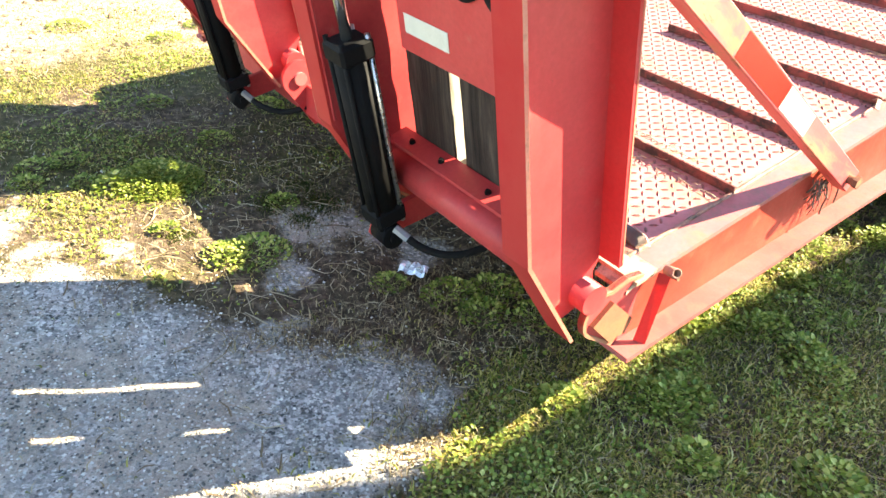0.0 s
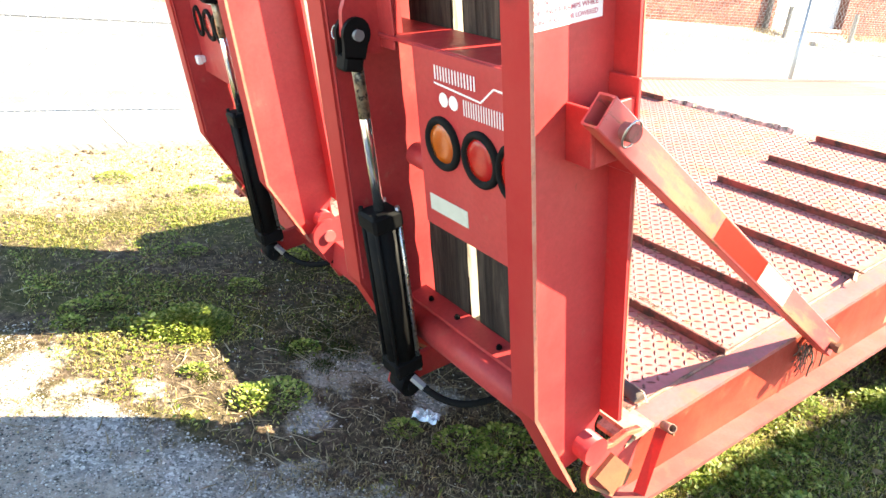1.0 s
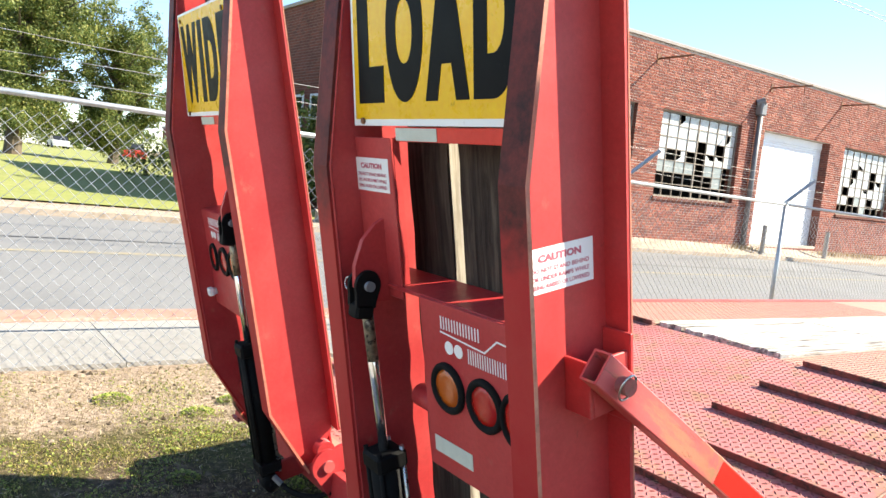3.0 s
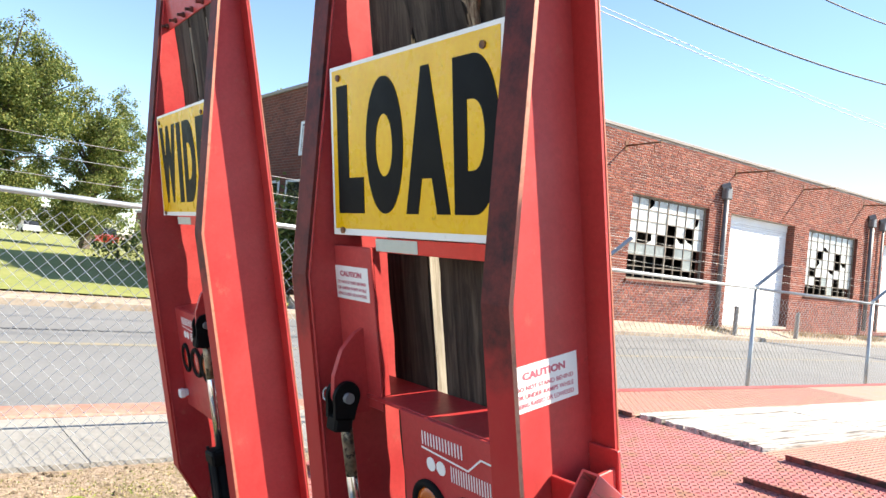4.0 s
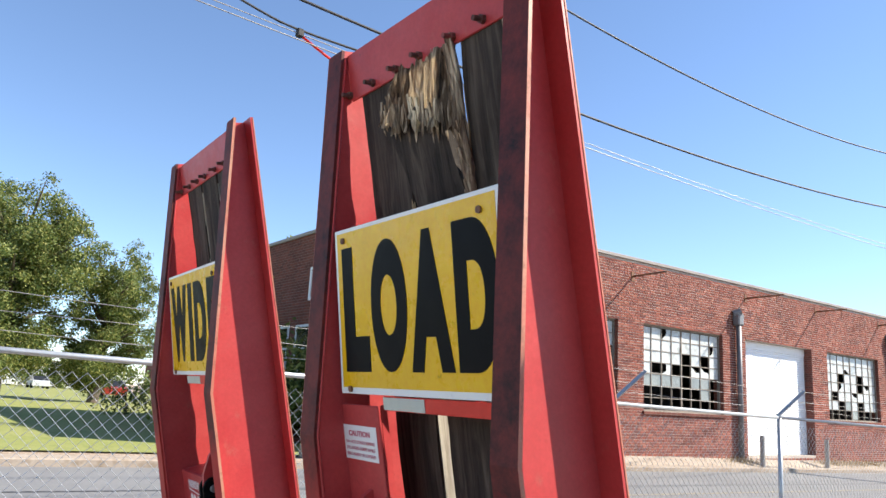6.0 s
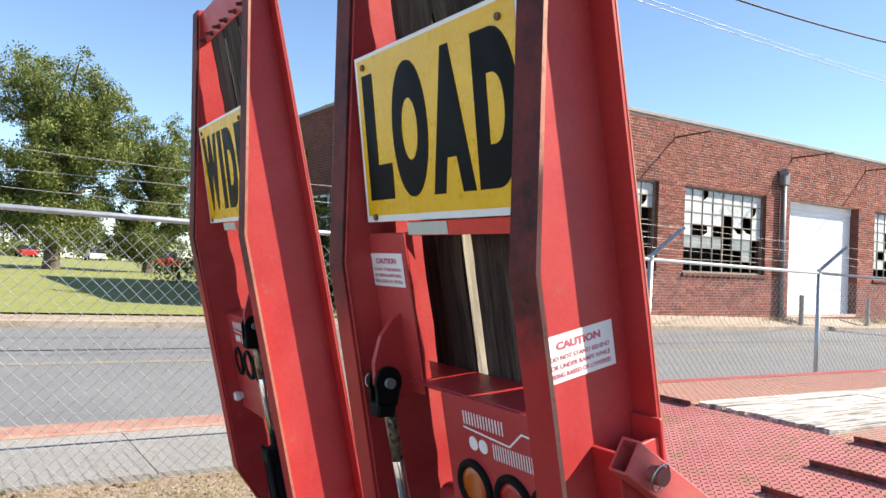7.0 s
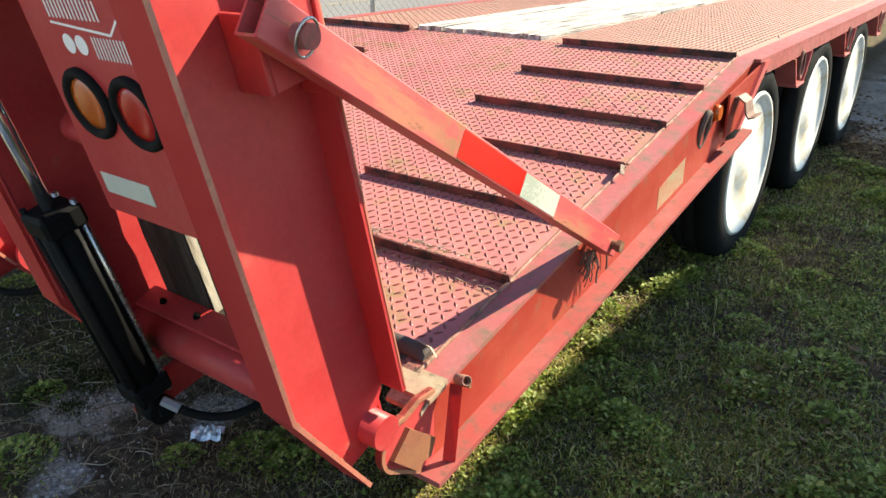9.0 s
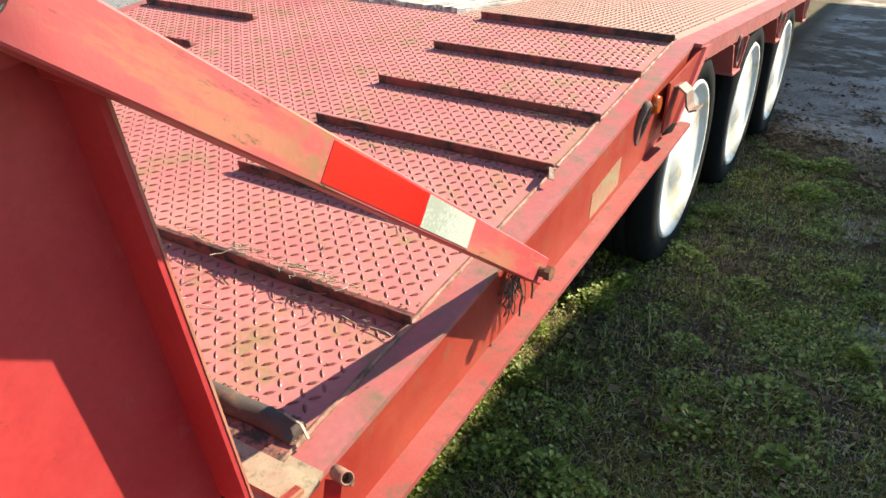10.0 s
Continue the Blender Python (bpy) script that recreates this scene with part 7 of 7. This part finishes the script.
pts, rs = scatter(150000, -1.0, 1.5, 0.2, 6.6, near_lawn, 3)
blades("grass", pts, rs, 0.015, 0.052, 0.0046, GRASS, "short rough grass beside the trailer", 0.95)
pts, rs = scatter(130000, -0.75, 0.9, 0.7, 2.9, lambda x, y: 0.02 if lies_gravel(x, y) < 0.04 else 0.85 * (0.3 if x < -0.7 else 1.0) * (1.0 if y < 1.6 else 0.3 + 0.5 * patchy(x, y, 2.3, -0.2, 0.4, 7.0)), 5)
blades("grass", pts, rs, 0.012, 0.036, 0.0046, GRASS, "low matted grass beside the trailer", 1.1)
pts, rs = scatter(150000, -0.8, 1.5, 0.5, 6.4, lambda x, y: min(1.0, 1.6 * near_lawn(x, y)) * (0.10 + 0.90 * patchy(x, y, 1.9, 0.02, 0.40, 3.0)), 4)
b = rs.uniform(0, 6.283, len(pts))
verts, faces = leaves_at(pts + np.array([0, 0, 1.0]) * rs.uniform(0.008, 0.035, len(pts))[:, None], np.stack([np.cos(b), np.sin(b), rs.uniform(0.0, 0.8, len(pts))], 1), 0.0128, rs)
tagged(new("clover", raw_mesh("clover", verts, faces, WEED)), "small clover leaves spread through the grass", "clover", kind="stuff")


pts, rs = scatter(160000, -1.2, 1.5, 0.3, 6.6, lambda x, y: 0.02 if lies_gravel(x, y) < -0.06 + 0.28 * noise.noise((x * 5, y * 5, 1)) else 0.45 + 0.55 * patchy(x, y, 3.1, -0.3, 0.3, 23.0), 9)
blades("thatch", pts, rs, 0.015, 0.050, 0.0034, THATCH, "dead brown thatch between the grass blades", 1.3)
rs = np.random.RandomState(61)
heart = np.array([p for p in zip(rs.uniform(-0.5, 1.3, 620), rs.uniform(0.8, 5.6, 620)) if lies_gravel(*p) > 0.1 and p[1] + 1.2 * p[0] < 6.4])
tuft_at = np.repeat(heart, 16, 0) + rs.normal(0, 0.018, (16 * len(heart), 2))
pts = np.array([(x, y, ground_z(x, y)) for x, y in tuft_at])
blades("grass_tufts", pts, rs, 0.030, 0.080, 0.0042, TUFT, "taller light green grass tufts in the rough grass", 0.9)
rng = random.Random(29)
for k in range(30):
    x, y = rng.uniform(-0.50, 1.0), rng.uniform(1.0, 4.2)
    weed(x, y, rng.uniform(0.05, 0.12), rng.uniform(0.04, 0.07), rng.randint(160, 320), rng.uniform(0.011, 0.018), 250 + k, "broad-leaved green weed among the grass")
for k in range(26):
    y = rng.uniform(1.7, 4.0)
    weed(-0.50 + rng.gauss(0, 0.07), y, rng.uniform(0.05, 0.09), rng.uniform(0.04, 0.07), rng.randint(120, 240), rng.uniform(0.011, 0.018), 290 + k, "leafy green weed along the trailer's edge")


def far_turf(x, y):
    if lies_gravel(x, y) < 0.05:
        return 0.003
    k = 0.05 + 0.95 * patchy(x, y, 1.6, -0.15, 0.35, 11.0)
    if x < -3.7:
        k *= 0.30
    if x > -2.0 and y > 0.85:
        k *= 0.12
    return k


pts, rs = scatter(150000, -5.0, -1.0, 0.25, 4.6, far_turf, 6)
blades("grass", pts, rs, 0.012, 0.034, 0.0040, GRASS, "thin patchy grass in the yard", 1.15)


pts, rs = scatter(60000, -5.0, -0.9, 0.3, 4.4, lambda x, y: 0.03 if lies_gravel(x, y) < -0.08 + 0.28 * noise.noise((x * 5, y * 5, 1)) else 0.25 + 0.5 * patchy(x, y, 2.7, -0.3, 0.3, 27.0), 16)
blades("thatch", pts, rs, 0.012, 0.045, 0.0030, THATCH, "dead brown thatch and roots on the soil", 1.35)
moss_at = ((-1.86, 1.36, 0.09), (-1.78, 1.52, 0.10), (-1.70, 1.40, 0.06), (-1.93, 1.52, 0.07), (-1.80, 0.98, 0.05))
pts, rs = scatter(60000, -2.1, -1.5, 0.85, 1.75, lambda x, y: max(math.exp(-((x - a) ** 2 + (y - b) ** 2) / (0.5 * r * r)) for a, b, r in moss_at), 18)
blades("moss", pts, rs, 0.006, 0.014, 0.0040, MOSS, "dark olive moss cushions on the soil", 0.8)


def straw_keep(x, y):
    if lies_gravel(x, y) < 0:
        return 0.12
    return 0.95 if x < -3.5 else (0.5 if (y > 0.9 and x < -1.0) or (x > -0.5 and y > 1.8) else 0.22)


pts, rs = scatter(13000, -5.05, 1.2, 0.3, 5.0, straw_keep, 8)
n = len(pts)
a = rs.uniform(0, 6.283, n)
L, wv = rs.uniform(0.02, 0.09, n), rs.uniform(0.0012, 0.003, n)
d = np.stack([np.cos(a), np.sin(a), rs.uniform(-0.02, 0.14, n)], 1) * L[:, None]
sd = np.stack([-np.sin(a), np.cos(a), np.zeros(n)], 1)
p0 = pts + np.array([0, 0, 0.004])
bend = sd * (L * rs.uniform(-0.2, 0.2, n))[:, None]
w3 = sd * wv[:, None]
v = np.stack([p0 - w3, p0 + w3, p0 + d * 0.5 + bend + w3, p0 + d * 0.5 + bend - w3, p0 + d + w3 * 0.5, p0 + d - w3 * 0.5], 1).reshape(-1, 3)
tagged(new("straw", raw_mesh("straw", v.tolist(), [q for k in range(0, 6 * n, 6) for q in ((k, k + 1, k + 2, k + 3), (k + 3, k + 2, k + 4, k + 5))], STRAW)), "dry straw and dead stalks strewn over the soil", "straw", kind="stuff")


def stones(name, pts, rs, s0, s1, mat, label):
    verts, faces = [], []
    for p in pts:
        s_ = rs.uniform(s0, s1) * rs.uniform(0.6, 1.0)
        k = len(verts)
        jit = rs.uniform(0.6, 1.2, 6) * s_
        turn = rs.uniform(0, 3.1)
        c, s2 = math.cos(turn), math.sin(turn)
        for (dx, dy, dz), q in zip(((1, 0, 0), (-1, 0, 0), (0, 1, 0), (0, -1, 0), (0, 0, .7), (0, 0, -.6)), jit):
            verts.append((p[0] + (dx * c - dy * s2) * q, p[1] + (dx * s2 + dy * c) * q, p[2] + dz * q + s_ * 0.2))
        faces += [(k, k + 2, k + 4), (k + 2, k + 1, k + 4), (k + 1, k + 3, k + 4), (k + 3, k, k + 4), (k + 2, k, k + 5), (k + 1, k + 2, k + 5), (k + 3, k + 1, k + 5), (k, k + 3, k + 5)]
    return tagged(new(name, raw_mesh(name, verts, faces, mat)), label, "gravel", kind="stuff")


pts, rs = scatter(44000, -2.5, -0.3, 0.0, 1.9, lambda x, y: 0.9 if lies_gravel(x, y) < 0.03 else 0.05, 12)
stones("gravel", pts, rs, 0.0025, 0.0075, PEBBLE, "loose pale gravel on the worn tarmac")
spots = ((-1.66, 1.44, 0.17), (-1.50, 1.58, 0.13), (-1.36, 1.68, 0.12), (-1.43, 1.19, 0.08), (0.52, 3.75, 0.15), (0.25, 5.2, 0.12))
pts, rs = scatter(60000, -2.0, 0.8, 1.0, 5.5, lambda x, y: max(math.exp(-((x - a) ** 2 + (y - b) ** 2) / (0.5 * r * r)) for a, b, r in spots), 13)
stones("gravel", pts, rs, 0.003, 0.009, PEBBLE, "patch of broken pale stones in the soil")
pts, rs = scatter(420, -5.0, 1.3, 0.2, 5.0, lambda x, y: 0.7, 14)
stones("pebbles", pts, rs, 0.005, 0.014, PEBBLE, "scattered small stones on the soil")

# crumpled foil wrapper
rs = np.random.RandomState(9)
bm = bmesh.new()
bmesh.ops.create_grid(bm, x_segments=9, y_segments=7, size=0.5)
for vtx in bm.verts:
    vtx.co = Vector((vtx.co.x * 0.095, vtx.co.y * 0.062, 0.012 + rs.uniform(-0.011, 0.016)))
bmesh.ops.solidify(bm, geom=bm.faces[:], thickness=0.0008)
ob = solid("foil_wrapper", bm, FOIL, "crumpled silver foil wrapper lying on the soil", "litter")
ob.matrix_world = pose(-1.22, 1.57, ground_z(-1.22, 1.57) + 0.004, 0, 0, 35)
# bits of straw and dirt caught on the cleats
rng = random.Random(23)
bm = bmesh.new()
for k in range(150):
    bar = rng.choice((BAR_Y[1], BAR_Y[1], BAR_Y[2], BAR_Y[3], BAR_Y[4]))
    on_top = rng.random() < 0.6
    y = bar + (rng.uniform(0.0, 0.02) if on_top else rng.uniform(-0.05, -0.004))
    x = rng.choice((-0.62, -0.95, -1.12, -0.8, -0.72)) + rng.gauss(0, 0.06)
    a, L = rng.gauss(0.0, 0.45), rng.uniform(0.007, 0.024)
    p = Vector((x, y, deck_z(y) + (0.031 if on_top else 0.003) + rng.uniform(0.0, 0.005)))
    w = rng.uniform(0.0008, 0.0018)
    for i in range(3):
        q = p + Vector((L * math.cos(a), L * math.sin(a) * 0.5, rng.uniform(-0.002, 0.006)))
        if x < -0.53:
            slab(bm, p, q, w, 0.001, (0, 0, 1))
        p, a = q, a + rng.uniform(-0.6, 0.6)
ob = solid("deck_straw", bm, STRAW, "dry straw caught along the deck cleats", "straw", "stuff")
bm = bmesh.new()
for k in range(26):
    at = rng.choice(((-0.98, 0.008), (-0.95, 0.012), (-0.78, 0.008), (-0.66, 0.010), (-0.96, -0.15)))
    x, y = at[0] + rng.gauss(0, 0.025), BAR_Y[1] + at[1] + rng.gauss(0, 0.008)
    a, L, w = rng.gauss(0.0, 0.7), rng.uniform(0.012, 0.030), rng.uniform(0.0010, 0.0022)
    p = Vector((x, y, deck_z(y) + (0.033 if at[1] > 0 else 0.004) + rng.uniform(0.0, 0.010)))
    for i in range(4):
        q = p + Vector((L * math.cos(a), L * math.sin(a) * 0.6, rng.uniform(-0.006, 0.008)))
        slab(bm, p, q, w, w * 0.8, (0, 0, 1))
        p, a = q, a + rng.uniform(-0.7, 0.7)
ob = solid("deck_stalks", bm, PALE_STALK, "bleached dead stalks lying on a deck cleat", "stalks", "stuff")
pts = np.array([(x, y, deck_z(y) + 0.002) for x, y in ((rng.uniform(-1.3, -0.47), rng.uniform(1.8, 5.6)) for _ in range(140))])
stones("deck_grit", pts, np.random.RandomState(3), 0.002, 0.007, BARK, "dark crumbs of dirt on the deck plate")

rng = random.Random(61)
pts = np.array([(-0.47 - abs(rng.gauss(0, 0.13)), y, deck_z(y) + 0.003) for y in (BAR_Y[0] + rng.gauss(-0.012, 0.016) for _ in range(260))])
stones("rust_scale", pts, np.random.RandomState(6), 0.003, 0.011, CRUST, "flaking rust and dirt heaped along the last cleat")
pts = np.array([(-0.462 - abs(rng.gauss(0, 0.03)), y, deck_z(y) + 0.003) for y in (rng.choice(BAR_Y[1:5]) + rng.gauss(0.0, 0.025) for _ in range(220))])
stones("rust_scale", pts, np.random.RandomState(8), 0.002, 0.007, CRUST, "flakes of rust and dirt at the ends of the cleats")

pts, rs = scatter(900, -5.05, -3.2, 0.2, 4.6, lambda x, y: 0.8 if x < -3.8 else 0.35, 21)
clods = stones("clods", pts, rs, 0.008, 0.030, CLOD, "dry crumbs and clods of earth by the pavement")

def litter_at(x, y):
    band = math.exp(-((y + 1.1 * x - 6.25) / 0.55) ** 2) * (0.25 + 0.75 * patchy(x, y, 2.4, -0.35, 0.3, 5.0))
    return max(0.42 * patchy(x, y, 2.0, -0.15, 0.35, 19.0) * min(1.0, max(0.0, (y - 2.4) / 1.5)), band)


pts, rs = scatter(16000, -0.7, 1.2, 2.5, 8.8, litter_at, 25)
stones("leaf_litter", pts[::3], rs, 0.004, 0.013, LITTER, "brown crumbs and bark on the track edge")
b = rs.uniform(0, 6.283, len(pts))
verts, faces = leaves_at(pts + np.array([0, 0, 1.0]) * rs.uniform(0.004, 0.022, len(pts))[:, None], np.stack([np.cos(b), np.sin(b), rs.uniform(-0.15, 0.45, len(pts))], 1), 0.034, rs)
tagged(new("dead_leaves", raw_mesh("dead_leaves", verts, faces, LITTER)), "curled brown dead leaves lying on the track edge", "leaves", kind="stuff")
pts, rs = scatter(1500, -0.6, 2.2, 8.2, 15.0, lambda x, y: patchy(x, y, 0.9, -0.1, 0.4, 41.0), 26)
pts[:, 2] = 0.0
stones("leaf_litter", pts, rs, 0.008, 0.022, LITTER, "brown litter in patches on the far track")


def strands(name, pts, rs, l0, l1, w, mat, label):
    """Curved twigs and roots lying on the soil."""
    verts, faces = [], []
    for p in pts:
        a = rs.uniform(0, 6.283)
        L, n = rs.uniform(l0, l1), 7
        x, y = p[0], p[1]
        k = len(verts)
        ww = w * rs.uniform(0.5, 1.4)
        for i in range(n):
            t = ww * (1 - 0.7 * i / n)
            z = ground_z(x, y) + 0.004 + 0.006 * math.sin(i * 0.9 + a)
            nx, ny = -math.sin(a), math.cos(a)
            verts += [(x - nx * t, y - ny * t, z), (x, y, z + t * 1.2), (x + nx * t, y + ny * t, z)]
            if i:
                q = k + 3 * i
                faces += [(q - 3, q - 2, q + 1, q), (q - 2, q - 1, q + 2, q + 1)]
            a += rs.uniform(-0.45, 0.45)
            x, y = x + math.cos(a) * L / n, y + math.sin(a) * L / n
    return tagged(new(name, raw_mesh(name, verts, faces, mat)), label, "twigs", kind="stuff")


pts, rs = scatter(420, -2.3, -0.55, 0.85, 2.1, lambda x, y: 0.8 if lies_gravel(x, y) > -0.12 else 0.1, 31)
strands("twigs", pts, rs, 0.06, 0.26, 0.0020, STRAW, "dry twigs and roots lying on the soil")
pts, rs = scatter(160, -5.0, -2.3, 0.4, 4.0, lambda x, y: 0.9 if x < -3.4 else 0.3, 33)
strands("twigs", pts, rs, 0.06, 0.22, 0.0022, STRAW, "dry stalks lying by the pavement")

pts, rs = scatter(70000, -5.0, -1.2, 0.3, 4.2, lambda x, y: far_turf(x, y) * (0.25 + 0.75 * patchy(x, y, 2.2, -0.3, 0.2, 14.0)), 41)
b = rs.uniform(0, 6.283, len(pts))
verts, faces = leaves_at(pts + np.array([0, 0, 1.0]) * rs.uniform(0.004, 0.02, len(pts))[:, None], np.stack([np.cos(b), np.sin(b), rs.uniform(0.0, 0.7, len(pts))], 1), 0.013, rs)
tagged(new("clover", raw_mesh("clover", verts, faces, WEED)), "small leafy weeds spread over the yard", "clover", kind="stuff")


# dry weeds along the foot of the brick front
rng = random.Random(77)
base_pts = []
for k in range(2600):
    y = 20 + rng.choice((7.8, 9.5, 11.0, 13.2, 13.8, 14.6, 2.2)) + rng.gauss(0, 0.55)
    base_pts.append((FX + 0.06 + abs(rng.gauss(0, 0.14)), y, BZ + 0.04))
blades("dry_weeds", np.array(base_pts), np.random.RandomState(15), 0.10, 0.42, 0.016, STRAW, "dry yellow weeds growing at the foot of the brick wall", 0.5)


# ---------------------------------------------------------------- bricks of the long front
def lay_bricks():
    bh, joint, proud = COURSE - 0.014, 0.014, 0.008
    rng = random.Random(3)
    verts, faces = [], []
    shared = {}
    rows = int((RZ - BZ) / (bh + joint))
    count = 0
    for k in range(rows):
        z0 = BZ + k * (bh + joint)
        z1 = z0 + bh
        bl = 0.100 if k > rows - 13 and k % 3 else 0.221          # rows of headers below the coping
        free, y = [], Y0
        for a, b, lo, hi in openings:
            if lo - 0.02 < z1 and hi - 0.02 > z0:
                if a > y:
                    free.append((y, a))
                y = b
        free.append((y, 24.0))
        for a, b in free:
            y = Y0 - (0.5 * (bl + joint) if k % 2 else 0.0)
            y += math.floor((a - y) / (bl + joint)) * (bl + joint)
            while y < b:
                p, q = max(y, a), min(y + bl, b)
                y += bl + joint
                if q - p < 0.03:
                    continue
                out = proud + rng.uniform(-0.003, 0.003)
                if -3.55 <= p and q <= -2.43 and count < 300 and 1.2 < z0 < 6.2:
                    key = round(q - p, 3)
                    if key not in shared:
                        bm = bmesh.new()
                        box(bm, (0.0005, 0, 0), (proud, q - p, bh), bev=0.002)
                        shared[key] = finish(bm, "brick", BRICK_PIECE)
                    ob = new("brick", shared[key])
                    ob.parent = building
                    ob.location = (out - proud, p, z0)
                    count += 1
                    continue
                i = len(verts)
                e = 0.0025
                verts += [(0.0005, p, z0), (0.0005, q, z0), (0.0005, q, z1), (0.0005, p, z1), (out, p + e, z0 + e), (out, q - e, z0 + e), (out, q - e, z1 - e), (out, p + e, z1 - e)]
                faces += [(i + 4, i + 5, i + 6, i + 7), (i, i + 1, i + 5, i + 4), (i + 1, i + 2, i + 6, i + 5), (i + 2, i + 3, i + 7, i + 6), (i + 3, i, i + 4, i + 7)]
    ob = new("brick_field", raw_mesh("brick_field", verts, faces, BRICK_FIELD))
    ob.parent = building
    ob["kind"] = "stuff"
    ob["label"] = "weathered red-brown brick courses"


lay_bricks()
